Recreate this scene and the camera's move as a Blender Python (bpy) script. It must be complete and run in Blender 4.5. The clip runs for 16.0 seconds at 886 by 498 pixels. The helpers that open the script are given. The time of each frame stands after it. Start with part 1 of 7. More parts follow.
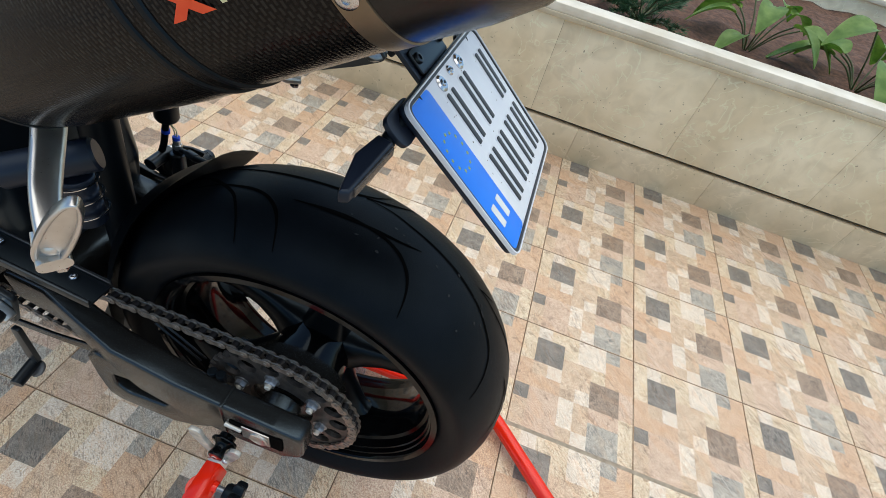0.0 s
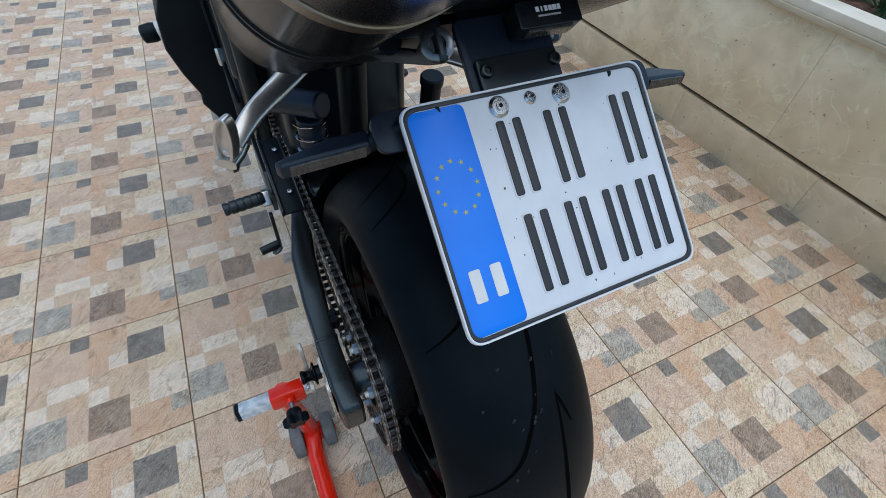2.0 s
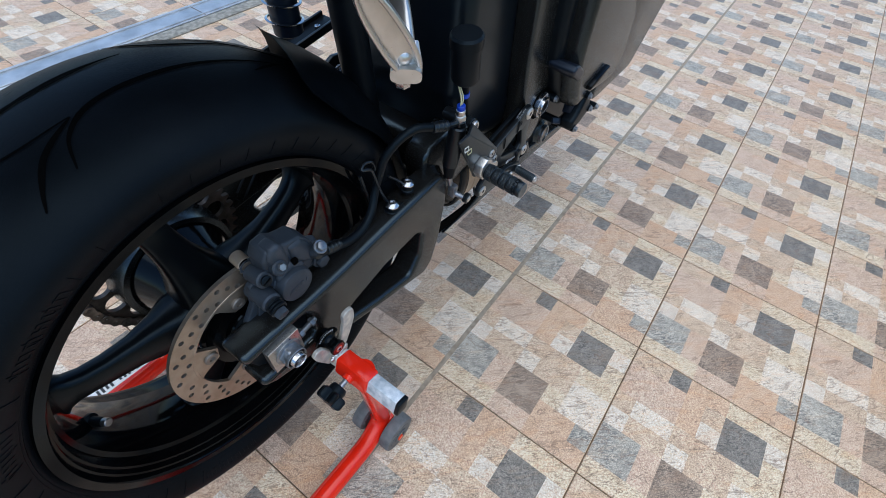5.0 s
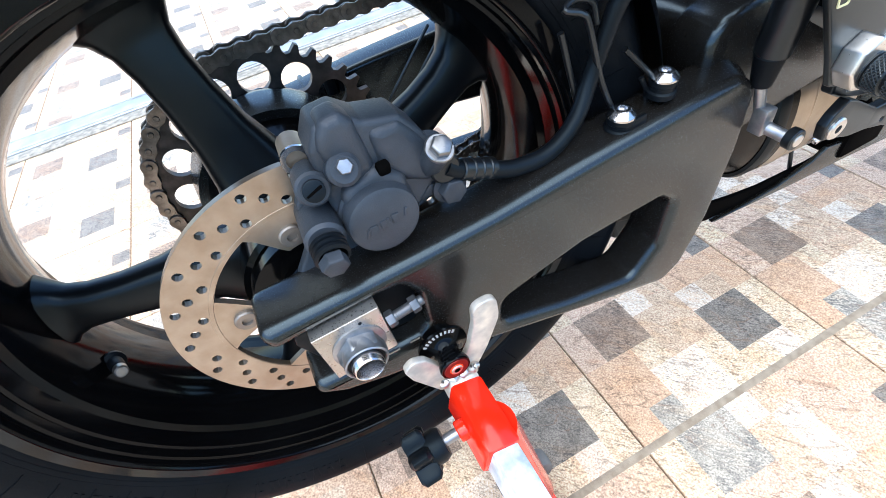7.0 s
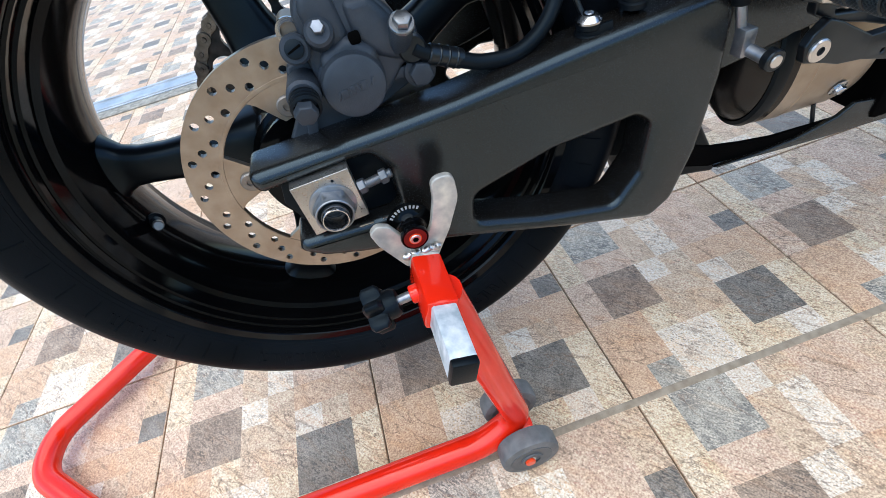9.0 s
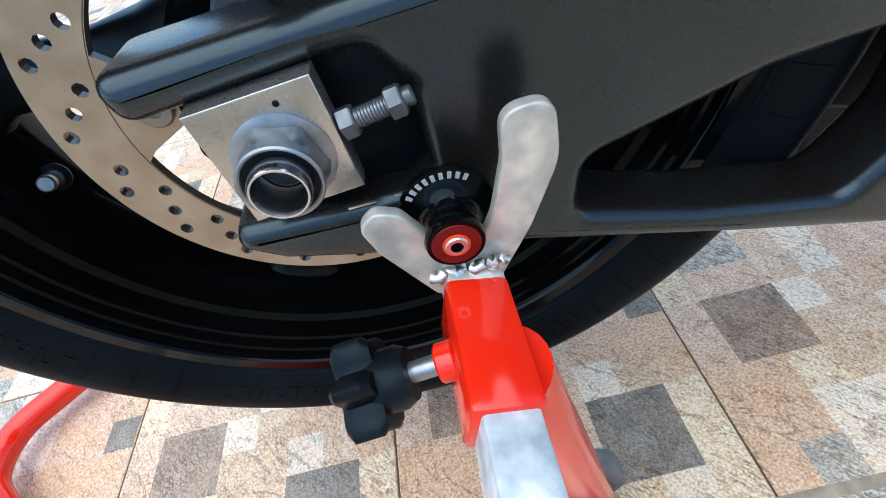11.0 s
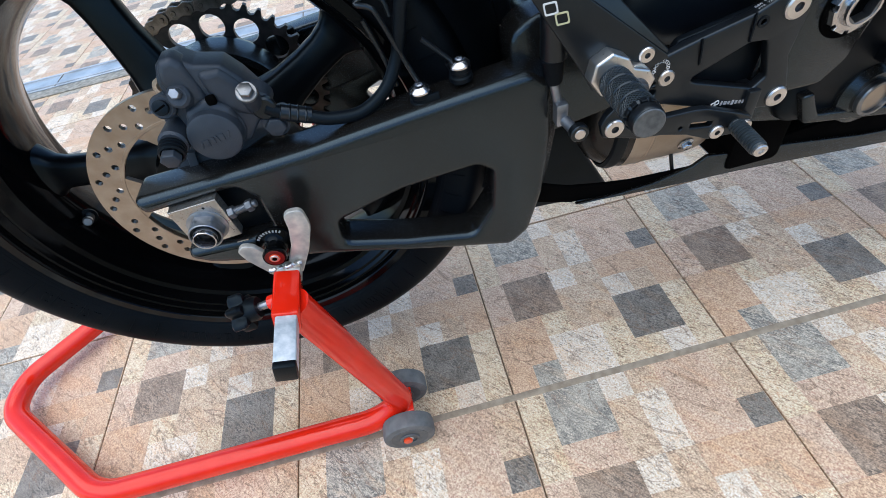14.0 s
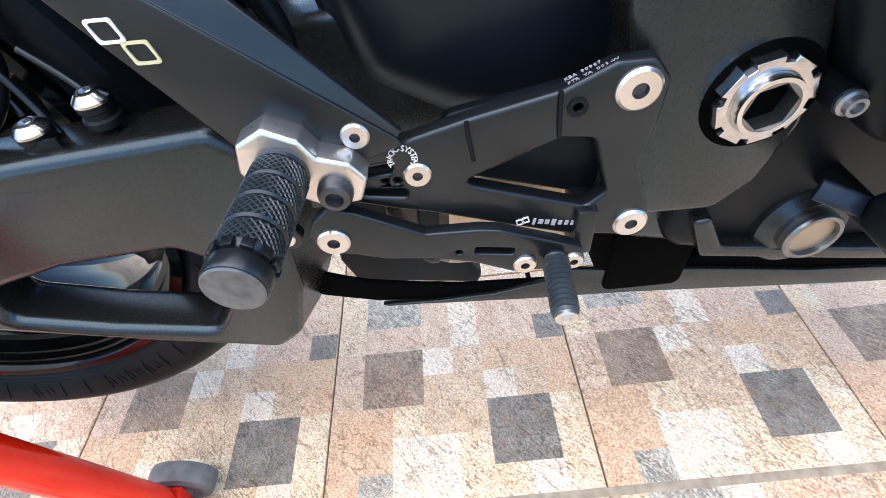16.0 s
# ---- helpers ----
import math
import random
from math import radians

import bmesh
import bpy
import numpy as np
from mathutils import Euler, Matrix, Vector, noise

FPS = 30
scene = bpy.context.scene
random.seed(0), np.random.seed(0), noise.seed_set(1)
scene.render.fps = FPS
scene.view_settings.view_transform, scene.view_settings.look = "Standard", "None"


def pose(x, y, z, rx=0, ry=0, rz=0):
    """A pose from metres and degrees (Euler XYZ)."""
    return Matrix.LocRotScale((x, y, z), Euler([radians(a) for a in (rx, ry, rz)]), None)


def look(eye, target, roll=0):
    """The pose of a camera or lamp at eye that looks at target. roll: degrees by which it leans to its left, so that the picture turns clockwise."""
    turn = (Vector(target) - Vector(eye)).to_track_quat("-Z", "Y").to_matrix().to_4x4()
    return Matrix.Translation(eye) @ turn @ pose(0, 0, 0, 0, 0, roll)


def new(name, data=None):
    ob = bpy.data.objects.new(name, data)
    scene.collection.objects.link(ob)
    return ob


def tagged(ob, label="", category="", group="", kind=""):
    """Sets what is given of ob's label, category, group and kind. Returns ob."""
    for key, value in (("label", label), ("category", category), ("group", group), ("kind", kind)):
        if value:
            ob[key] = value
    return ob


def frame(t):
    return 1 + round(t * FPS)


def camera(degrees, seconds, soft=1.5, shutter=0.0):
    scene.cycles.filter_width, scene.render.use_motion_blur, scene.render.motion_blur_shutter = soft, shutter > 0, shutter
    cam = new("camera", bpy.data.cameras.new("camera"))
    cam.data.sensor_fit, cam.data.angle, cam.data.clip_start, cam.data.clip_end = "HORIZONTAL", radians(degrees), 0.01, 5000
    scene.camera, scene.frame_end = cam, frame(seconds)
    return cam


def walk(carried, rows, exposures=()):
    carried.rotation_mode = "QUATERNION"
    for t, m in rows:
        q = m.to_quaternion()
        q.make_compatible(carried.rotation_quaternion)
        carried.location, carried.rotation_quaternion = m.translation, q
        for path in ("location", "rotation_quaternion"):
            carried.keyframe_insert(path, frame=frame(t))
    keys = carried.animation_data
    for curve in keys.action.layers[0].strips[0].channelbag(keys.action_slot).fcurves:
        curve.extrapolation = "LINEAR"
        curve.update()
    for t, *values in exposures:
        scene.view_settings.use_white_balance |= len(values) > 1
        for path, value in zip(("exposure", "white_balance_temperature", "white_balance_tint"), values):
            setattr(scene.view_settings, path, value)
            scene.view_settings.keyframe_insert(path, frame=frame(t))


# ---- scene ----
cam = camera(87.4, 16.0, soft=0.45)
PATH = [
    (0, (-0.106, 0.581, 1.088), (0.019, -0.821, -0.333), 17.0),
    (0.5, (-0.128, 0.475, 1.067), (0.368, -0.802, -0.391), 12.7),
    (1, (-0.183, 0.408, 1.057), (0.677, -0.635, -0.417), 9.3),
    (1.5, (-0.229, 0.387, 1.062), (0.819, -0.434, -0.43), 6.5),
    (2, (-0.256, 0.388, 1.072), (0.905, -0.264, -0.42), 4.7),
    (2.5, (-0.33, 0.411, 1.065), (0.88, -0.142, -0.429), 3.6),
    (3, (-0.417, 0.295, 1.039), (0.827, -0.198, -0.447), 4.9),
    (3.2, (-0.448, 0.209, 1.045), (0.802, -0.239, -0.451), 6.1),
    (5.3, (0.017, -0.223, 0.861), (0.961, 0.656, -0.667), 2.3),
    (5.5, (0.045, -0.194, 0.785), (0.876, 0.81, -0.733), -1.0),
    (6, (0.089, -0.127, 0.661), (0.707, 1.046, -0.836), -7.2),
    (6.5, (0.097, -0.117, 0.651), (0.577, 1.152, -0.819), -11.3),
    (7, (0.093, -0.124, 0.657), (0.488, 1.202, -0.787), -13.9),
    (7.5, (0.097, -0.127, 0.662), (0.419, 1.232, -0.77), -16.6),
    (8, (0.089, -0.141, 0.666), (0.387, 1.218, -0.771), -17.0),
    (8.5, (0.092, -0.187, 0.645), (0.29, 1.203, -0.779), -17.5),
    (9, (0.124, -0.235, 0.614), (0.246, 1.19, -0.783), -15.9),
    (9.2, (0.135, -0.25, 0.613), (0.224, 1.187, -0.775), -16.2),
    (11.5, (0.129, -0.04, 0.46), (0.013, 1.353, -0.97), -18.3),
    (12, (0.125, -0.026, 0.452), (0.031, 1.363, -0.984), -17.7),
    (12.5, (0.127, -0.036, 0.462), (0.058, 1.346, -0.983), -15.9),
    (13, (0.144, -0.096, 0.499), (0.1, 1.277, -0.955), -14.6),
    (13.5, (0.19, -0.217, 0.569), (0.13, 1.147, -0.893), -15.7),
    (14, (0.279, -0.289, 0.675), (0.303, 1.061, -0.8), -14.2),
    (14.5, (0.405, -0.274, 0.708), (0.519, 1.061, -0.776), -9.9),
    (15, (0.459, -0.213, 0.677), (0.601, 1.106, -0.82), -7.3),
    (15.5, (0.493, -0.168, 0.647), (0.566, 1.166, -0.841), -7.5),
    (15.8, (0.503, -0.155, 0.611), (0.521, 1.208, -0.852), -7.1),
    (16, (0.516, -0.143, 0.593), (0.479, 1.21, -0.879), -7.1),
]
EXPOSURES = [(0.0, 0.43, 6600, 2), (0.5, 0.48, 6300, 0), (1.0, 0.42, 6120, 0), (2.0, 0.04, 5890, 1), (2.5, 0.0, 5880, 2), (3.2, 0.17, 5850, 2), (5.3, 0.40, 5720, 3), (5.6, 0.58, 5740, 3), (6.2, 1.28, 5880, 4), (7.0, 1.72, 6100, 5), (8.0, 1.47, 6120, 5), (9.2, 0.94, 6020, 3), (11.5, 1.20, 5880, 1), (12.0, 1.59, 5780, 1), (12.5, 1.74, 5810, 0), (13.0, 1.60, 5830, 1), (13.5, 1.06, 5940, 3), (14.0, 0.71, 5960, 4), (14.5, 0.78, 6200, 5), (15.0, 1.05, 6330, 7), (15.5, 1.44, 6270, 8), (16.0, 1.63, 6310, 9)]
walk(cam, [(t, look(eye, target, roll)) for t, eye, target, roll in PATH], EXPOSURES)

# ---- daylight ----
world = bpy.data.worlds.new("sky")
scene.world = world
world.use_nodes = True
wn = world.node_tree.nodes
sky = wn.new("ShaderNodeTexSky")
sky.sky_type = "NISHITA"
sky.sun_disc = False
sky.sun_elevation, sky.sun_rotation = radians(78), radians(-125)
sky.air_density, sky.dust_density, sky.ozone_density = 1.0, 0.8, 2.0
wn["Background"].inputs[1].default_value = 0.15
world.node_tree.links.new(sky.outputs[0], wn["Background"].inputs[0])
sun_data = bpy.data.lights.new("sun", "SUN")
sun_data.energy, sun_data.angle, sun_data.color = 2.0, radians(95), (1.0, 0.89, 0.76)
sun = new("sun", sun_data)
sun.matrix_world = look((-0.50, -0.35, 3.0), (0, 0, 0))

# ---- materials ----
def pbr(name, c1, c2=None, rough=0.5, metal=0.0, scale=40.0, fine=300.0, bump=0.1, coat=0.0, rvar=0.1, spec=0.5, tint=(1, 1, 1)):
    """Two-scale mottled surface: c1 to c2 by broad noise, fine noise in relief and gloss."""
    m = bpy.data.materials.new(name)
    m.use_nodes = True
    n, l = m.node_tree.nodes, m.node_tree.links
    b = n["Principled BSDF"]
    c2 = c2 or tuple(min(1, v * 1.35 + 0.004) for v in c1)
    tc = n.new("ShaderNodeTexCoord")
    big, small = n.new("ShaderNodeTexNoise"), n.new("ShaderNodeTexNoise")
    big.inputs["Scale"].default_value, small.inputs["Scale"].default_value = scale, fine
    big.inputs["Detail"].default_value, small.inputs["Detail"].default_value = 5, 3
    for t in (big, small):
        l.new(tc.outputs["Object"], t.inputs["Vector"])
    mix = n.new("ShaderNodeMix")
    mix.data_type = "RGBA"
    ramp = n.new("ShaderNodeValToRGB")
    ramp.color_ramp.elements[0].position, ramp.color_ramp.elements[1].position = 0.35, 0.68
    l.new(big.outputs["Fac"], ramp.inputs[0])
    l.new(ramp.outputs[0], mix.inputs["Factor"])
    mix.inputs["A"].default_value, mix.inputs["B"].default_value = (*c1, 1), (*c2, 1)
    l.new(mix.outputs["Result"], b.inputs["Base Color"])
    rr = n.new("ShaderNodeMapRange")
    rr.inputs["To Min"].default_value, rr.inputs["To Max"].default_value = max(0.03, rough - rvar), min(1, rough + rvar)
    l.new(small.outputs["Fac"], rr.inputs["Value"])
    l.new(rr.outputs[0], b.inputs["Roughness"])
    b.inputs["Metallic"].default_value = metal
    b.inputs["Coat Weight"].default_value = coat
    b.inputs["Coat Roughness"].default_value = 0.12
    b.inputs["Specular IOR Level"].default_value = spec
    b.inputs["Specular Tint"].default_value = (*tint, 1)
    if bump:
        bp = n.new("ShaderNodeBump")
        bp.inputs["Strength"].default_value, bp.inputs["Distance"].default_value = bump, 0.001
        l.new(small.outputs["Fac"], bp.inputs["Height"])
        l.new(bp.outputs[0], b.inputs["Normal"])
    return m


def stone(name, base, light, vein, amount, grain=420.0, cracks=0.55):
    """Printed granite: grain, short slanting dark flecks (amount sets how dense) and a few wandering brown cracks."""
    m = bpy.data.materials.new(name)
    m.use_nodes = True
    n, l = m.node_tree.nodes, m.node_tree.links
    b = n["Principled BSDF"]
    tc, info, add = n.new("ShaderNodeTexCoord"), n.new("ShaderNodeObjectInfo"), n.new("ShaderNodeVectorMath")
    l.new(tc.outputs["Object"], add.inputs[0])
    comb = n.new("ShaderNodeCombineXYZ")
    l.new(info.outputs["Random"], comb.inputs["Z"])
    l.new(comb.outputs[0], add.inputs[1])
    slant = n.new("ShaderNodeMapping")
    slant.vector_type = "TEXTURE"
    slant.inputs["Rotation"].default_value = (0, 0, radians(-48))
    slant.inputs["Scale"].default_value = (1.3, 0.42, 1.0)
    l.new(add.outputs[0], slant.inputs["Vector"])

    def tex(scale, detail, distort, src):
        t = n.new("ShaderNodeTexNoise")
        t.inputs["Scale"].default_value, t.inputs["Detail"].default_value, t.inputs["Distortion"].default_value = scale, detail, distort
        l.new(src, t.inputs["Vector"])
        return t.outputs["Fac"]

    def ramp(src, p0, p1, c0=(0, 0, 0), c1=(1, 1, 1)):
        r = n.new("ShaderNodeValToRGB")
        r.color_ramp.elements[0].position, r.color_ramp.elements[1].position = p0, p1
        r.color_ramp.elements[0].color, r.color_ramp.elements[1].color = (*c0, 1), (*c1, 1)
        l.new(src, r.inputs[0])
        return r.outputs[0]

    def calc(op, a, v):
        q = n.new("ShaderNodeMath")
        q.operation = op
        l.new(a, q.inputs[0])
        if isinstance(v, float):
            q.inputs[1].default_value = v
        else:
            l.new(v, q.inputs[1])
        return q.outputs[0]

    def mix(fac, a, col, kind="MIX"):
        x = n.new("ShaderNodeMix")
        x.data_type, x.blend_type = "RGBA", kind
        if isinstance(fac, float):
            x.inputs["Factor"].default_value = fac
        else:
            l.new(fac, x.inputs["Factor"])
        l.new(a, x.inputs["A"])
        if isinstance(col, tuple):
            x.inputs["B"].default_value = (*col, 1)
        else:
            l.new(col, x.inputs["B"])
        return x.outputs["Result"]
    ground_col = ramp(tex(38, 6, 0.6, add.outputs[0]), 0.33, 0.66, base, light)
    fleck = ramp(tex(150, 4, 0.9, slant.outputs[0]), 0.615 - 0.145 * amount, 0.655 - 0.125 * amount)
    warm = calc("MULTIPLY", ramp(tex(16, 4, 1.2, slant.outputs[0]), 0.50, 0.66), 0.30)
    ground_col = mix(warm, ground_col, tuple(v * k for v, k in zip(light, (0.98, 0.74, 0.52))))
    cluster = ramp(tex(26, 3, 0.5, add.outputs[0]), 0.40, 0.62, (0.35, 0.35, 0.35), (1, 1, 1))
    c = mix(calc("MULTIPLY", calc("MULTIPLY", fleck, cluster), 0.74), ground_col, vein)
    wander = calc("ABSOLUTE", calc("SUBTRACT", tex(11, 7, 1.4, slant.outputs[0]), 0.5), 0.0)
    patch = ramp(tex(9, 2, 0.0, add.outputs[0]), 0.42, 0.52)
    crack = calc("MULTIPLY", calc("MULTIPLY", ramp(wander, 0.005, 0.017, (1, 1, 1), (0, 0, 0)), patch), cracks)
    c = mix(crack, c, (0.20, 0.12, 0.075))
    g = n.new("ShaderNodeMapRange")
    g.inputs["From Min"].default_value, g.inputs["From Max"].default_value = 0.3, 0.7
    l.new(tex(grain, 3, 0.2, add.outputs[0]), g.inputs["Value"])
    c = mix(0.50, c, g.outputs[0], "OVERLAY")
    l.new(c, b.inputs["Base Color"])
    b.inputs["Roughness"].default_value = 0.42
    bp = n.new("ShaderNodeBump")
    bp.inputs["Strength"].default_value, bp.inputs["Distance"].default_value = 0.45, 0.0008
    l.new(c, bp.inputs["Height"])
    l.new(bp.outputs[0], b.inputs["Normal"])
    return m


def carbon_cloth(name):
    """Lacquered carbon twill laid round a can whose axis is its own z."""
    m = pbr(name, (0.012, 0.012, 0.013), (0.02, 0.02, 0.021), 0.20, 0.0, 30, 500, 0.0, coat=0.0, spec=0.15)
    n, l = m.node_tree.nodes, m.node_tree.links
    b = n["Principled BSDF"]
    tc, sep, cmb = n.new("ShaderNodeTexCoord"), n.new("ShaderNodeSeparateXYZ"), n.new("ShaderNodeCombineXYZ")
    at, mul = n.new("ShaderNodeMath"), n.new("ShaderNodeMath")
    at.operation, mul.operation = "ARCTAN2", "MULTIPLY"
    mul.inputs[1].default_value = 0.0735
    l.new(tc.outputs["Object"], sep.inputs[0])
    l.new(sep.outputs["Y"], at.inputs[0])
    l.new(sep.outputs["X"], at.inputs[1])
    l.new(at.outputs[0], mul.inputs[0])
    l.new(mul.outputs[0], cmb.inputs["X"])
    l.new(sep.outputs["Z"], cmb.inputs["Y"])
    weave = n.new("ShaderNodeTexBrick")
    weave.inputs["Scale"].default_value = 1.0
    weave.inputs["Brick Width"].default_value, weave.inputs["Row Height"].default_value = 0.0060, 0.0033
    weave.inputs["Mortar Size"].default_value, weave.inputs["Mortar Smooth"].default_value = 0.0011, 0.5
    weave.inputs["Color1"].default_value, weave.inputs["Color2"].default_value = (0.026, 0.023, 0.020, 1), (0.013, 0.011, 0.010, 1)
    weave.inputs["Mortar"].default_value = (0.003, 0.003, 0.003, 1)
    l.new(cmb.outputs[0], weave.inputs["Vector"])
    l.new(weave.outputs["Color"], b.inputs["Base Color"])
    bp = n.new("ShaderNodeBump")
    bp.inputs["Strength"].default_value, bp.inputs["Distance"].default_value = 0.3, 0.0006
    bp.invert = True
    l.new(weave.outputs["Fac"], bp.inputs["Height"])
    l.new(bp.outputs[0], b.inputs["Normal"])
    return m


SATIN = pbr("satin_black_paint", (0.0090, 0.0083, 0.0074), (0.0104, 0.0096, 0.0086), 0.27, 0.0, 14, 900, 0.0, rvar=0.015, spec=0.7, tint=(0.60, 0.83, 1.0))
GLOSSB = pbr("gloss_black_paint", (0.0014, 0.0015, 0.0018), (0.0026, 0.0027, 0.0030), 0.10, 0.0, 12, 600, 0.01, rvar=0.03, spec=0.16, tint=(0.70, 0.86, 1.0))
PLASTIC = pbr("black_plastic", (0.0028, 0.0036, 0.0050), (0.0048, 0.0062, 0.0086), 0.42, 0.0, 20, 1200, 0.06, spec=0.2, tint=(0.62, 0.85, 1.0))
RUBBER = pbr("tyre_rubber", (0.0024, 0.0030, 0.0040), (0.0056, 0.0068, 0.0090), 0.46, 0.0, 11, 700, 0.2, rvar=0.16, spec=0.10, tint=(0.6, 0.84, 1.0))
# smooth black casing; the blue sheen of the sky is in base and tint
CASING = pbr("smooth_blue_black_casing", (0.0030, 0.0042, 0.0065), (0.0050, 0.0068, 0.0098), 0.30, 0.0, 16, 900, 0.0, rvar=0.03, spec=0.5, tint=(0.55, 0.80, 1.0))
# near-black of the belly pan; elsewhere the shade of grooves and recesses as colour
DEEPBLACK = pbr("tread_cut_rubber", (0.0012, 0.0012, 0.0012), (0.002, 0.002, 0.002), 0.9, 0.0, 20, 700, 0.0, spec=0.03)
SCUFF = pbr("scuffed_rubber", (0.010, 0.011, 0.012), (0.032, 0.033, 0.034), 0.8, 0.0, 90, 700, 0.3, spec=0.2)
CALIPER = pbr("blue_grey_cast_caliper", (0.027, 0.036, 0.048), (0.043, 0.054, 0.070), 0.48, 0.2, 45, 1100, 0.22, spec=0.4)
DISC = pbr("worn_disc_steel", (0.325, 0.270, 0.212), (0.410, 0.358, 0.295), 0.36, 0.85, 60, 900, 0.03)
DISCIN = pbr("disc_carrier_steel", (0.20, 0.18, 0.16), (0.28, 0.26, 0.235), 0.45, 0.7, 60, 900, 0.03)
STEEL = pbr("bright_steel", (0.50, 0.51, 0.53), (0.62, 0.63, 0.65), 0.20, 1.0, 60, 800, 0.008, rvar=0.05)
ZINC = pbr("zinc_plated_steel", (0.58, 0.57, 0.52), (0.74, 0.73, 0.67), 0.40, 0.55, 45, 300, 0.03, rvar=0.08)
FORKZINC = pbr("smudged_cream_zinc", (0.38, 0.375, 0.355), (0.70, 0.665, 0.575), 0.34, 0.3, 70, 420, 0.05, rvar=0.12)
ROUGHZINC = pbr("dull_zinc_plating", (0.22, 0.24, 0.265), (0.34, 0.36, 0.39), 0.36, 0.85, 110, 600, 0.03, rvar=0.10)
DULLPLATE = pbr("dull_plated_steel", (0.050, 0.055, 0.062), (0.10, 0.106, 0.115), 0.40, 0.7, 90, 500, 0.05)
GREYPLATE = pbr("grey_plated_steel", (0.16, 0.17, 0.18), (0.26, 0.27, 0.28), 0.30, 0.9, 70, 500, 0.02, rvar=0.06)
BOLTGREY = pbr("grey_zinc_bolt", (0.11, 0.125, 0.14), (0.20, 0.215, 0.235), 0.38, 0.7, 90, 500, 0.03)
# streaked zinc with reflected sky put into its blue-white base, metal kept low
ZINCBAR = pbr("streaked_zinc_bar", (0.40, 0.48, 0.54), (0.80, 0.84, 0.88), 0.36, 0.15, 90, 260, 0.05, rvar=0.15)
PEGFACE = pbr("scratched_grey_cap", (0.075, 0.085, 0.090), (0.15, 0.16, 0.165), 0.42, 0.5, 160, 500, 0.06)
ALU = pbr("brushed_aluminium", (0.56, 0.55, 0.53), (0.68, 0.67, 0.65), 0.30, 0.95, 40, 700, 0.02, rvar=0.06)
PLATEALU = pbr("smudged_bare_aluminium", (0.36, 0.35, 0.33), (0.66, 0.65, 0.62), 0.30, 0.9, 22, 700, 0.03, rvar=0.10)
CHAIN = pbr("oily_chain_steel", (0.17, 0.155, 0.14), (0.34, 0.31, 0.28), 0.32, 0.85, 120, 900, 0.08)
ROLLER = pbr("dark_chain_roller", (0.03, 0.03, 0.033), (0.06, 0.06, 0.065), 0.33, 0.8, 120, 900, 0.1)
SPROCKET = pbr("worn_sprocket", (0.05, 0.048, 0.046), (0.11, 0.10, 0.095), 0.45, 0.7, 90, 900, 0.12)
KNURL = pbr("knurled_anodised", (0.026, 0.036, 0.044), (0.044, 0.058, 0.068), 0.40, 0.35, 60, 900, 0.05)
ANOD = pbr("black_anodised", (0.0085, 0.0095, 0.0115), (0.013, 0.0145, 0.017), 0.30, 0.4, 30, 1200, 0.02, rvar=0.05, spec=0.8, tint=(0.75, 0.9, 1.0))
RED = pbr("red_powder_coat", (0.70, 0.016, 0.004), (0.78, 0.022, 0.006), 0.13, 0.0, 25, 500, 0.01, spec=0.5, rvar=0.04)
REDFACE = pbr("dark_red_anodised", (0.12, 0.006, 0.006), (0.18, 0.01, 0.008), 0.35, 0.4, 60, 900, 0.03)
SPOKE = pbr("satin_black_spoke_paint", (0.0022, 0.0026, 0.0034), (0.0038, 0.0043, 0.0052), 0.32, 0.0, 12, 600, 0.01, rvar=0.04, spec=0.24, tint=(0.62, 0.84, 1.0))
GREYRUB = pbr("grey_wheel_rubber", (0.105, 0.110, 0.114), (0.165, 0.170, 0.172), 0.6, 0.0, 70, 700, 0.15)
GREYHUB = pbr("grey_wheel_hub", (0.0675, 0.0750, 0.0825), (0.0975, 0.1050, 0.1125), 0.5, 0.0, 70, 700, 0.1)
BLUEALU = pbr("blue_plug", (0.01, 0.05, 0.45), (0.02, 0.08, 0.6), 0.35, 0.2, 60, 700, 0.03)
CARBON = carbon_cloth("carbon_weave")
TITAN = pbr("heat_tinted_clamp", (0.20, 0.16, 0.11), (0.27, 0.22, 0.16), 0.32, 0.8, 20, 600, 0.05)
CANEND = pbr("dark_can_end", (0.007, 0.0065, 0.006), (0.012, 0.011, 0.010), 0.25, 0.0, 15, 500, 0.01, spec=0.35, rvar=0.04)
CAN2 = pbr("bronzed_steel", (0.34, 0.28, 0.21), (0.46, 0.39, 0.31), 0.42, 0.75, 30, 500, 0.05)
PWHITE = pbr("plate_white", (0.66, 0.68, 0.72), (0.74, 0.76, 0.79), 0.32, 0.0, 30, 900, 0.05)
PBLUE = pbr("plate_blue", (0.002, 0.175, 0.80), (0.004, 0.20, 0.86), 0.35, 0.0, 30, 900, 0.02)
PBLACK = pbr("plate_black", (0.010, 0.012, 0.016), (0.016, 0.018, 0.022), 0.4, 0.0, 60, 900, 0.05)
STARS = pbr("plate_gold", (0.35, 0.42, 0.10), (0.45, 0.5, 0.12), 0.4)
BRACKET = pbr("blue_black_bracket", (0.007, 0.010, 0.018), (0.011, 0.015, 0.026), 0.36, 0.0, 30, 1000, 0.03, spec=0.35, tint=(0.7, 0.85, 1.0))
LENS = pbr("smoked_lens", (0.020, 0.018, 0.017), (0.055, 0.050, 0.046), 0.25, 0.0, 300, 900, 0.3)
WHITE = pbr("white_print", (0.7, 0.7, 0.68), (0.78, 0.78, 0.76), 0.5)
GREYPRINT = pbr("grey_print", (0.34, 0.34, 0.35), (0.42, 0.42, 0.43), 0.5)
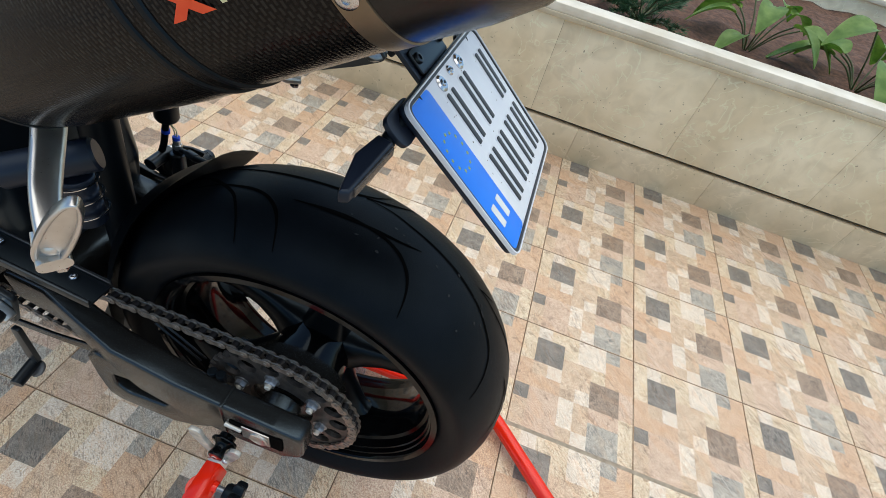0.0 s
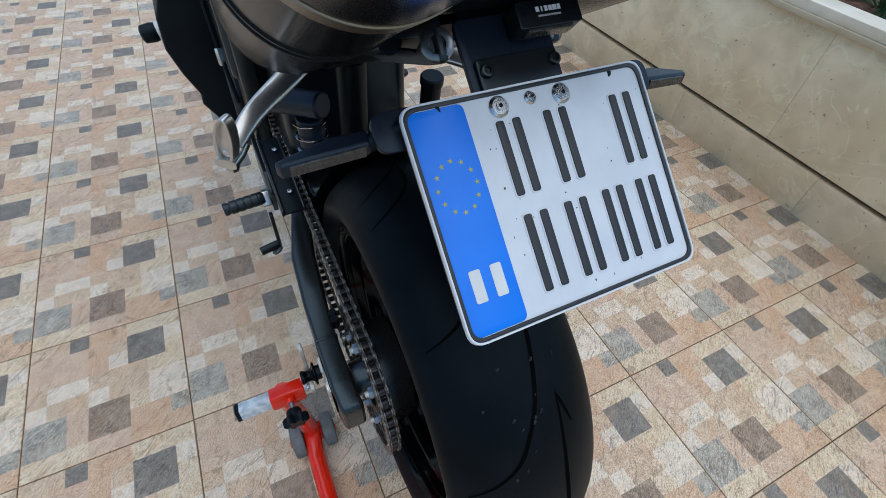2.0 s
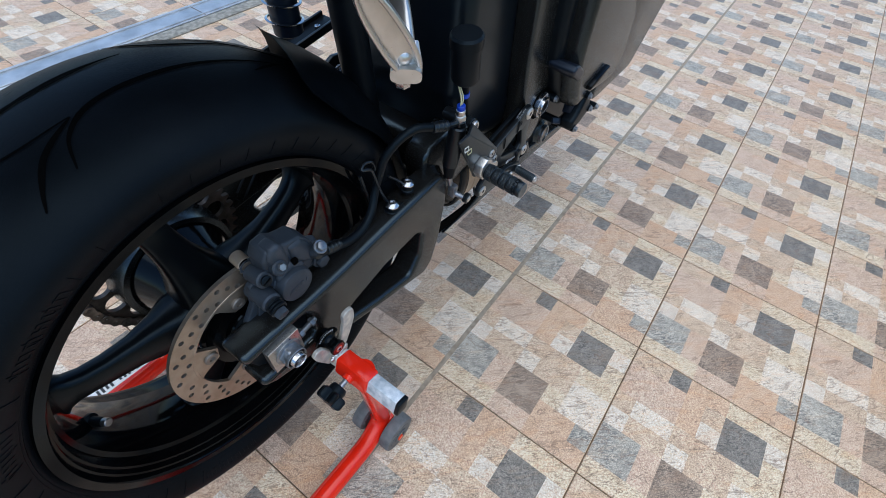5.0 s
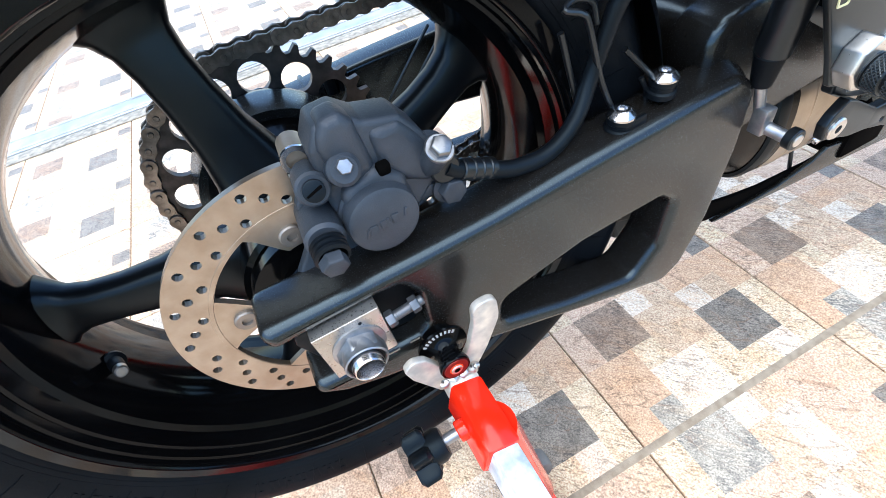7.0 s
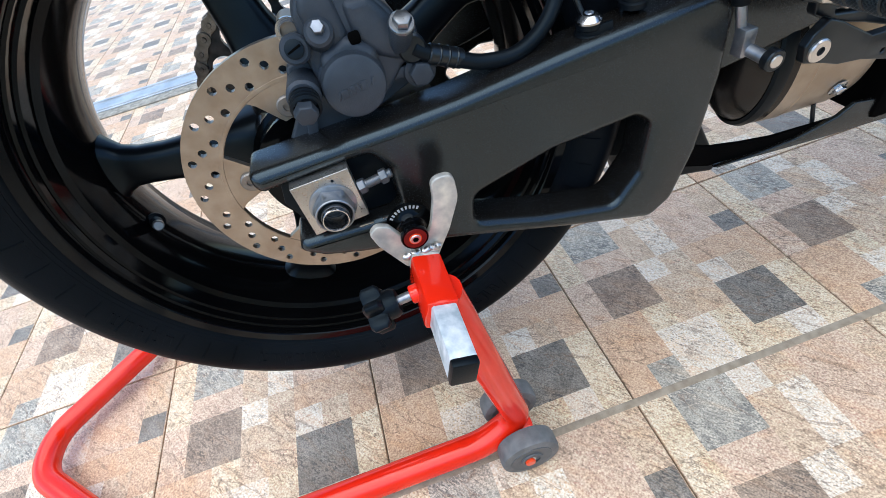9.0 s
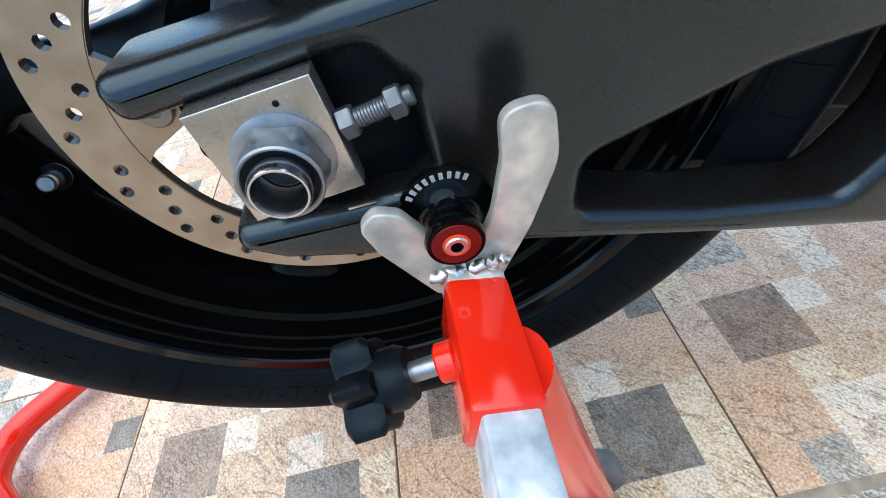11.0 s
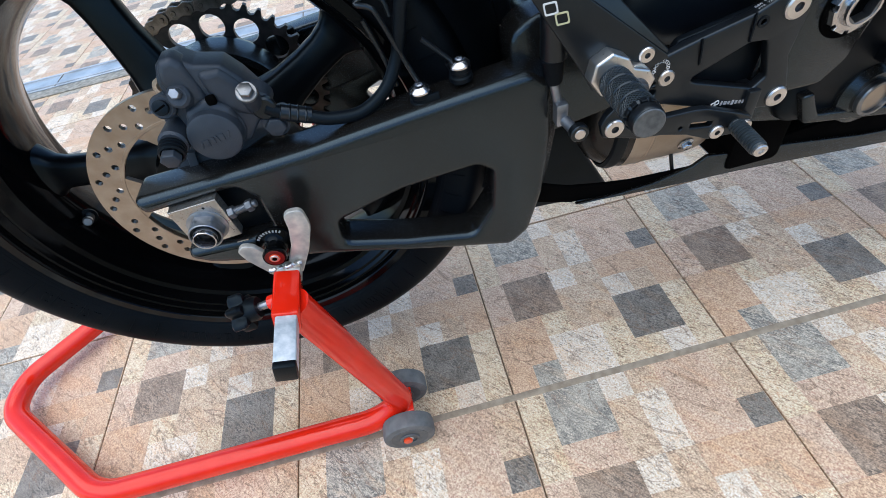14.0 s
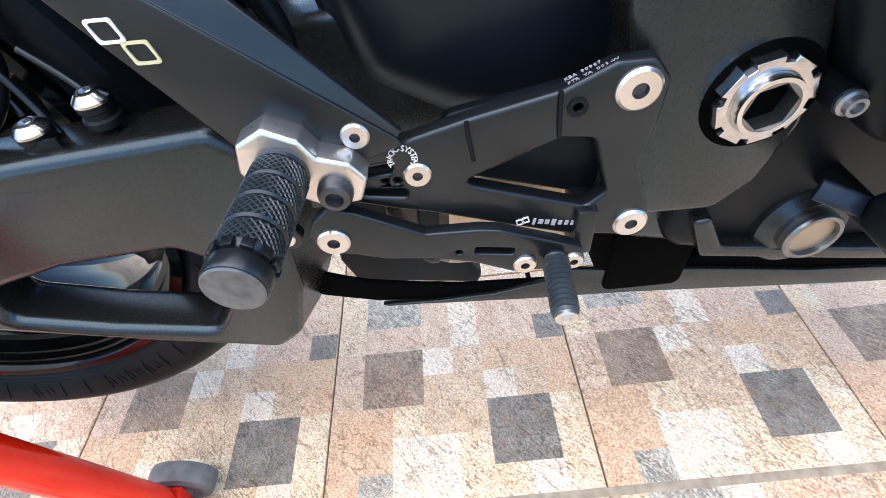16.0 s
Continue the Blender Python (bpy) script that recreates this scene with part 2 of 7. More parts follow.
YELLOW = pbr("pale_yellow_print", (0.55, 0.52, 0.30), (0.65, 0.62, 0.38), 0.45)
ORANGE = pbr("red_sticker", (0.75, 0.05, 0.01), (0.8, 0.09, 0.02), 0.35)


def limestone(name, c1, c2, rough, spec):
    """Polished beige limestone: two sizes of cloud, pale wandering veins and scattered dark pits."""
    m = pbr(name, c1, c2, rough, 0.0, 3.4, 60, 0.02, rvar=0.08, spec=spec)
    n, l = m.node_tree.nodes, m.node_tree.links
    b = n["Principled BSDF"]
    src = b.inputs["Base Color"].links[0].from_socket
    tc = next(q for q in n if q.type == "TEX_COORD")

    def layer(src, scale, detail, p0, p1, col, amount, distort=0.0, ridge=False):
        t, r, x = n.new("ShaderNodeTexNoise"), n.new("ShaderNodeValToRGB"), n.new("ShaderNodeMix")
        t.inputs["Scale"].default_value, t.inputs["Detail"].default_value, t.inputs["Distortion"].default_value = scale, detail, distort
        l.new(tc.outputs["Object"], t.inputs["Vector"])
        fac = t.outputs["Fac"]
        if ridge:
            d, q = n.new("ShaderNodeMath"), n.new("ShaderNodeMath")
            d.operation, q.operation = "SUBTRACT", "ABSOLUTE"
            d.inputs[1].default_value = 0.5
            l.new(fac, d.inputs[0])
            l.new(d.outputs[0], q.inputs[0])
            fac = q.outputs[0]
        r.color_ramp.elements[0].position, r.color_ramp.elements[1].position = p0, p1
        e0, e1 = ((amount,) * 3, (0, 0, 0)) if ridge else ((0, 0, 0), (amount,) * 3)
        r.color_ramp.elements[0].color, r.color_ramp.elements[1].color = (*e0, 1), (*e1, 1)
        l.new(fac, r.inputs[0])
        x.data_type = "RGBA"
        l.new(r.outputs[0], x.inputs["Factor"])
        l.new(src, x.inputs["A"])
        x.inputs["B"].default_value = (*col, 1)
        return x.outputs["Result"]

    src = layer(src, 13, 6, 0.42, 0.70, tuple(v * 0.80 for v in c1), 0.55, 0.6)
    src = layer(src, 5.5, 7, 0.0, 0.012, tuple(min(0.9, v * 1.12) for v in c2), 0.5, 1.2, True)
    src = layer(src, 75, 2, 0.715, 0.735, (0.20, 0.16, 0.11), 0.7)
    src = layer(src, 30, 3, 0.725, 0.74, (0.26, 0.21, 0.14), 0.7)
    l.new(src, b.inputs["Base Color"])
    return m


WALLSTONE = limestone("beige_wall_slab", (0.735, 0.605, 0.387), (0.913, 0.800, 0.572), 0.22, 0.75)
SKIRT = limestone("beige_skirting_slab", (0.630, 0.500, 0.317), (0.756, 0.630, 0.440), 0.32, 0.5)
GROOVE = pbr("groove_mortar", (0.10, 0.075, 0.05), (0.15, 0.115, 0.08), 0.85, 0.0, 30, 300, 0.3)
COPING = pbr("white_marble_coping", (0.651, 0.580, 0.440), (0.840, 0.770, 0.625), 0.35, 0.0, 9, 200, 0.05)
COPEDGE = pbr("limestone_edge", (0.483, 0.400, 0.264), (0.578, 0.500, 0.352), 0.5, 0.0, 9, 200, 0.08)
SOIL = pbr("brown_soil", (0.060, 0.028, 0.016), (0.15, 0.075, 0.042), 0.95, 0.0, 40, 180, 1.0)
LEAF = pbr("hosta_leaf", (0.15, 0.29, 0.05), (0.29, 0.45, 0.11), 0.42, 0.0, 25, 200, 0.2)
NEEDLE = pbr("conifer_green", (0.02, 0.07, 0.025), (0.05, 0.13, 0.05), 0.6, 0.0, 30, 200, 0.2)
STEM = pbr("plant_stem", (0.06, 0.10, 0.03), (0.10, 0.08, 0.04), 0.6)
GROUT = pbr("brown_grout", (0.158, 0.115, 0.075), (0.231, 0.175, 0.114), 0.9, 0.0, 20, 300, 0.3)
DIRTJOINT = pbr("dirty_wide_joint", (0.26, 0.21, 0.15), (0.40, 0.335, 0.25), 0.9, 0.0, 60, 500, 0.6)
GUTTER = pbr("galvanised_channel", (0.42, 0.45, 0.48), (0.62, 0.65, 0.68), 0.35, 0.7, 12, 160, 0.3)
GUTSTONE = pbr("grey_channel_edge", (0.168, 0.160, 0.136), (0.357, 0.340, 0.290), 0.7, 0.0, 60, 260, 0.6)
FARGROUND = pbr("far_paving", (0.347, 0.290, 0.211), (0.441, 0.370, 0.273), 0.8, 0.0, 2, 30, 0.2)
T_BEIGE = stone("tile_beige", (0.524, 0.379, 0.251), (0.653, 0.497, 0.348), (0.204, 0.138, 0.088), 0.35)
T_CREAM = stone("tile_cream", (0.621, 0.483, 0.317), (0.728, 0.601, 0.431), (0.214, 0.128, 0.070), 0.55)
T_PINK = stone("tile_pink", (0.536, 0.379, 0.264), (0.643, 0.478, 0.348), (0.257, 0.167, 0.114), 0.2)
T_ORANGE = stone("tile_orange", (0.547, 0.360, 0.224), (0.621, 0.433, 0.286), (0.321, 0.187, 0.114), 0.15)
T_DARK = stone("tile_dark_grey", (0.172, 0.152, 0.125), (0.270, 0.240, 0.200), (0.055, 0.052, 0.050), 0.62, 520)
T_BROWN = stone("tile_brown_grey", (0.270, 0.195, 0.138), (0.400, 0.300, 0.215), (0.075, 0.058, 0.045), 0.85, 480)
T_BLUE = stone("tile_blue_grey", (0.380, 0.345, 0.285), (0.520, 0.470, 0.385), (0.095, 0.098, 0.095), 0.95, 480)
T_WHITE = stone("tile_white", (0.624, 0.535, 0.426), (0.731, 0.628, 0.506), (0.396, 0.330, 0.251), 0.12)
T_PALE = stone("tile_pale", (0.672, 0.573, 0.451), (0.792, 0.673, 0.531), (0.288, 0.232, 0.180), 0.55)

# ---- mesh helpers ----
def part(name, bm, material, parent=None, label="", sharp=35):
    bmesh.ops.recalc_face_normals(bm, faces=bm.faces[:])
    me = bpy.data.meshes.new(name)
    for f in bm.faces:
        f.smooth = True
    bm.to_mesh(me)
    bm.free()
    me.set_sharp_from_angle(angle=radians(sharp))
    for mt in (material if isinstance(material, (list, tuple)) else [material]):
        me.materials.append(mt)
    ob = new(name, me)
    if parent is not None:
        ob.parent = parent
    if label:
        ob["label"] = label
    return ob


def thing(name, at, label, category, group="", kind=""):
    ob = new(name)
    ob.location = at
    ob.empty_display_size = 0.05
    return tagged(ob, label, category, group, kind)


def child_of(name, bm, material, root, label="", sharp=35):
    """A part given in world coordinates under a root that stands anywhere."""
    ob = part(name, bm, material, root, label, sharp)
    ob.matrix_parent_inverse = Matrix.Translation(-root.location) if root.type == "EMPTY" else Matrix.Identity(4)
    return ob


def fillet(pts, r, n=4):
    """Round the corners of a closed outline; r is one radius or one a corner."""
    out, k = [], len(pts)
    for i, p in enumerate(pts):
        ri = r[i] if isinstance(r, (list, tuple)) else r
        p, a, b = Vector(p), Vector(pts[i - 1]), Vector(pts[(i + 1) % k])
        da, db = (a - p), (b - p)
        if ri <= 0 or da.length < 1e-6 or db.length < 1e-6:
            out.append(tuple(p))
            continue
        ang = da.angle(db)
        if ang > 3.0:
            out.append(tuple(p))
            continue
        d = min(ri / math.tan(ang / 2), da.length * 0.45, db.length * 0.45)
        s, e = p + da.normalized() * d, p + db.normalized() * d
        for j in range(n + 1):
            t = j / n
            out.append(tuple(s * (1 - t) ** 2 + p * 2 * t * (1 - t) + e * t * t))
    return out


def circle2(cx, cz, r, n=16, start=0.0):
    return [(cx + r * math.cos(start + math.tau * i / n), cz + r * math.sin(start + math.tau * i / n)) for i in range(n)]


def inset(loop, d, inward):
    """The outline moved sideways by d, where runs that would fold over shrink to a point."""
    k = len(loop)
    P = [Vector((p[0], p[1])) for p in loop]
    area = sum(P[i].x * P[(i + 1) % k].y - P[(i + 1) % k].x * P[i].y for i in range(k))
    s = (1 if area > 0 else -1) * (1 if inward else -1)
    Q = []
    for i in range(k):
        a, b = (P[i] - P[i - 1]), (P[(i + 1) % k] - P[i])
        if a.length < 1e-9 or b.length < 1e-9:
            a = b = P[(i + 1) % k] - P[i - 1]
        n1, n2 = Vector((-a.y, a.x)).normalized() * s, Vector((-b.y, b.x)).normalized() * s
        m = n1 + n2
        m = n1 if m.length < 1e-6 else m.normalized()
        Q.append(P[i] + m * (d / max(0.5, m.dot(n1))))
    for _ in range(12):
        flips = [i for i in range(k) if (Q[(i + 1) % k] - Q[i]).dot(P[(i + 1) % k] - P[i]) < -1e-12]
        if not flips:
            break
        for i in flips:
            j = (i + 1) % k
            Q[i] = Q[j] = (Q[i] + Q[j]) / 2
    return P, Q


def prism(outline, y0, y1, holes=(), bev=0.0015, seg=3, bm=None):
    """An outline in x, z pushed from y0 to y1, with holes through it and quarter-round rims."""
    own = bmesh.new()
    if y1 < y0:
        y0, y1 = y1, y0
    bev = min(bev, (y1 - y0) * 0.49)
    layers = [(y0, 0.0), (y1, 0.0)]
    if bev:
        ts = [math.pi / 2 * i / seg for i in range(seg + 1)]
        low = [(y0 + bev * (1 - math.cos(t)), 1 - math.sin(t)) for t in ts]
        layers = low + [(y0 + y1 - y, q) for y, q in reversed(low)]
    caps = ([], [])
    for num, loop in enumerate((outline, *holes)):
        P, Q = inset(loop, bev, num == 0) if bev else ([Vector((p[0], p[1])) for p in loop],) * 2
        rings = []
        for y, q in layers:
            ring = []
            for a, b in zip(P, Q):
                p = a.lerp(b, q)
                if ring and (ring[-1].co.x - p.x) ** 2 + (ring[-1].co.z - p.y) ** 2 < 1e-13:
                    ring.append(ring[-1])
                else:
                    ring.append(own.verts.new((p.x, y, p.y)))
            if len(ring) > 2 and (ring[-1].co - ring[0].co).length < 3e-7 and ring[-1] is not ring[0]:
                old = ring[-1]
                ring = [ring[0] if v is old else v for v in ring]
                own.verts.remove(old)
            rings.append(ring)
        k = len(loop)
        for r0, r1 in zip(rings, rings[1:]):
            for i in range(k):
                j = (i + 1) % k
                q = []
                for v in (r0[i], r0[j], r1[j], r1[i]):
                    if v not in q:
                        q.append(v)
                if len(q) > 2 and own.faces.get(q) is None:
                    own.faces.new(q)
        for cap, ring in zip(caps, (rings[0], rings[-1])):
            for i in range(k):
                a, b = ring[i], ring[(i + 1) % k]
                if a is not b:
                    e = own.edges.get((a, b)) or own.edges.new((a, b))
                    if e not in cap:
                        cap.append(e)
    for cap in caps:
        bmesh.ops.triangle_fill(own, use_beauty=True, use_dissolve=False, edges=cap)
    bmesh.ops.recalc_face_normals(own, faces=own.faces[:])
    return join(bm, own)


def join(bm, own):
    if bm is None:
        return own
    me = bpy.data.meshes.new("tmp")
    own.to_mesh(me)
    own.free()
    bm.from_mesh(me)
    bpy.data.meshes.remove(me)
    return bm


def box(c, size, bev=0.002, m=None, bm=None, seg=2):
    own = bmesh.new()
    bmesh.ops.create_cube(own, size=1.0)
    bmesh.ops.scale(own, vec=size, verts=own.verts[:])
    if bev:
        bmesh.ops.bevel(own, geom=own.edges[:], offset=bev, segments=seg, profile=0.5, affect="EDGES", clamp_overlap=True)
    bmesh.ops.transform(own, matrix=Matrix.Translation(c) @ (m or Matrix.Identity(4)), verts=own.verts[:])
    return join(bm, own)


def lathe(profile, at, axis, seg=32, bm=None, closed=False):
    """A profile of (along the axis, radius) turned round the axis through at."""
    own = bmesh.new()
    a = Vector(axis).normalized()
    u = a.orthogonal().normalized()
    v = a.cross(u)
    rows = []
    for d, r in profile:
        o = Vector(at) + a * d
        if r < 1e-5:
            rows.append([own.verts.new(o)])
        else:
            rows.append([own.verts.new(o + (u * math.cos(math.tau * i / seg) + v * math.sin(math.tau * i / seg)) * r) for i in range(seg)])
    pairs = list(zip(rows, rows[1:])) + ([(rows[-1], rows[0])] if closed else [])
    for p, q in pairs:
        for i in range(seg):
            j = (i + 1) % seg
            loop = [p[i % len(p)], p[j % len(p)], q[j % len(q)], q[i % len(q)]]
            loop = [x for k, x in enumerate(loop) if x not in loop[:k]]
            if len(loop) > 2:
                own.faces.new(loop)
    if not closed:
        for row, flip in ((rows[0], True), (rows[-1], False)):
            if len(row) > 2:
                own.faces.new(row[::-1] if flip else row)
    return join(bm, own)


def rod(p0, p1, r0, r1=None, seg=20, bev=0.0008, bm=None):
    p0, p1 = Vector(p0), Vector(p1)
    L = (p1 - p0).length
    r1 = r0 if r1 is None else r1
    b = min(bev, r0 * 0.4, r1 * 0.4, L * 0.3)
    return lathe([(0, r0 - b), (b, r0), (L - b, r1), (L, r1 - b)], p0, p1 - p0, seg, bm)


def spline(pts, sub=8, closed=False):
    P = [Vector(p) for p in pts]
    out, k = [], len(P)
    for i in range(k if closed else k - 1):
        a, b, c, d = (P[(i + o) % k] if closed else P[min(max(i + o, 0), k - 1)] for o in (-1, 0, 1, 2))
        for j in range(sub):
            t = j / sub
            out.append(0.5 * ((2 * b) + (c - a) * t + (2 * a - 5 * b + 4 * c - d) * t * t + (3 * b - a - 3 * c + d) * t ** 3))
    if not closed:
        out.append(P[-1])
    return out


def bent(pts, r, n=6):
    """A path of straight runs with round bends of radius r."""
    P = [Vector(p) for p in pts]
    out = [P[0]]
    for a, p, b in zip(P, P[1:], P[2:]):
        da, db = (a - p), (b - p)
        d = min(r / math.tan(max(0.2, da.angle(db)) / 2), da.length * 0.48, db.length * 0.48)
        s, e = p + da.normalized() * d, p + db.normalized() * d
        out += [s * (1 - t) ** 2 + p * 2 * t * (1 - t) + e * t * t for t in (j / n for j in range(n + 1))]
    return out + [P[-1]]


def tube(path, r, seg=14, bm=None, flat=1.0):
    """A round bar along a path; r is one radius or a function of 0..1."""
    own = bmesh.new()
    P = [Vector(p) for p in path]
    rows, up = [], None
    for i, p in enumerate(P):
        t = (P[min(i + 1, len(P) - 1)] - P[max(i - 1, 0)]).normalized()
        up = t.orthogonal().normalized() if up is None else (up - t * up.dot(t)).normalized()
        w = t.cross(up)
        ri = r(i / (len(P) - 1)) if callable(r) else r
        rows.append([own.verts.new(p + (up * math.cos(math.tau * k / seg) * flat + w * math.sin(math.tau * k / seg)) * ri) for k in range(seg)])
    for a, b in zip(rows, rows[1:]):
        for k in range(seg):
            own.faces.new((a[k], a[(k + 1) % seg], b[(k + 1) % seg], b[k]))
    own.faces.new(rows[0][::-1])
    own.faces.new(rows[-1])
    return join(bm, own)


def hexnut(at, axis, r, h, flange=0.0, bm=None, hole=0.0):
    """A six-sided nut or bolt head with chamfered corners, on an optional washer flange, bored through if asked."""
    bore = [(h * 0.9, hole * 1.06), (h * 0.8, hole), (0.0, hole)] if hole else [(h, 0)]
    own = bmesh.new()
    prof = [(0.0, r * 0.94), (h * 0.06, r), (h * 0.80, r), (h * 0.97, r * 0.90), (h, r * 0.84)]
    if hole:
        a = Vector(axis).normalized()
        u = a.orthogonal().normalized()
        v = a.cross(u)
        rows = []
        for d, rr in prof + bore:
            row = []
            for i in range(48):
                t = math.tau * i / 48
                six = math.cos(math.pi / 6) / math.cos((t % (math.pi / 3)) - math.pi / 6)
                q = min(rr, r * six) if d > 0 or rr > hole * 1.1 else rr
                row.append(own.verts.new(Vector(at) + a * d + (u * math.cos(t) + v * math.sin(t)) * q))
            rows.append(row)
        for p, q in zip(rows, rows[1:]):
            for i in range(48):
                own.faces.new((p[i], p[(i + 1) % 48], q[(i + 1) % 48], q[i]))
    else:
        lathe(prof + bore, at, axis, 6, own)
    if flange:
        lathe([(-h * 0.05, hole), (-h * 0.05, flange), (h * 0.1, flange), (h * 0.2, r * 0.95), (h * 0.2, hole)], at, axis, 36, own, closed=bool(hole))
    return join(bm, own)


def capbolt(at, axis, r, h, bm=None):
    """A round domed screw head with a six-sided socket in it."""
    own = lathe([(0, r), (h * 0.55, r), (h * 0.9, r * 0.85), (h, r * 0.62), (h, r * 0.5), (h * 0.45, r * 0.44), (h * 0.4, 0)], at, axis, 24)
    return join(bm, own)


def socketed(bm, at, r):
    """Marks the faces inside radius r round at as the second material, for the socket of a screw."""
    o = Vector(at)
    for f in bm.faces:
        c = f.calc_center_median() - o
        if math.hypot(c.x, c.z) < r:
            f.material_index = 1
    return bm


def glyph(ch, size, at, turn, lean=90):
    """One raised printed character, upright in x-z and facing -y (or upwards, with no lean), turned by degrees about y."""
    cu = bpy.data.curves.new("glyph", "FONT")
    cu.body, cu.size, cu.extrude = ch, size * 1.4, 0.0003
    cu.align_x, cu.align_y = "CENTER", "CENTER"
    cu.resolution_u = 2
    ob = bpy.data.objects.new("glyph", cu)
    bm = bmesh.new()
    me = ob.to_mesh()
    bm.from_mesh(me)
    ob.to_mesh_clear()
    bpy.data.objects.remove(ob)
    bpy.data.curves.remove(cu)
    m = Matrix.Translation(Vector(at)) @ Matrix.Rotation(-radians(turn), 4, "Y") @ Matrix.Rotation(radians(lean), 4, "X")
    bmesh.ops.transform(bm, matrix=m, verts=bm.verts)
    return bm


def placed(bm, m):
    bmesh.ops.transform(bm, matrix=m, verts=bm.verts[:])
    return bm


def strap(path, w, th, face, bm=None, n=16):
    """A flat rounded bar along a path: half width w (a number or a function of 0..1), half thickness th, broad side towards face."""
    own = bmesh.new()
    P = [Vector(p) for p in path]
    rows = []
    for i, p in enumerate(P):
        t = (P[min(i + 1, len(P) - 1)] - P[max(i - 1, 0)]).normalized()
        nn = (Vector(face) - t * Vector(face).dot(t)).normalized()
        side = t.cross(nn)
        wi = w(i / (len(P) - 1)) if callable(w) else w
        ring = []
        for k in range(n):
            a = math.tau * k / n
            c, s = math.cos(a), math.sin(a)
            ring.append(own.verts.new(p + side * math.copysign(abs(c) ** 0.55, c) * wi + nn * math.copysign(abs(s) ** 0.75, s) * th))
        rows.append(ring)
    for a, b in zip(rows, rows[1:]):
        for k in range(n):
            own.faces.new((a[k], a[(k + 1) % n], b[(k + 1) % n], b[k]))
    own.faces.new(rows[0][::-1])
    own.faces.new(rows[-1])
    return join(bm, own)

# ---- the setting ----
TILE = 1 / 3
WALL_Y = -1.30

ground_bm = bmesh.new()
bmesh.ops.create_grid(ground_bm, x_segments=2, y_segments=2, size=400)
bmesh.ops.translate(ground_bm, vec=(0, 0, -0.03), verts=ground_bm.verts[:])
tagged(part("ground", ground_bm, FARGROUND), "pale beige paving that runs on beyond the yard", "ground", kind="structure")

floor = part("floor", box((1.6, 2.0, -0.0145), (16.0, 10.0, 0.02), 0), GROUT)
tagged(floor, "patio floor of patchwork-printed stone-look tiles with brown grout", "floor", kind="structure")
part("wide_joint", box((1.6, 0.0, -0.0014), (16.0, 0.0110, 0.0032), 0.001), DIRTJOINT, floor, "wide dirt-filled joint")

# planter wall with skirting, groove, slabs and coping
wall = part("wall_east", box((1.0, WALL_Y - 0.055, 0.27), (14.0, 0.056, 0.56), 0), GROOVE)
tagged(wall, "low planter wall faced with polished beige stone slabs", "wall", kind="structure")
slab_edges = [-0.122 + 0.594 * (k - 10) for k in range(24)]
for a, b in zip(slab_edges, slab_edges[1:]):
    part("slab", box(((a + b) / 2, WALL_Y - 0.012, 0.352), (b - a - 0.0008, 0.03, 0.372), 0.0012), WALLSTONE, wall)
    part("skirting_slab", box(((a + b) / 2 - 0.22, WALL_Y - 0.006, 0.072), (b - a - 0.0007, 0.034, 0.156), 0.0015), SKIRT, wall)
coping = part("coping", box((1.0, WALL_Y - 0.033, 0.572), (14.0, 0.090, 0.030), 0.003), COPING, wall, "white marble coping stone")
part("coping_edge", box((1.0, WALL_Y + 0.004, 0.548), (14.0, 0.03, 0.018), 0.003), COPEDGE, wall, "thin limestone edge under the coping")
soil_bm = bmesh.new()
bmesh.ops.create_grid(soil_bm, x_segments=180, y_segments=40, size=1)
for v in soil_bm.verts:
    x, y = v.co.x * 4.5 + 0.0, v.co.y * 1.02 + WALL_Y - 1.09
    h = noise.noise((x * 9, y * 9, 0)) * 0.02 + noise.noise((x * 34, y * 34, 3)) * 0.014 + noise.noise((x * 80, y * 80, 5)) * 0.006
    v.co = (x, y, 0.50 + h)
tagged(part("soil", soil_bm, SOIL), "brown crumbly soil in the planter bed", "soil", kind="stuff")
back = part("wall_back", box((1.0, WALL_Y - 2.20, 0.29), (14.0, 0.2, 0.62), 0.004), WALLSTONE)
tagged(back, "beige stone wall at the back of the planter", "wall", kind="structure")
part("coping", box((1.0, WALL_Y - 2.17, 0.615), (14.0, 0.2, 0.03), 0.003), COPING, back)

# drainage channel on the other side of the bike
gutter = part("drain_channel", box((1.0, 1.745, 0.0035), (14.0, 0.125, 0.008), 0.002), GUTTER)
tagged(gutter, "galvanised drain channel cover set across the tiled floor", "drain channel", kind="structure")
part("channel_edge", box((1.0, 1.648, 0.002), (14.0, 0.062, 0.006), 0.002), GUTSTONE, gutter, "rough grey stone edging")
for k in range(9):
    part("cover_joint", box((-4 + 1.0 * k, 1.745, 0.0078), (0.004, 0.12, 0.0006), 0), GROOVE, gutter)
part("channel_rib", box((1.0, 1.70, 0.0085), (14.0, 0.012, 0.006), 0.002), GUTTER, gutter)
part("channel_rib", box((1.0, 1.79, 0.0085), (14.0, 0.012, 0.006), 0.002), GUTTER, gutter)

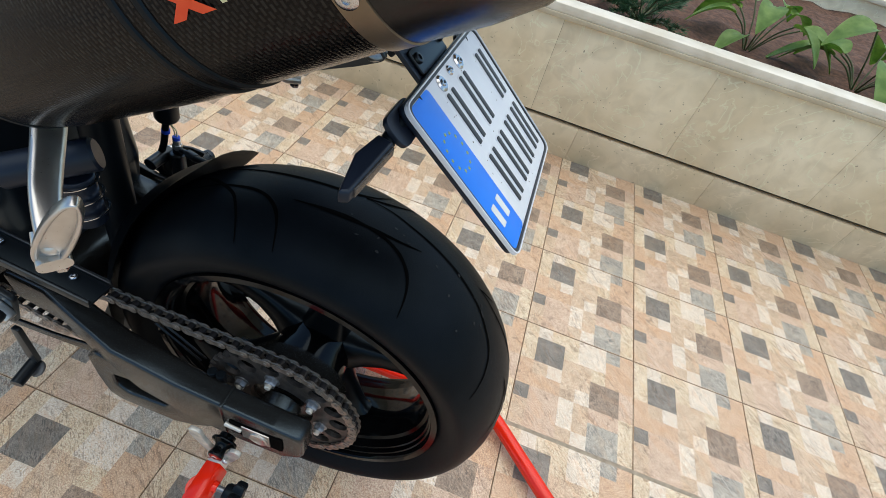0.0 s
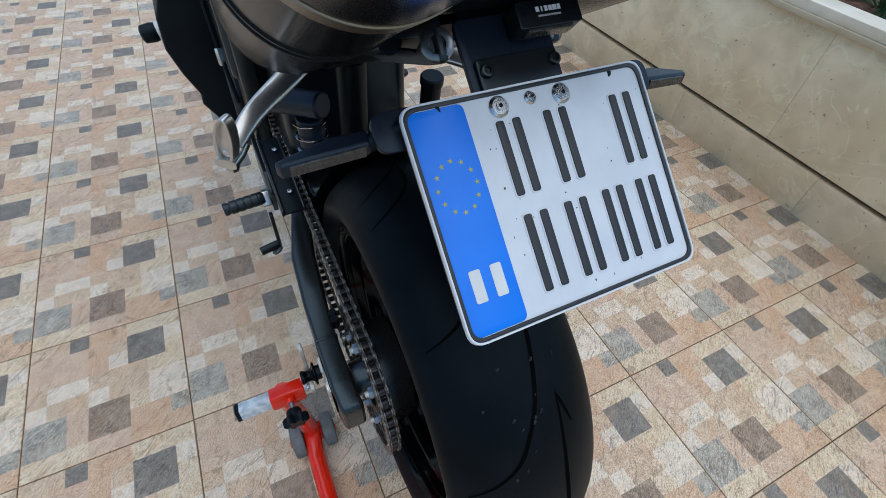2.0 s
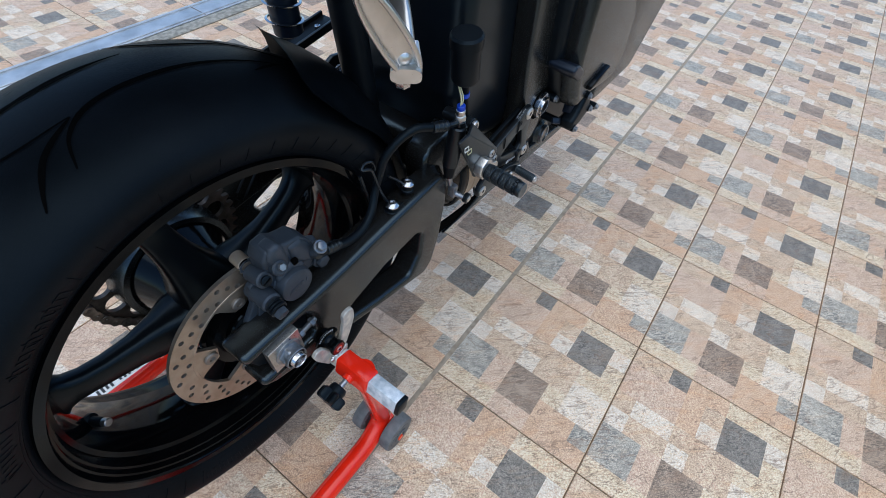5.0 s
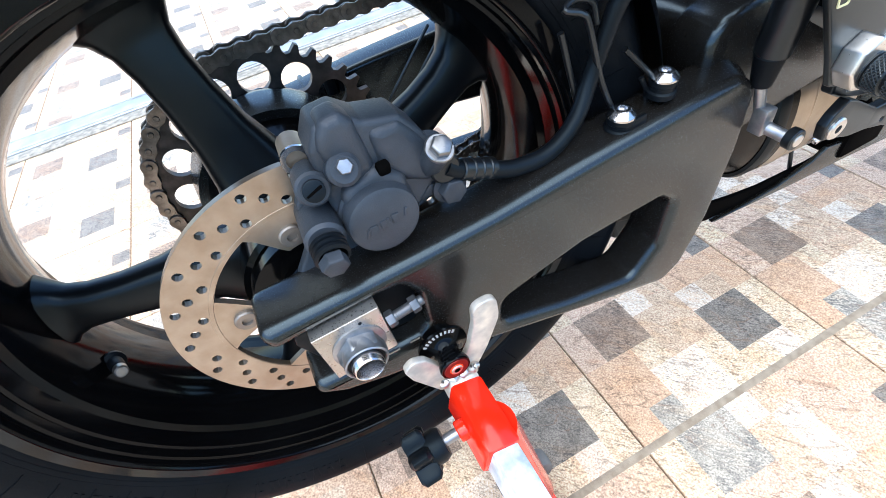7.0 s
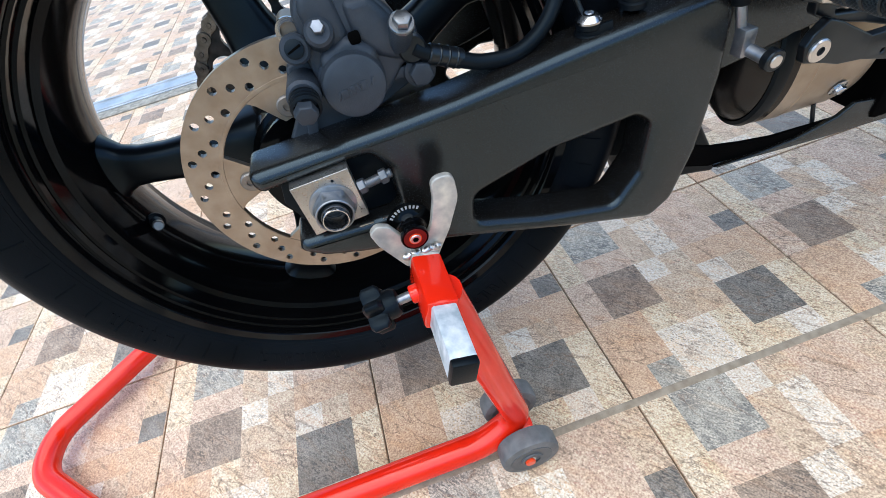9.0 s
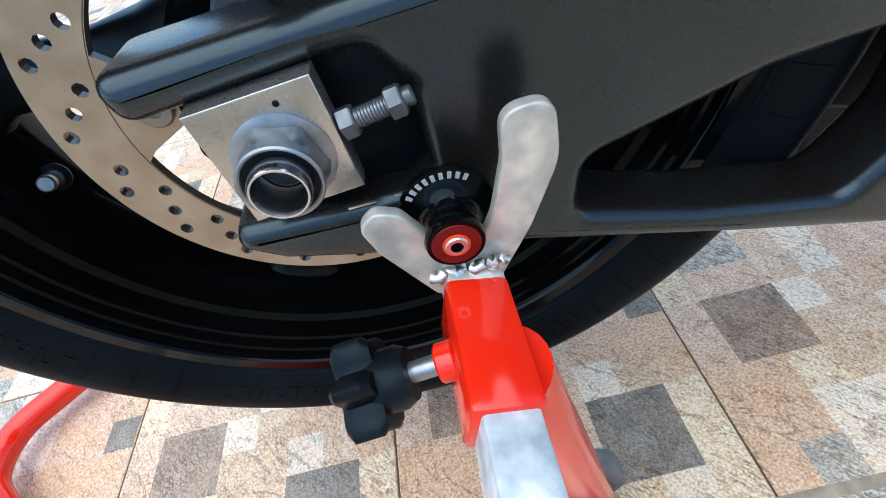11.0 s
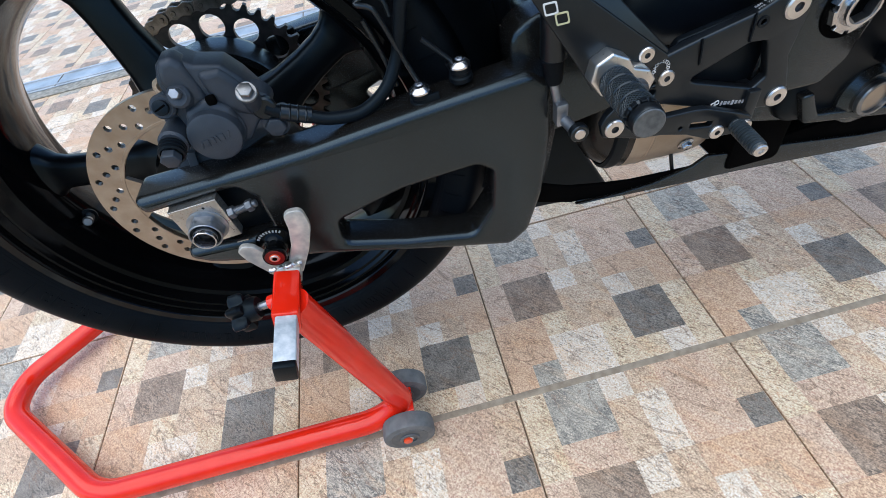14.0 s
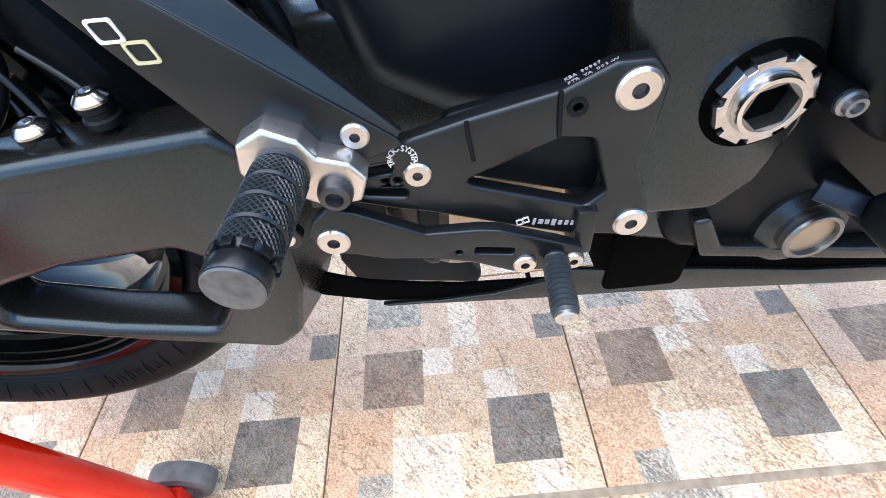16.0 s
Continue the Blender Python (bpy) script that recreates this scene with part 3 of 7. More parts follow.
# ---- plants ----
def hosta(at, seed, count, size, label):
    rng = random.Random(seed)
    root = thing("hosta_plant", at, label, "plant", "planter plants")
    for i in range(count):
        a = math.tau * i / count + rng.uniform(-0.35, 0.35)
        L, lift = size * rng.uniform(0.75, 1.15), rng.uniform(0.05, 0.16) * size / 0.16
        base = Vector(at) + Vector((math.cos(a), math.sin(a), 0)) * 0.015
        tip = base + Vector((math.cos(a) * L * 0.55, math.sin(a) * L * 0.55, lift))
        child_of("stem", tube(spline([base, (base + tip) / 2 + Vector((0, 0, 0.02)), tip], 5), 0.0035, 8), STEM, root)
        bm = bmesh.new()
        rows, n, side = [], 12, Vector((-math.sin(a), math.cos(a), 0))
        twist = rng.uniform(-0.5, 0.5)
        for k in range(n + 1):
            t = k / n
            w = L * 0.36 * math.sin(math.pi * min(1, t * 0.93 + 0.05)) ** 0.8 * (1 - 0.35 * t)
            p = tip + Vector((math.cos(a), math.sin(a), 0)) * L * t * 0.9 + Vector((0, 0, L * (0.18 * t - 0.65 * t * t)))
            row = []
            for s in (-1, -0.66, -0.33, 0, 0.33, 0.66, 1):
                z = abs(s) * w * 0.30 + 0.003 * math.cos(s * 12) + twist * s * w * 0.5
                row.append(bm.verts.new(p + side * s * w + Vector((0, 0, z))))
            rows.append(row)
        for p, q in zip(rows, rows[1:]):
            for j in range(6):
                bm.faces.new((p[j], p[j + 1], q[j + 1], q[j]))
        bmesh.ops.solidify(bm, geom=bm.faces[:], thickness=0.0008)
        child_of("leaf", bm, LEAF, root, sharp=80)
    return root


def juniper(at, seed, reach, label):
    rng = random.Random(seed)
    root = thing("juniper_shrub", at, label, "shrub", "planter plants")
    leaf = bmesh.new()
    for i in range(30):
        a, el = rng.uniform(0, math.tau), rng.uniform(0.05, 0.8)
        L = reach * rng.uniform(0.5, 1.0)
        d = Vector((math.cos(a) * math.cos(el), math.sin(a) * math.cos(el), math.sin(el)))
        p0, p1 = Vector(at), Vector(at) + d * L
        child_of("branch", tube([p0, (p0 + p1) / 2 + Vector((0, 0, 0.02)), p1], lambda t: 0.004 * (1 - 0.7 * t), 6), STEM, root)
        for k in range(26):
            t = rng.uniform(0.25, 1.05)
            c = p0 + (p1 - p0) * t + Vector((0, 0, 0.02 * (1 - abs(2 * t - 1))))
            for s in range(5):
                e = (d + Vector((rng.uniform(-1, 1), rng.uniform(-1, 1), rng.uniform(-0.7, 1))) * 0.9).normalized()
                ln, w = rng.uniform(0.02, 0.045), e.orthogonal().normalized() * rng.uniform(0.0012, 0.0024)
                w2 = e.cross(w)
                vs = [leaf.verts.new(c + w), leaf.verts.new(c - w * 0.5 + w2), leaf.verts.new(c - w * 0.5 - w2), leaf.verts.new(c + e * ln)]
                for f in ((0, 1, 3), (1, 2, 3), (2, 0, 3)):
                    leaf.faces.new([vs[j] for j in f])
    child_of("needle_foliage", leaf, NEEDLE, root)
    return root


hosta((-0.92, WALL_Y - 0.52, 0.50), 3, 9, 0.20, "broad-leaved green hosta growing in the planter soil")
hosta((-1.38, WALL_Y - 0.45, 0.50), 8, 10, 0.23, "large green hosta with drooping leaves by the coping")
juniper((-0.42, WALL_Y - 0.42, 0.50), 5, 0.30, "low dark-green juniper spreading over the planter soil")
juniper((0.12, WALL_Y - 0.42, 0.50), 6, 0.34, "low dark-green juniper spreading over the planter soil")
juniper((0.60, WALL_Y - 0.45, 0.50), 7, 0.34, "low dark-green juniper spreading over the planter soil")

# ---- the motorcycle ----
AX, AY, AZ = 0.078, 0.205, 0.402
bike = thing("motorcycle", (0.30, AY, 0.09), "matt-black sports motorcycle held up by a red rear stand", "motorcycle")


def bpart(name, bm, material, label="", sharp=35):
    return child_of(name, bm, material, bike, label, sharp)


def sub(name, bm, material, parent, label="", sharp=35):
    return part(name, bm, material, parent, label, sharp)


def polar(r, deg, y):
    return (AX + r * math.cos(radians(deg)), y, AZ + r * math.sin(radians(deg)))


# rear wheel: rim with spokes, tyre, valve
rim_half = [(0.083, 0.2285), (0.083, 0.2195), (0.0805, 0.2178), (0.0745, 0.2168), (0.0735, 0.2145), (0.0665, 0.2135), (0.0655, 0.2110), (0.052, 0.2085), (0.049, 0.2035), (0.030, 0.1965), (0.012, 0.1925)]
rim_prof = rim_half + [(-y, r) for y, r in reversed(rim_half)] + [(-0.077, 0.2295), (-0.075, 0.2215), (-0.055, 0.2155), (-0.028, 0.206), (0.028, 0.206), (0.055, 0.2155), (0.075, 0.2215), (0.077, 0.2295)]
rim = bpart("rear_rim", lathe(rim_prof, (AX, AY, AZ), (0, 1, 0), 112, closed=True), GLOSSB, "gloss-black cast rear wheel rim")
hub = lathe([(-0.085, 0.016), (-0.085, 0.030), (-0.075, 0.036), (-0.062, 0.060), (-0.025, 0.060), (0.03, 0.060), (0.06, 0.07), (0.085, 0.072), (0.088, 0.03), (0.088, 0.016)], (AX, AY, AZ), (0, 1, 0), 48)
sub("hub", hub, GLOSSB, rim)
for k in range(5):
    ang = radians(173 + 72 * k)
    bm = bmesh.new()
    rows = []
    for r, w, d, yo in ((0.040, 0.040, 0.034, -0.012), (0.060, 0.036, 0.030, -0.012), (0.080, 0.028, 0.020, -0.010), (0.110, 0.0210, 0.0140, -0.010), (0.140, 0.0178, 0.0125, -0.009),
                        (0.162, 0.0175, 0.0120, -0.007), (0.176, 0.0195, 0.0125, -0.004), (0.186, 0.0255, 0.0150, 0.0), (0.1945, 0.036, 0.018, 0.0)):
        ring = []
        for j in range(16):
            t = math.tau * j / 16
            s, c = math.sin(t), math.cos(t)
            q = lambda v: math.copysign(abs(v) ** 0.62, v)
            x, y = q(c) * w, q(s) * d + yo
            ring.append(bm.verts.new((AX + r * math.cos(ang) - x * math.sin(ang), AY + y, AZ + r * math.sin(ang) + x * math.cos(ang))))
        rows.append(ring)
    for p, q2 in zip(rows, rows[1:]):
        for j in range(16):
            bm.faces.new((p[j], p[(j + 1) % 16], q2[(j + 1) % 16], q2[j]))
    sub("spoke", bm, SPOKE, rim, sharp=60)
vdir = Vector((0.45, -0.85, 0.3)).normalized()
vp = Vector(polar(0.193, 191.5, AY - 0.010))
valve = sub("valve_stem", lathe([(0, 0.009), (0.004, 0.009), (0.006, 0.006), (0.022, 0.0055), (0.024, 0.004), (0.026, 0.004)], vp, vdir, 16), RUBBER, rim)
sub("valve_cap", lathe([(0.020, 0.0045), (0.021, 0.0052), (0.029, 0.0050), (0.030, 0.004), (0.030, 0)], vp, vdir, 16), GREYPLATE, valve, "small metal valve cap")
tyre_half = [(0.072, 0.2225), (0.080, 0.232), (0.090, 0.245), (0.0945, 0.258), (0.0950, 0.266), (0.0920, 0.2735), (0.0880, 0.2785), (0.0800, 0.2865), (0.0680, 0.2945), (0.0520, 0.3025), (0.0350, 0.3080), (0.0180, 0.3110)]
tyre_prof = tyre_half + [(0, 0.312)] + [(-a, r) for a, r in reversed(tyre_half)]
tyre = bpart("rear_tyre", lathe(tyre_prof + [(-0.06, 0.226), (0.06, 0.226)], (AX, AY, AZ), (0, 1, 0), 144, closed=True), RUBBER, "worn wide black rear tyre with long curved grooves")


def tyre_r(y):
    y = abs(y)
    prof = [(0, 0.312)] + [(a, r) for a, r in reversed(tyre_half)]
    for (a0, r0), (a1, r1) in zip(prof, prof[1:]):
        if a0 <= y <= a1 and r1 > 0.262:
            return r0 + (r1 - r0) * (y - a0) / (a1 - a0)
    return 0.27


def groove(points, w, name="tread_groove", material=DEEPBLACK, lift=0.0006):
    """A strip laid on the tread, its default near-black standing for the shade in a cut: points of (degrees round the
    wheel, offset from the middle).
    """
    bm = bmesh.new()
    P = spline([(d, o, 0) for d, o in points], 10)
    rows = []
    for i, p in enumerate(P):
        a, b = P[max(0, i - 1)], P[min(len(P) - 1, i + 1)]
        t = Vector(((b.x - a.x) * math.pi / 180 * 0.31, b.y - a.y)).normalized()
        ww = w * min(1, 0.25 + 2.2 * min(i, len(P) - 1 - i) / len(P))
        rows.append([])
        for s in (-1, 1):
            o, d = p.y + s * ww * t.x, p.x - math.degrees(s * ww * t.y / 0.31)
            rows[-1].append(bm.verts.new(Vector(polar(tyre_r(o) + lift, d, AY + o))))
    for p, q in zip(rows, rows[1:]):
        bm.faces.new((p[0], p[1], q[1], q[0]))
    sub(name, bm, material, tyre)


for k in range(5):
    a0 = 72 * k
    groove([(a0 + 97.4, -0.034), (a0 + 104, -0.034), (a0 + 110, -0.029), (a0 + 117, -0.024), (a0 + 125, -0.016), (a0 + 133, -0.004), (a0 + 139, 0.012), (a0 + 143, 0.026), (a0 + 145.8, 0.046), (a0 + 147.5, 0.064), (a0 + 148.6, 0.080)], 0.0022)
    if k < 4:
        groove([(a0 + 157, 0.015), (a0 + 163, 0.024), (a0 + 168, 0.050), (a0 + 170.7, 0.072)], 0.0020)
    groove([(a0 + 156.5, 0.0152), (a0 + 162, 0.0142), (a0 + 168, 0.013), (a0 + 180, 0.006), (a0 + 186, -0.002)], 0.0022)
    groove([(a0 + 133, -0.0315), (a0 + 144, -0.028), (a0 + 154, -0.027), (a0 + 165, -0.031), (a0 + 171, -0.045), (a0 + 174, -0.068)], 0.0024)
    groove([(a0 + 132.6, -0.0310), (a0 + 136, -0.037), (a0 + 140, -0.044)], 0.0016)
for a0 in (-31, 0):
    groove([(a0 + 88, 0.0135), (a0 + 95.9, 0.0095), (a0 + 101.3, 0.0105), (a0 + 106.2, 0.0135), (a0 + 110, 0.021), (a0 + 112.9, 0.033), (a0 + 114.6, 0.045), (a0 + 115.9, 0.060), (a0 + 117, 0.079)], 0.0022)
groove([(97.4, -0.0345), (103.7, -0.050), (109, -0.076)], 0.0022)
rng = random.Random(4)
for k in range(64):
    d, o = rng.uniform(95, 260), rng.gauss(0.0, 0.028)
    if abs(o) < 0.07:
        groove([(d, o), (d + rng.uniform(0.1, 0.4), o + rng.uniform(-0.001, 0.001)), (d + rng.uniform(0.4, 0.9), o + rng.uniform(-0.002, 0.002))], rng.uniform(0.0006, 0.0020), "scuff", SCUFF, 0.0009)
for r in (0.2345, 0.2375, 0.2415):
    sub("bead_ring", lathe([(0.0, r), (0.0012, r + 0.0008), (0.0, r + 0.0018)], (AX, AY - 0.0795 - (r - 0.2315) * 0.72, AZ), (0, -1, 0), 96, closed=True), RUBBER, tyre)


def sidewall_mark(name, outline, lift):
    """A low relief on the near sidewall: corners of (degrees, radius)."""
    bm = bmesh.new()

    def side(r):
        for (a0, r0), (a1, r1) in zip(tyre_half, tyre_half[1:]):
            if r0 <= r <= r1:
                return a0 + (a1 - a0) * (r - r0) / (r1 - r0)
        return 0.0
    low = [bm.verts.new(polar(r, d, AY - side(r) + 0.002)) for d, r in outline]
    high = [bm.verts.new(polar(r, d, AY - side(r) - lift)) for d, r in outline]
    k = len(outline)
    for i in range(k):
        bm.faces.new((low[i], low[(i + 1) % k], high[(i + 1) % k], high[i]))
    bm.faces.new(high)
    sub(name, bm, RUBBER, tyre)


for deg, count in ((196, 5), (231, 7), (262, 2), (282, 6), (118, 6), (150, 4)):
    for k in range(count):
        d = deg + 3.1 * k
        for o, w in ((0.0, 0.75), (1.55, 0.45)):
            sidewall_mark("raised_mark", [(d + o, 0.2445), (d + o + w, 0.2445), (d + o + w + 0.7, 0.2545), (d + o + 0.7, 0.2545)], 0.0007)
        r0 = (0.2530, 0.2447, 0.2488)[k % 3]
        o = (r0 - 0.2445) * 70
        sidewall_mark("raised_mark", [(d + o + 0.75, r0), (d + o + 1.55, r0), (d + o + 1.65, r0 + 0.0014), (d + o + 0.85, r0 + 0.0014)], 0.0007)
for k in range(56):
    d = 360 * k / 56
    sidewall_mark("mould_line", [(d, 0.2410), (d + 0.14, 0.2410), (d + 0.14, 0.2450), (d + 0.14, 0.2580), (d, 0.2580), (d, 0.2450)], 0.0008)

# brake disc with drilled ring and five tabs
DY = 0.1235
outer = [(AX + 0.1115 * math.cos(math.tau * i / 96), AZ + 0.1115 * math.sin(math.tau * i / 96)) for i in range(96)]
TAB0 = 97.0
inner = []
for i in range(140):
    d = 360 * i / 140
    off = min(abs((d - TAB0 - 72 * k + 180) % 360 - 180) for k in range(5))
    r = 0.0815 - 0.028 * max(0, min(1, (17 - off) / 8)) ** 0.7
    inner.append((AX + r * math.cos(radians(d)), AZ + r * math.sin(radians(d))))
holes = [inner]
for k in range(20):
    for r, o in ((0.0890, 0), (0.0965, 6.5), (0.1040, 12.5)):
        if (k + int(o)) % 7 == 3 and o == 0:
            continue
        d = radians(18 * k + o)
        holes.append(circle2(AX + r * math.cos(d), AZ + r * math.sin(d), 0.0033, 10))
disc = bpart("brake_disc", prism(outer, DY - 0.0025, DY + 0.0025, holes, 0.0), DISC, "drilled steel rear brake disc with worn bronze tint")
sub("inner_band", lathe([(0, 0.0818), (0.0004, 0.0821), (0.0004, 0.0848), (0, 0.0850)], (AX, DY - 0.0025, AZ), (0, -1, 0), 96, closed=True), DISC, disc)
for k in range(5):
    bp = polar(0.0635, TAB0 + 72 * k, DY - 0.0025)
    sub("disc_bolt", lathe([(0, 0.0085), (0.002, 0.0085), (0.003, 0.0075), (0.003, 0.0036), (0.0012, 0.0032), (0.0012, 0)], bp, (0, -1, 0), 24), DISCIN, disc)
sub("disc_carrier", lathe([(0, 0.028), (0.0, 0.056), (-0.03, 0.056), (-0.03, 0.028)], (AX, DY + 0.003, AZ), (0, -1, 0), 40, closed=True), GLOSSB, disc)
sub("bearing_seal", lathe([(0, 0.022), (0.014, 0.022), (0.016, 0.034), (0.0, 0.036)], (AX, DY - 0.002, AZ), (0, -1, 0), 40, closed=True), PLASTIC, disc)

# sprocket and chain
SY = 0.317
PITCH = 0.01588
N_T = 45
PR = PITCH / 2 / math.sin(math.pi / N_T)
so = []
for i in range(N_T):
    for f, r in ((0.0, PR - 0.0052), (0.22, PR - 0.0035), (0.40, PR + 0.0042), (0.60, PR + 0.0042), (0.78, PR - 0.0035)):
        a = math.tau * (i + f) / N_T
        so.append((AX + r * math.cos(a), AZ + r * math.sin(a)))
sh = [circle2(AX, AZ, 0.050, 40)] + [circle2(polar(0.0895, 9 + 24 * k, 0)[0], polar(0.0895, 9 + 24 * k, 0)[2], 0.0142, 20) for k in range(15)]
sprocket = bpart("rear_sprocket", prism(so, SY - 0.0035, SY + 0.0035, sh, 0.0), SPROCKET, "large drilled rear sprocket, dark and oily")
sub("sprocket_carrier", lathe([(0.0, 0.02), (0.0, 0.079), (-0.012, 0.082), (-0.045, 0.078), (-0.05, 0.02)], (AX, SY - 0.004, AZ), (0, 1, 0), 48, closed=True), SATIN, sprocket)
for k in range(6):
    p = polar(0.0655, 80 + 60 * k, SY + 0.0035)
    nut = sub("sprocket_nut", hexnut(p, (0, 1, 0), 0.0088, 0.009, 0.0115), ROUGHZINC, sprocket)
    sub("stud", rod((p[0], p[1], p[2]), (p[0], p[1] + 0.014, p[2]), 0.0048), ZINC, nut)
sub("axle_spacer", lathe([(0, 0.016), (0.0, 0.030), (0.02, 0.026), (0.02, 0.016)], (AX, SY + 0.002, AZ), (0, 1, 0), 32, closed=True), SATIN, sprocket)

FX, FZ, FR = 0.690, 0.478, 0.043
run = []
dx, dz = FX - AX, FZ - AZ
D = math.hypot(dx, dz)
base = math.atan2(dz, dx)
al = math.acos((PR - FR) / D)
A1, A2 = base + al, base - al
a = A1
while a < A2 + math.tau:
    run.append((AX + PR * math.cos(a), AZ + PR * math.sin(a)))
    a += PITCH / PR
lower0 = Vector((AX + PR * math.cos(A2), AZ + PR * math.sin(A2)))
lower1 = Vector((FX + FR * math.cos(A2), FZ + FR * math.sin(A2)))
upper0 = Vector((AX + PR * math.cos(A1), AZ + PR * math.sin(A1)))
upper1 = Vector((FX + FR * math.cos(A1), FZ + FR * math.sin(A1)))
n = int((lower1 - lower0).length / PITCH)
for i in range(1, n):
    t = i / n
    p = lower0.lerp(lower1, t)
    run.append((p.x, p.y - 0.014 * math.sin(math.pi * t)))
top = [tuple(upper1.lerp(upper0, i / n)) for i in range(0, n)]
run += top
chain = bpart("drive_chain", rod((FX, SY - 0.006, FZ), (FX, SY + 0.006, FZ), FR - 0.006, seg=32), SPROCKET, "front sprocket inside the chain loop")
chain.name = "front_sprocket"


def link_mesh(name, wide, gap, thick, mats):
    """One chain link at the origin along x: two waisted plates, with rollers or pin heads."""
    bm = bmesh.new()
    h, w = 0.0073, 0.0052
    for s in (-1, 1):
        pl = [(x + PITCH / 2, z) for x, z in [(-PITCH / 2 + h * math.cos(t), h * math.sin(t)) for t in [radians(60 + 240 * i / 8) for i in range(9)]]]
        pl += [(PITCH / 2, -w)] + [(PITCH + h * math.cos(t), h * math.sin(t)) for t in [radians(240 + 240 * i / 8) for i in range(9)]] + [(PITCH / 2, w)]
        y0 = s * gap
        prism(pl, y0, y0 + s * thick, (), 0.0004, 1, bm)
    k = len(bm.faces)
    for x in (0, PITCH):
        if wide:
            rod((x, -gap - thick - 0.0012, 0), (x, gap + thick + 0.0012, 0), 0.0027, seg=10, bev=0.0005, bm=bm)
        else:
            rod((x, -gap, 0), (x, gap, 0), 0.0050, seg=12, bev=0.0003, bm=bm)
    bm.faces.ensure_lookup_table()
    for f in bm.faces[k:]:
        f.material_index = 1
    ob = part(name, bm, mats)
    return ob


outer_link = link_mesh("outer_link", True, 0.0066, 0.0019, [CHAIN, CHAIN])
inner_link = link_mesh("inner_link", False, 0.0044, 0.0019, [CHAIN, ROLLER])
loop = bpart("drive_chain", rod((AX + 0.2, SY, AZ + 0.095), (AX + 0.2, SY + 0.001, AZ + 0.095), 0.002), CHAIN, "oily roller drive chain")
for i in range(len(run)):
    p, q = run[i], run[(i + 1) % len(run)]
    src = (outer_link, inner_link)[i % 2]
    ob = new(src.name, src.data)
    ob.parent = loop
    ob.matrix_basis = Matrix.Translation((p[0], SY, p[1])) @ Matrix.Rotation(-math.atan2(q[1] - p[1], q[0] - p[0]), 4, "Y")
bpy.data.objects.remove(outer_link), bpy.data.objects.remove(inner_link)

# swingarm, brake side
sw_out = [(0.028, 0.446), (0.135, 0.449), (0.190, 0.452), (0.240, 0.457), (0.290, 0.462), (0.396, 0.470), (0.414, 0.455), (0.414, 0.400), (0.405, 0.330), (0.388, 0.277), (0.366, 0.259), (0.274, 0.286),
          (0.162, 0.322), (0.082, 0.342), (0.052, 0.352), (0.035, 0.3655), (0.040, 0.3755), (0.118, 0.372), (0.127, 0.379), (0.127, 0.414), (0.117, 0.431), (0.098, 0.432), (0.030, 0.428)]
sw_rad = [0.010, 0.03, 0.03, 0.03, 0.03, 0.015, 0.015, 0.03, 0.03, 0.018, 0.016, 0.03, 0.03, 0.02, 0.010, 0.008, 0.006, 0.006, 0.006, 0.008, 0.008, 0.006, 0.009]
sw_hole = fillet([(0.186, 0.333), (0.190, 0.362), (0.262, 0.381), (0.338, 0.386), (0.353, 0.374), (0.348, 0.325), (0.325, 0.293), (0.250, 0.311)], [0.01, 0.012, 0.03, 0.012, 0.012, 0.015, 0.014, 0.03])
arm_bm = prism(fillet(sw_out, sw_rad, 5), 0.068, 0.112, [sw_hole], 0.0090, 5)
for v in arm_bm.verts:
    if v.co.x > 0.36:
        v.co.x += (v.co.x - 0.36) * 0.5 * max(0.0, (v.co.y - 0.080) / 0.032)
arm_r = bpart("swingarm", arm_bm, SATIN, "satin-black aluminium swingarm with a cast window")
sub("axle_web", prism(fillet([(0.046, 0.430), (0.040, 0.405), (0.048, 0.384), (0.060, 0.374), (0.127, 0.372), (0.127, 0.432)], 0.006), 0.086, 0.096, [circle2(0.058, 0.416, 0.0035, 16)], 0.001), PLASTIC, arm_r, "dark web behind the axle plate")
sub("window_backing", prism([(0.30, 0.325), (0.37, 0.30), (0.40, 0.40), (0.36, 0.42)], 0.125, 0.14, (), 0.003), PLASTIC, arm_r)
sub("pivot_tube", rod((0.668, 0.075, 0.462), (0.668, 0.335, 0.462), 0.035, seg=32), SATIN, arm_r)
sub("pivot_arm", prism(fillet([(0.38, 0.50), (0.55, 0.52), (0.69, 0.50), (0.70, 0.43), (0.55, 0.40), (0.40, 0.38)], 0.03), 0.095, 0.135, (), 0.006, 3), SATIN, arm_r)
sub("cross_brace", box((0.47, 0.215, 0.44), (0.09, 0.18, 0.08), 0.02, seg=3), SATIN, arm_r)
sub("shock_linkage", prism(fillet([(0.420, 0.400), (0.480, 0.360), (0.494, 0.292), (0.511, 0.256), (0.547, 0.190), (0.543, 0.174), (0.515, 0.181), (0.464, 0.190), (0.412, 0.194), (0.399, 0.235), (0.402, 0.300)], 0.008), 0.182, 0.218, (), 0.006, 3), PLASTIC, arm_r, "black suspension linkage under the swingarm")
plate_r = sub("axle_plate", prism([(0.0555, 0.3835), (0.1005, 0.3865), (0.0985, 0.4325), (0.0535, 0.4305)], 0.062, 0.074, (), 0.0008), PLATEALU, arm_r, "bare aluminium chain adjuster plate")
sub("dimple", rod((0.0845, 0.0625, 0.4265), (0.0845, 0.0615, 0.4265), 0.0012, seg=10), PLASTIC, plate_r)
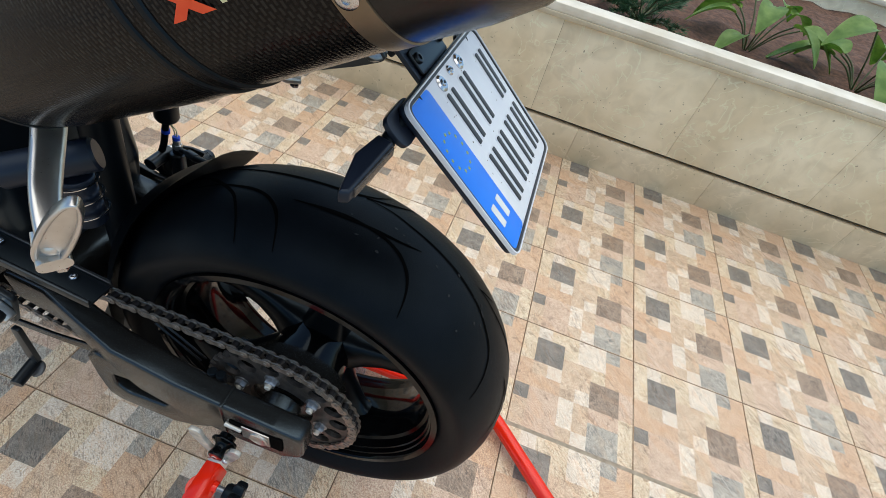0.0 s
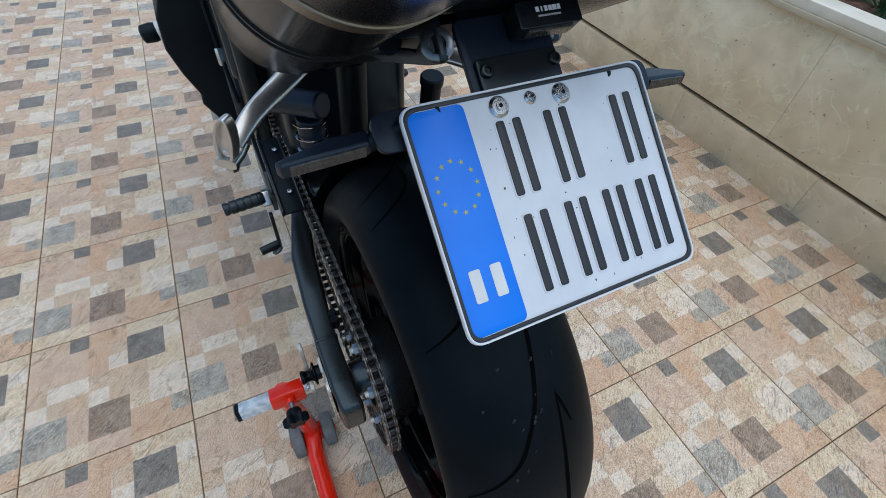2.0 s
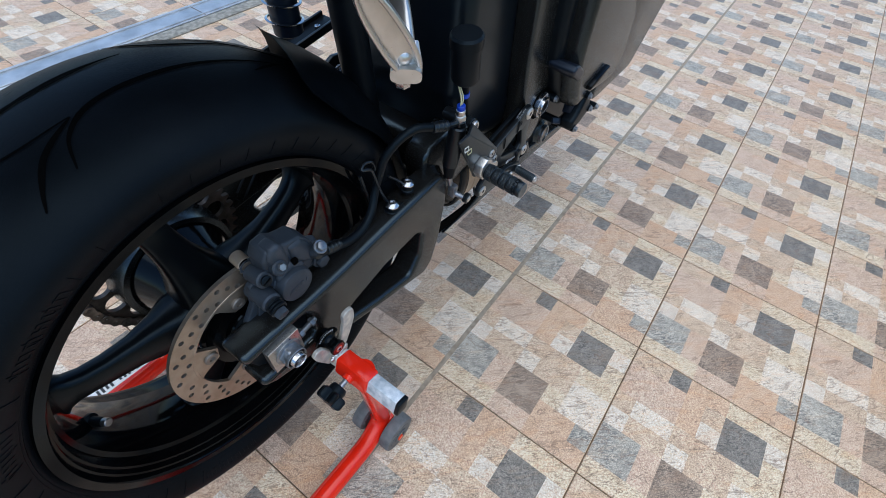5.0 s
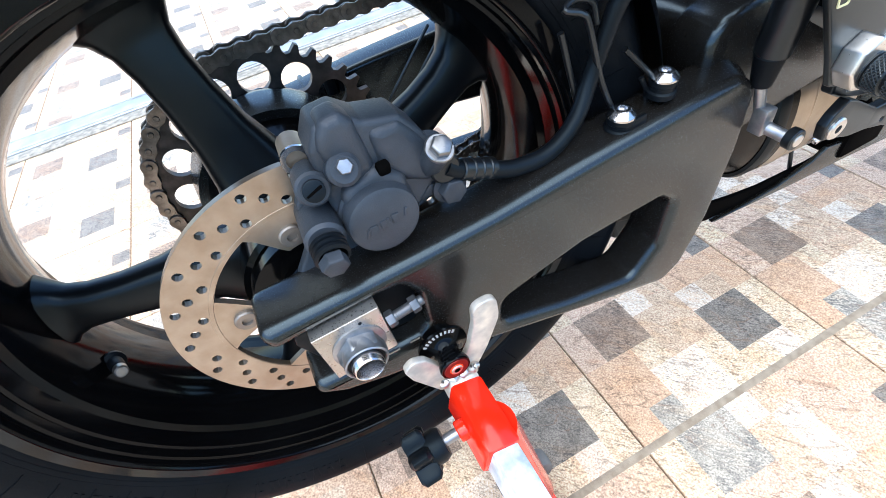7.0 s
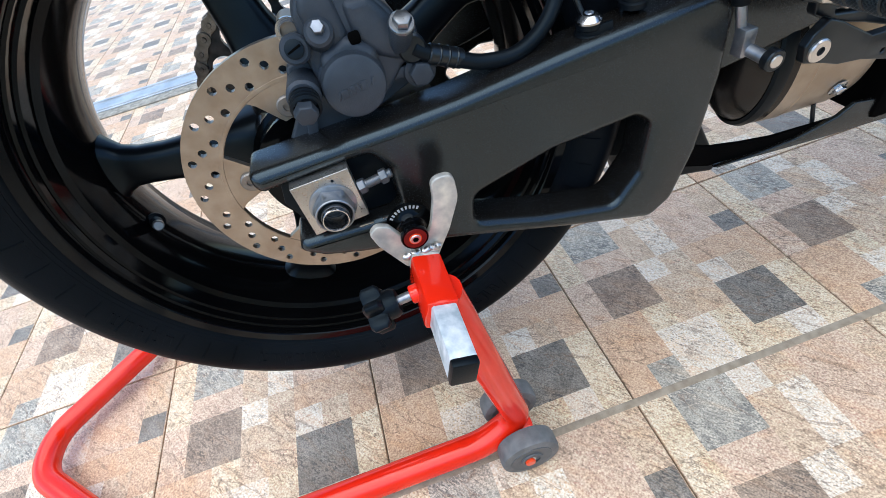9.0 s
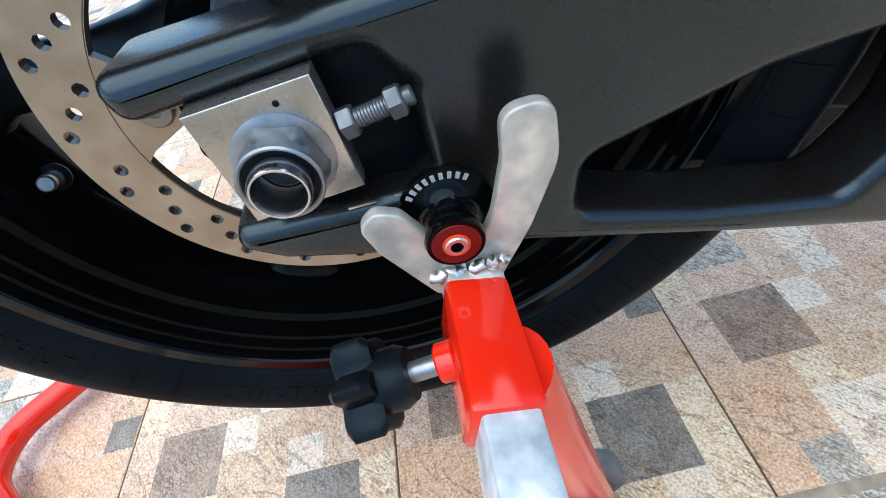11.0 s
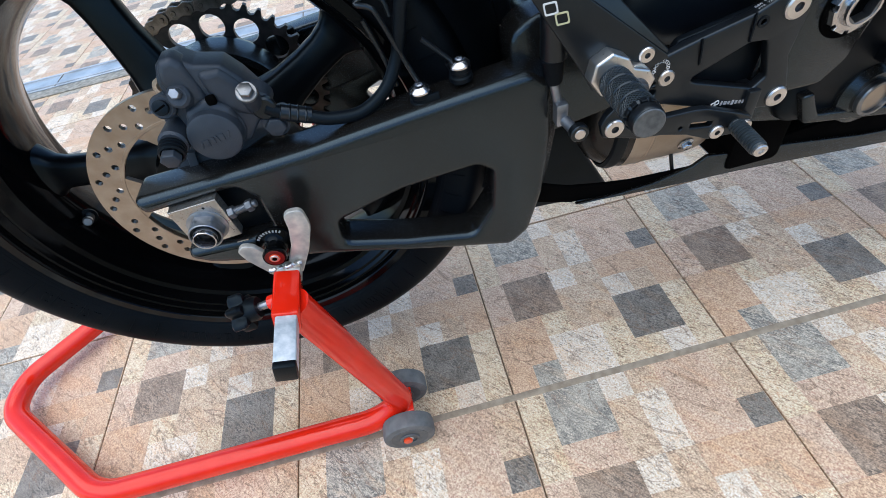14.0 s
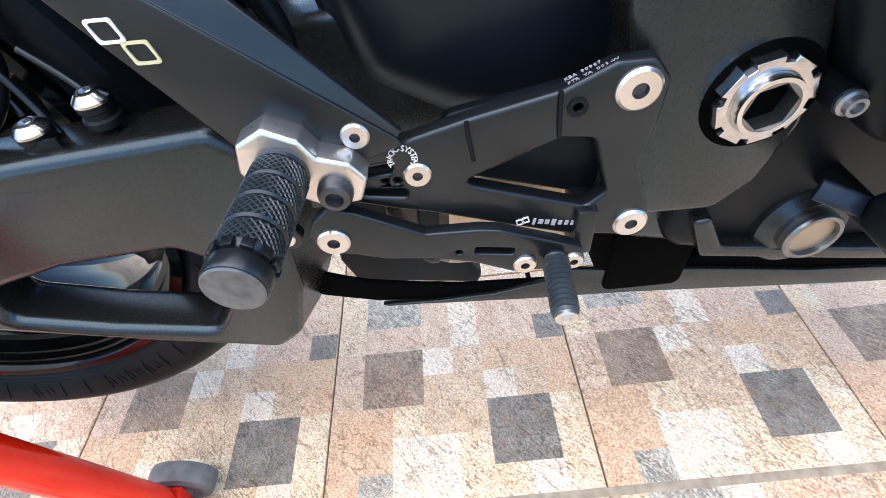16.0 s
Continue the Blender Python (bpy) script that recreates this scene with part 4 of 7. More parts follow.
nut = sub("axle_nut", hexnut((0.0780, 0.062, 0.4065), (0, -1, 0), 0.0160, 0.0125, 0.0182, hole=0.0129), ROUGHZINC, arm_r, "large plated axle nut")
sub("nut_collar", lathe([(0.010, 0.0147), (0.0150, 0.0146), (0.0157, 0.0140), (0.0157, 0.0135), (0.0150, 0.0129), (0.0, 0.0127), (0.0, 0.0132)], (0.0780, 0.062, 0.4065), (0, -1, 0), 40, closed=True), ROUGHZINC, nut)
sub("axle", lathe([(-0.03, 0.0105), (0.0195, 0.0105), (0.0210, 0.0097), (0.0210, 0.0090), (0.0190, 0.0083), (-0.03, 0.0083)], (0.0780, 0.062, 0.4065), (0, -1, 0), 40, closed=True), STEEL, nut, "hollow bright steel axle")
sub("lock_insert", lathe([(0.0, 0.0104), (0.0128, 0.0104), (0.0130, 0.0129), (0.0, 0.0129)], (0.0780, 0.062, 0.4065), (0, -1, 0), 40, closed=True), PLASTIC, nut, "dark locking insert")
sub("axle_bore", lathe([(0.0, 0.0), (0.0, 0.0079), (0.031, 0.0079), (0.031, 0.0074), (0.004, 0.0074), (0.004, 0.0)], (0.0780, 0.088, 0.4065), (0, -1, 0), 32), DULLPLATE, nut)
adj = sub("adjuster_bolt", rod((0.100, 0.0665, 0.4105), (0.128, 0.0665, 0.4145), 0.0036, seg=16), BOLTGREY, arm_r, "plated adjuster bolt with lock nut")
sub("bolt_head", hexnut((0.1005, 0.0665, 0.4106), (0.99, 0, 0.14), 0.0060, 0.0060), BOLTGREY, adj)
sub("lock_nut", hexnut((0.1185, 0.0665, 0.4131), (0.99, 0, 0.14), 0.0060, 0.0060), BOLTGREY, adj)
for k in range(9):
    x = 0.1075 + 0.0012 * k
    sub("thread", lathe([(0, 0.0034), (0.0004, 0.0040), (0.0008, 0.0034)], (x, 0.0665, 0.4115 + 0.14 * (x - 0.1075)), (0.99, 0, 0.14), 14, closed=True), BOLTGREY, adj)
for x, y, z, r in ((0.300, 0.084, 0.4740, 0.0075), (0.338, 0.088, 0.4855, 0.0080)):
    post = sub("hose_clip_post", lathe([(0, 0.0105), (0.004, 0.0105), (0.005, 0.0088), (0.008, 0.0088), (0.009, 0.0096), (0.0125, 0.0096)], (x, y + 0.002, z - 0.015), (0, -0.1, 1), 28), PLASTIC, arm_r)
    sub("dome_bolt", lathe([(0, 0.0088), (0.0008, 0.0098), (0.0022, 0.0096), (0.0055, 0.0062), (0.0062, 0.0048), (0.0062, 0.0034), (0.0042, 0.0030), (0.0042, 0)], (x, y + 0.001, z - 0.003), (0, -0.1, 1), 28), STEEL, post, "domed chrome bolt")
sub("clip_tab", box((0.307, 0.078, 0.464), (0.017, 0.003, 0.011), 0.001, Matrix.Rotation(radians(-4), 4, "Y")), PLASTIC, arm_r)
sub("abrasion", box((0.095, 0.0672, 0.374), (0.012, 0.0012, 0.0012), 0.0004), ALU, arm_r)
sub("abrasion", box((0.113, 0.0672, 0.3745), (0.008, 0.0012, 0.0010), 0.0004), ALU, arm_r)

# swingarm, chain side
swl_out = fillet([(0.018, 0.436), (0.060, 0.448), (0.134, 0.453), (0.200, 0.459), (0.300, 0.466), (0.360, 0.473), (0.430, 0.482), (0.500, 0.485), (0.500, 0.425), (0.420, 0.412), (0.340, 0.402), (0.274, 0.383), (0.200, 0.366), (0.130, 0.356), (0.050, 0.358), (0.018, 0.372)], 0.014)
bow_x, bow_y = (-0.1, 0.015, 0.045, 0.24, 0.30, 0.35, 0.40, 0.45, 1.0), (-0.004, -0.004, 0.0, 0.0, -0.006, -0.018, -0.036, -0.044, -0.044)


def bowed(bm):
    """The chain-side leg bends inwards ahead of the axle, towards the pivot."""
    for v in bm.verts:
        x = v.co.x
        for x0, x1, y0, y1 in zip(bow_x, bow_x[1:], bow_y, bow_y[1:]):
            if x0 <= x < x1:
                v.co.y += y0 + (y1 - y0) * (x - x0) / (x1 - x0)
                break
    return bm


beam = prism(swl_out, 0.332, 0.364, (), 0.0055, 4)
for v in beam.verts:
    if v.co.y < 0.348:
        v.co.y -= 0.010 * max(0.0, 1.0 - abs(v.co.x - 0.270) / 0.120)
arm_l = bpart("swingarm", bowed(beam), SATIN, "satin-black swingarm leg beside the drive chain")
sub("lower_brace", prism(fillet([(0.345, 0.420), (0.366, 0.400), (0.370, 0.340), (0.367, 0.285), (0.348, 0.270), (0.250, 0.271), (0.206, 0.292), (0.150, 0.338), (0.130, 0.366), (0.200, 0.380), (0.274, 0.395)], 0.012), 0.329, 0.351, [fillet([(0.236, 0.352), (0.258, 0.318), (0.325, 0.312), (0.340, 0.330), (0.334, 0.366), (0.290, 0.372)], 0.010)], 0.0045, 4), SATIN, arm_l, "underslung brace of the swingarm")
for p, q in (((0.205, 0.424), (0.262, 0.482)), ((0.216, 0.410), (0.276, 0.472))):
    sub("stay_wire", rod((p[0], 0.300, p[1]), (q[0], 0.300, q[1]), 0.0016, seg=10), ANOD, arm_l, "thin black stay")
block = sub("axle_block", box((0.085, 0.3645, 0.4035), (0.042, 0.005, 0.034), 0.0012), PLATEALU, arm_l, "bare aluminium axle block")
sub("axle_head", lathe([(0, 0.0140), (0.0022, 0.0140), (0.0032, 0.0125), (0.0012, 0.0095), (0.0012, 0)], (0.080, 0.3668, 0.4035), (0, 1, 0), 32), ALU, block)
sub("slot", prism(fillet([(0.045, 0.383), (0.09, 0.3845), (0.125, 0.386), (0.125, 0.425), (0.09, 0.4245), (0.045, 0.424)], 0.006), 0.3636, 0.3652, (), 0.0003), DEEPBLACK, arm_l)
sub("adjuster_bolt", rod((0.106, 0.3665, 0.405), (0.131, 0.3665, 0.409), 0.0035), ZINC, arm_l)
sub("paint_seam", box((0.134, 0.348, 0.4045), (0.006, 0.0350, 0.1010), 0.003), SATIN, arm_l)
for x in (0.157, 0.170):
    sub("guard_lug", rod((x, 0.3270, 0.440), (x, 0.3270, 0.461), 0.0065), PLASTIC, arm_l)
guard = bpart("chain_guard", box((0.378, 0.334, 0.578), (0.166, 0.030, 0.004), 0.001, Matrix.Rotation(radians(-9), 4, "Y")), PLASTIC, "flat black plastic chain guard with raised edges")
for y_, w_ in ((0.3505, 0.005), (0.3180, 0.005)):
    sub("guard_lip", box((0.378, y_, 0.5795), (0.166, w_, 0.013), 0.0018, Matrix.Rotation(radians(-9), 4, "Y")), ANOD, guard)
for x in (0.335, 0.43):
    sub("screw", capbolt((x, 0.330, 0.582 + (x - 0.385) * 0.158), (0, 0, 1), 0.005, 0.003), STEEL, guard)

arm_l.location.y += 0.010
guard.location.y += 0.010

# hugger over the tyre
hug = bmesh.new()
rows = []
for i in range(25):
    half = 0.104
    row = []
    for j in range(15):
        o = -half + 2 * half * j / 14
        r = 0.330 - 0.048 * (abs(o) / 0.104) ** 2.2
        end = 62 - 18 * (o / 0.08) ** 1.5 if o > 0 else 62 - 12 * o - 9 * max(0.0, (-o - 0.08) / 0.024) ** 2
        lip = 0.005 * max(0.0, (i - 22) / 2) ** 2
        row.append(hug.verts.new(polar(r + lip, -6 + (end + 6) * i / 24, AY + o)))
    rows.append(row)
for p, q in zip(rows, rows[1:]):
    for j in range(14):
        hug.faces.new((p[j], p[j + 1], q[j + 1], q[j]))
bmesh.ops.solidify(hug, geom=hug.faces[:], thickness=0.0042)
bpart("hugger", hug, PLASTIC, "black rear tyre hugger", 50)

# caliper: body, piston cap, brackets, pins
cal = bpart("brake_caliper", prism(fillet([(0.103, 0.462), (0.099, 0.500), (0.100, 0.530), (0.107, 0.543), (0.122, 0.544), (0.132, 0.536), (0.152, 0.531), (0.162, 0.517), (0.170, 0.500), (0.176, 0.487), (0.160, 0.478), (0.145, 0.462)], 0.005), 0.0915, 0.120, (), 0.004, 3), CALIPER, "blue-grey cast single-piston rear brake caliper")
sub("left_lobe", prism(fillet([(0.106, 0.538), (0.111, 0.546), (0.121, 0.547), (0.127, 0.540), (0.129, 0.525), (0.131, 0.508), (0.114, 0.500), (0.107, 0.514), (0.104, 0.531)], 0.006), 0.087, 0.110, (), 0.0065, 4), CALIPER, cal)
sub("right_lobe", prism(fillet([(0.131, 0.531), (0.150, 0.530), (0.158, 0.519), (0.164, 0.508), (0.172, 0.491), (0.160, 0.483), (0.146, 0.490), (0.133, 0.504)], 0.006), 0.088, 0.118, (), 0.0065, 4), CALIPER, cal)
sub("cylinder_neck", prism(fillet([(0.107, 0.504), (0.130, 0.512), (0.145, 0.498), (0.146, 0.470), (0.124, 0.458), (0.104, 0.470)], 0.010), 0.084, 0.118, (), 0.006, 4), CALIPER, cal)
sub("pad_window", box((0.1335, 0.0865, 0.5085), (0.008, 0.006, 0.008), 0.002), DEEPBLACK, cal)
sub("piston_cap", lathe([(0.0, 0.0235), (0.010, 0.0235), (0.0115, 0.0222), (0.020, 0.0222), (0.0232, 0.0212), (0.0245, 0.0188), (0.0245, 0.0)], (0.1235, 0.1000, 0.4805), (0, -1, 0.04), 56), CALIPER, cal)
for k, (x0, w, sl) in enumerate([(0.1065, 0.0016, 0.35), (0.1105, 0.0050, 0), (0.1165, 0.0034, 0), (0.1205, 0.0016, -0.3), (0.1245, 0.0044, 0), (0.1310, 0.0016, 0.3)]):
    sub("cast_mark", box((x0 + 0.005, 0.0752, 0.4805 + 0.16 * (x0 - 0.118)), (w, 0.0009, 0.0062), 0.0003, Matrix.Rotation(sl, 4, "Y")), CALIPER, cal)
sub("bolt_boss", rod((0.113, 0.098, 0.512), (0.113, 0.082, 0.520), 0.0105, 0.0092, 28, 0.002), CALIPER, cal)
sub("pad_pin", hexnut((0.1135, 0.083, 0.5215), (0, -0.85, 0.5), 0.0046, 0.006), ROUGHZINC, cal, "bright hexagon bolt")
sub("pin_boss", rod((0.0955, 0.115, 0.504), (0.0945, 0.088, 0.512), 0.0105, 0.0100, 24, 0.0015), CALIPER, cal)
sub("slotted_screw", lathe([(0, 0.0062), (0.0025, 0.0062), (0.003, 0.0052), (0.003, 0)], (0.0945, 0.087, 0.5125), (0, -0.92, 0.35), 24), PLASTIC, cal)
sub("slot_line", box((0.0945, 0.0840, 0.5135), (0.0100, 0.0012, 0.0014), 0.0003, Matrix.Rotation(radians(-20), 4, "Y")), DEEPBLACK, cal)
sub("bleed_sleeve", rod((0.0945, 0.135, 0.517), (0.0935, 0.118, 0.516), 0.0085, seg=24), CAN2, cal, "rusty pin collar")
sub("collar_ring", lathe([(0, 0.0092), (0.002, 0.0092), (0.002, 0.006)], (0.0935, 0.117, 0.516), (0, -1, 0), 24, closed=True), STEEL, cal)
brk = sub("slide_pin_boss", rod((0.0905, 0.115, 0.482), (0.0885, 0.078, 0.484), 0.0125, 0.0120, 28, 0.002), CALIPER, cal)
for k in range(3):
    sub("boot_fold", lathe([(0, 0.0085), (0.001, 0.0105), (0.0028, 0.0105), (0.0038, 0.0085)], (0.0883, 0.0775 - 0.0036 * k, 0.4835 - 0.0008 * k), (0, -1, -0.2), 28, closed=True), PLASTIC, brk)
sub("pin_bolt", hexnut((0.0875, 0.067, 0.4810), (0, -1, -0.25), 0.0082, 0.0075), CALIPER, brk)
sub("caliper_bracket", prism(fillet([(0.060, 0.440), (0.085, 0.428), (0.112, 0.440), (0.185, 0.468), (0.182, 0.480), (0.110, 0.475), (0.098, 0.500), (0.082, 0.498), (0.078, 0.465)], 0.006), 0.104, 0.113, (), 0.002), CALIPER, cal)
sub("bracket_bolt", hexnut((0.1715, 0.092, 0.4715), (0, -1, 0), 0.0092, 0.008, 0.0115), CALIPER, cal)
sub("bracket_arm", box((0.158, 0.097, 0.4735), (0.032, 0.007, 0.009), 0.002, Matrix.Rotation(radians(3), 4, "Y")), CALIPER, cal)
sub("banjo_seat", rod((0.164, 0.108, 0.497), (0.163, 0.092, 0.493), 0.0140, 0.0130, 28, 0.002), CALIPER, cal)
banjo = sub("banjo_bolt", rod((0.1620, 0.094, 0.492), (0.1650, 0.0785, 0.5105), 0.0080, 0.0078, 28, 0.001), CALIPER, cal, "banjo bolt with a plated head")
sub("bolt_flange", rod((0.1648, 0.0790, 0.5100), (0.1652, 0.0772, 0.5122), 0.0088, 0.0086, 28, 0.0006), GREYPLATE, banjo)
sub("bolt_head", hexnut((0.1652, 0.0772, 0.5120), (0.13, -0.6, 0.78), 0.0064, 0.0050), GREYPLATE, banjo)
sub("banjo_ring", rod((0.1690, 0.093, 0.4900), (0.1690, 0.085, 0.4905), 0.0100, seg=28, bev=0.0015), ANOD, cal)
sub("cal_stay", prism([(0.070, 0.418), (0.078, 0.418), (0.090, 0.460), (0.082, 0.462)], 0.100, 0.104, (), 0.001), CALIPER, cal)

# brake hose, clips and pressure switch
hose_path = spline([(0.170, 0.089, 0.490), (0.178, 0.089, 0.4835), (0.192, 0.090, 0.4765), (0.204, 0.090, 0.4700), (0.220, 0.090, 0.4640), (0.246, 0.092, 0.4620), (0.271, 0.097, 0.4740), (0.288, 0.104, 0.497), (0.296, 0.102, 0.522), (0.304, 0.098, 0.546), (0.322, 0.090, 0.566), (0.345, 0.082, 0.574), (0.368, 0.074, 0.568), (0.386, 0.066, 0.564), (0.392, 0.064, 0.563)], 6)
hose = bpart("brake_hose", tube(hose_path, 0.0058, 14), PLASTIC, "black rubber brake hose")
for p, q in (((0.179, 0.0892, 0.4830), (0.203, 0.0918, 0.4708)), ((0.368, 0.073, 0.5675), (0.390, 0.0646, 0.5635))):
    p, q = Vector(p), Vector(q)
    ferr = sub("crimp_ferrule", rod(p, q, 0.0072, seg=24), ANOD, hose)
    for t in (0.25, 0.5, 0.75):
        sub("crimp_ring", lathe([(0, 0.0070), (0.0012, 0.0078), (0.0024, 0.0070)], p.lerp(q, t), q - p, 20, closed=True), ANOD, ferr)
for pts in ([(0.305, 0.094, 0.462), (0.294, 0.100, 0.492), (0.281, 0.100, 0.533), (0.276, 0.101, 0.541), (0.266, 0.104, 0.545), (0.276, 0.108, 0.547), (0.287, 0.106, 0.543), (0.290, 0.104, 0.530)], [(0.338, 0.094, 0.478), (0.325, 0.098, 0.493), (0.311, 0.100, 0.508)], [(0.333, 0.098, 0.456), (0.334, 0.098, 0.470), (0.329, 0.100, 0.482)], [(0.268, 0.110, 0.530), (0.276, 0.110, 0.500), (0.282, 0.106, 0.470)]):
    sub("wire_clip", tube(spline(pts, 6), 0.0022, 10), ANOD, hose)
sub("hose_neck", tube(spline([(0.390, 0.0646, 0.5635), (0.400, 0.0615, 0.5615), (0.4135, 0.060, 0.5600)], 5), 0.0042, 12), ANOD, hose, "black banjo end")
sw_base = bpart("pressure_switch", rod((0.4145, 0.060, 0.554), (0.4135, 0.060, 0.562), 0.0080, seg=24), ANOD, "brake light switch with a blue plug")
sub("switch_hex", hexnut((0.4135, 0.060, 0.562), (-0.08, -0.02, 1), 0.0080, 0.009), ALU, sw_base)
sub("switch_body", rod((0.4128, 0.0598, 0.571), (0.4122, 0.0597, 0.579), 0.0062, seg=24), ALU, sw_base)
sub("blue_plug", rod((0.4122, 0.0597, 0.579), (0.4116, 0.0596, 0.586), 0.0058, seg=20), BLUEALU, sw_base)
for dx2 in (-0.002, 0.002):
    sub("wire", tube(spline([(0.4116 + dx2, 0.0596, 0.585), (0.4110 + dx2, 0.060, 0.600), (0.410, 0.075, 0.63)], 5), 0.0010, 8), YELLOW, sw_base)
mc = bpart("master_cylinder", rod((0.4145, 0.062, 0.553), (0.4155, 0.070, 0.478), 0.0125, 0.0120, 28, 0.002), ANOD, "black rear brake master cylinder")
sub("dust_boot", rod((0.4135, 0.069, 0.480), (0.4155, 0.070, 0.455), 0.0105, 0.0075, 24), RUBBER, mc)
sub("push_rod", rod((0.4155, 0.070, 0.456), (0.418, 0.066, 0.436), 0.0042), ROUGHZINC, mc)
sub("clevis", box((0.419, 0.062, 0.428), (0.011, 0.012, 0.022), 0.0015), ROUGHZINC, mc)
sub("clevis_bolt", rod((0.419, 0.068, 0.424), (0.426, 0.038, 0.418), 0.0050), ROUGHZINC, mc)
sub("rod_end", lathe([(0, 0.0085), (0.006, 0.0085), (0.007, 0.0075), (0.007, 0.0052)], (0.4275, 0.043, 0.4185), (0, -1, 0), 24, closed=True), ANOD, mc)
sub("rod_end_bolt", rod((0.4275, 0.037, 0.4185), (0.4275, 0.035, 0.4185), 0.0050), ALU, mc)
res = bpart("brake_reservoir", lathe([(0, 0.016), (0.004, 0.018), (0.048, 0.018), (0.048, 0.0205), (0.060, 0.0205), (0.063, 0.018), (0.063, 0)], (0.418, 0.062, 0.618), (-0.12, 0, 1), 32), PLASTIC, "small black brake fluid reservoir")
sub("reservoir_hose", tube(spline([(0.419, 0.062, 0.618), (0.424, 0.064, 0.600), (0.432, 0.066, 0.57), (0.442, 0.068, 0.545), (0.452, 0.066, 0.515), (0.45, 0.068, 0.50)], 6), 0.0055, 12), RUBBER, res)
sub("hose_clip", lathe([(0, 0.0066), (0.006, 0.0066)], (0.424, 0.064, 0.597), (0.2, 0.05, -1), 20), BLUEALU, res)

# rear set on the brake side
heel = bpart("heel_guard", prism(fillet([(0.379, 0.553), (0.403, 0.5546), (0.4965, 0.4745), (0.499, 0.4705), (0.484, 0.4655), (0.455, 0.452), (0.436, 0.458), (0.424, 0.480)], 0.0035), 0.036, 0.041, (), 0.0012), ANOD, "black heel guard plate with a pale outline emblem")
bm = prism([(0.4025, 0.5548), (0.425, 0.5565), (0.4990, 0.4765), (0.4968, 0.4742)], 0.036, 0.040, (), 0.0010)
fold = Vector((0.0806, 0.0935)).normalized()
for v in bm.verts:
    v.co.y += 0.55 * max(0.0, (v.co.x - 0.4028) * fold.x + (v.co.z - 0.5545) * fold.y)
sub("folded_edge", bm, ANOD, heel, "scuffed folded upper edge")
for cx, cz, mt in ((0.3995, 0.5328, WHITE), (0.4082, 0.5240, YELLOW)):
    frame4 = lambda g: fillet([(cx - 0.0060 + g, cz + 0.0046 - g), (cx + 0.0042 - g, cz + 0.0044 - g), (cx + 0.0060 - g, cz - 0.0046 + g), (cx - 0.0042 + g, cz - 0.0044 + g)], 0.0014, 3)
    sub("emblem_outline", prism(frame4(0), 0.0352, 0.0361, [frame4(0.0011)], 0), mt, heel)
sub("guard_bolt", capbolt((0.438, 0.052, 0.543), (0, -1, 0), 0.0088, 0.005), ALU, heel)
sub("bolt_tube", rod((0.438, 0.10, 0.543), (0.438, 0.053, 0.543), 0.0105, seg=28), ANOD, heel)
hang = bpart("footrest_hanger", prism(fillet([(0.452, 0.466), (0.490, 0.467), (0.503, 0.470), (0.530, 0.477), (0.572, 0.486), (0.594, 0.4965), (0.611, 0.4965), (0.6195, 0.486), (0.619, 0.470), (0.616, 0.440), (0.626, 0.412), (0.630, 0.396), (0.622, 0.388), (0.609, 0.390), (0.583, 0.3945), (0.549, 0.4065), (0.506, 0.4225), (0.490, 0.427), (0.470, 0.434), (0.456, 0.442)], 0.004), 0.041, 0.051,
               [fillet([(0.523, 0.440), (0.574, 0.461), (0.590, 0.459), (0.601, 0.424), (0.592, 0.415)], 0.004), fillet([(0.476, 0.4565), (0.491, 0.4575), (0.491, 0.4515), (0.476, 0.4505)], 0.0025), fillet([(0.474, 0.4430), (0.496, 0.4400), (0.496, 0.4345), (0.474, 0.4385)], 0.0024), circle2(0.4865, 0.4465, 0.0018, 10), circle2(0.4925, 0.4460, 0.0018, 10)], 0.0022), ANOD, "black milled footrest hanger with slots")
for x, z, r, h in ((0.605, 0.4835, 0.0105, 0.0028), (0.6185, 0.400, 0.0098, 0.0028), (0.503, 0.4495, 0.0072, 0.0022), (0.4785, 0.4785, 0.0066, 0.0022)):
    y = 0.036 if x < 0.49 else 0.041
    sub("washer_bolt", socketed(lathe([(0, r), (h * 0.5, r), (h, r * 0.86), (h, r * 0.36), (h * 0.2, r * 0.32), (0.0, 0.0)], (x, y, z), (0, -1, 0), 30), (x, y, z), r * 0.355), [ALU, DULLPLATE], hang, "countersunk aluminium bolt")
sub("small_screw", lathe([(0, 0.0048), (0.001, 0.0048), (0.001, 0.0025), (0, 0.002)], (0.579, 0.041, 0.4775), (0, -1, 0), 20), PLASTIC, hang)
sub("cable_tie", tube([(0.5285, 0.0405, 0.4765), (0.5290, 0.0395, 0.470), (0.531, 0.0405, 0.455), (0.533, 0.046, 0.449)], 0.0011, 6), PLASTIC, hang)
sub("cable_tie", tube([(0.5705, 0.0405, 0.4865), (0.571, 0.0395, 0.475), (0.572, 0.0405, 0.463)], 0.0011, 6), PLASTIC, hang)
for k, ch in enumerate("TRACK-SYSTEM"):
    a = radians(206 - 21 * k)
    sub("curved_letter", glyph(ch, 0.0031, (0.4968 + 0.0058 * math.cos(a), 0.0407, 0.4598 + 0.0058 * math.sin(a)), math.degrees(a) - 90), WHITE, hang)
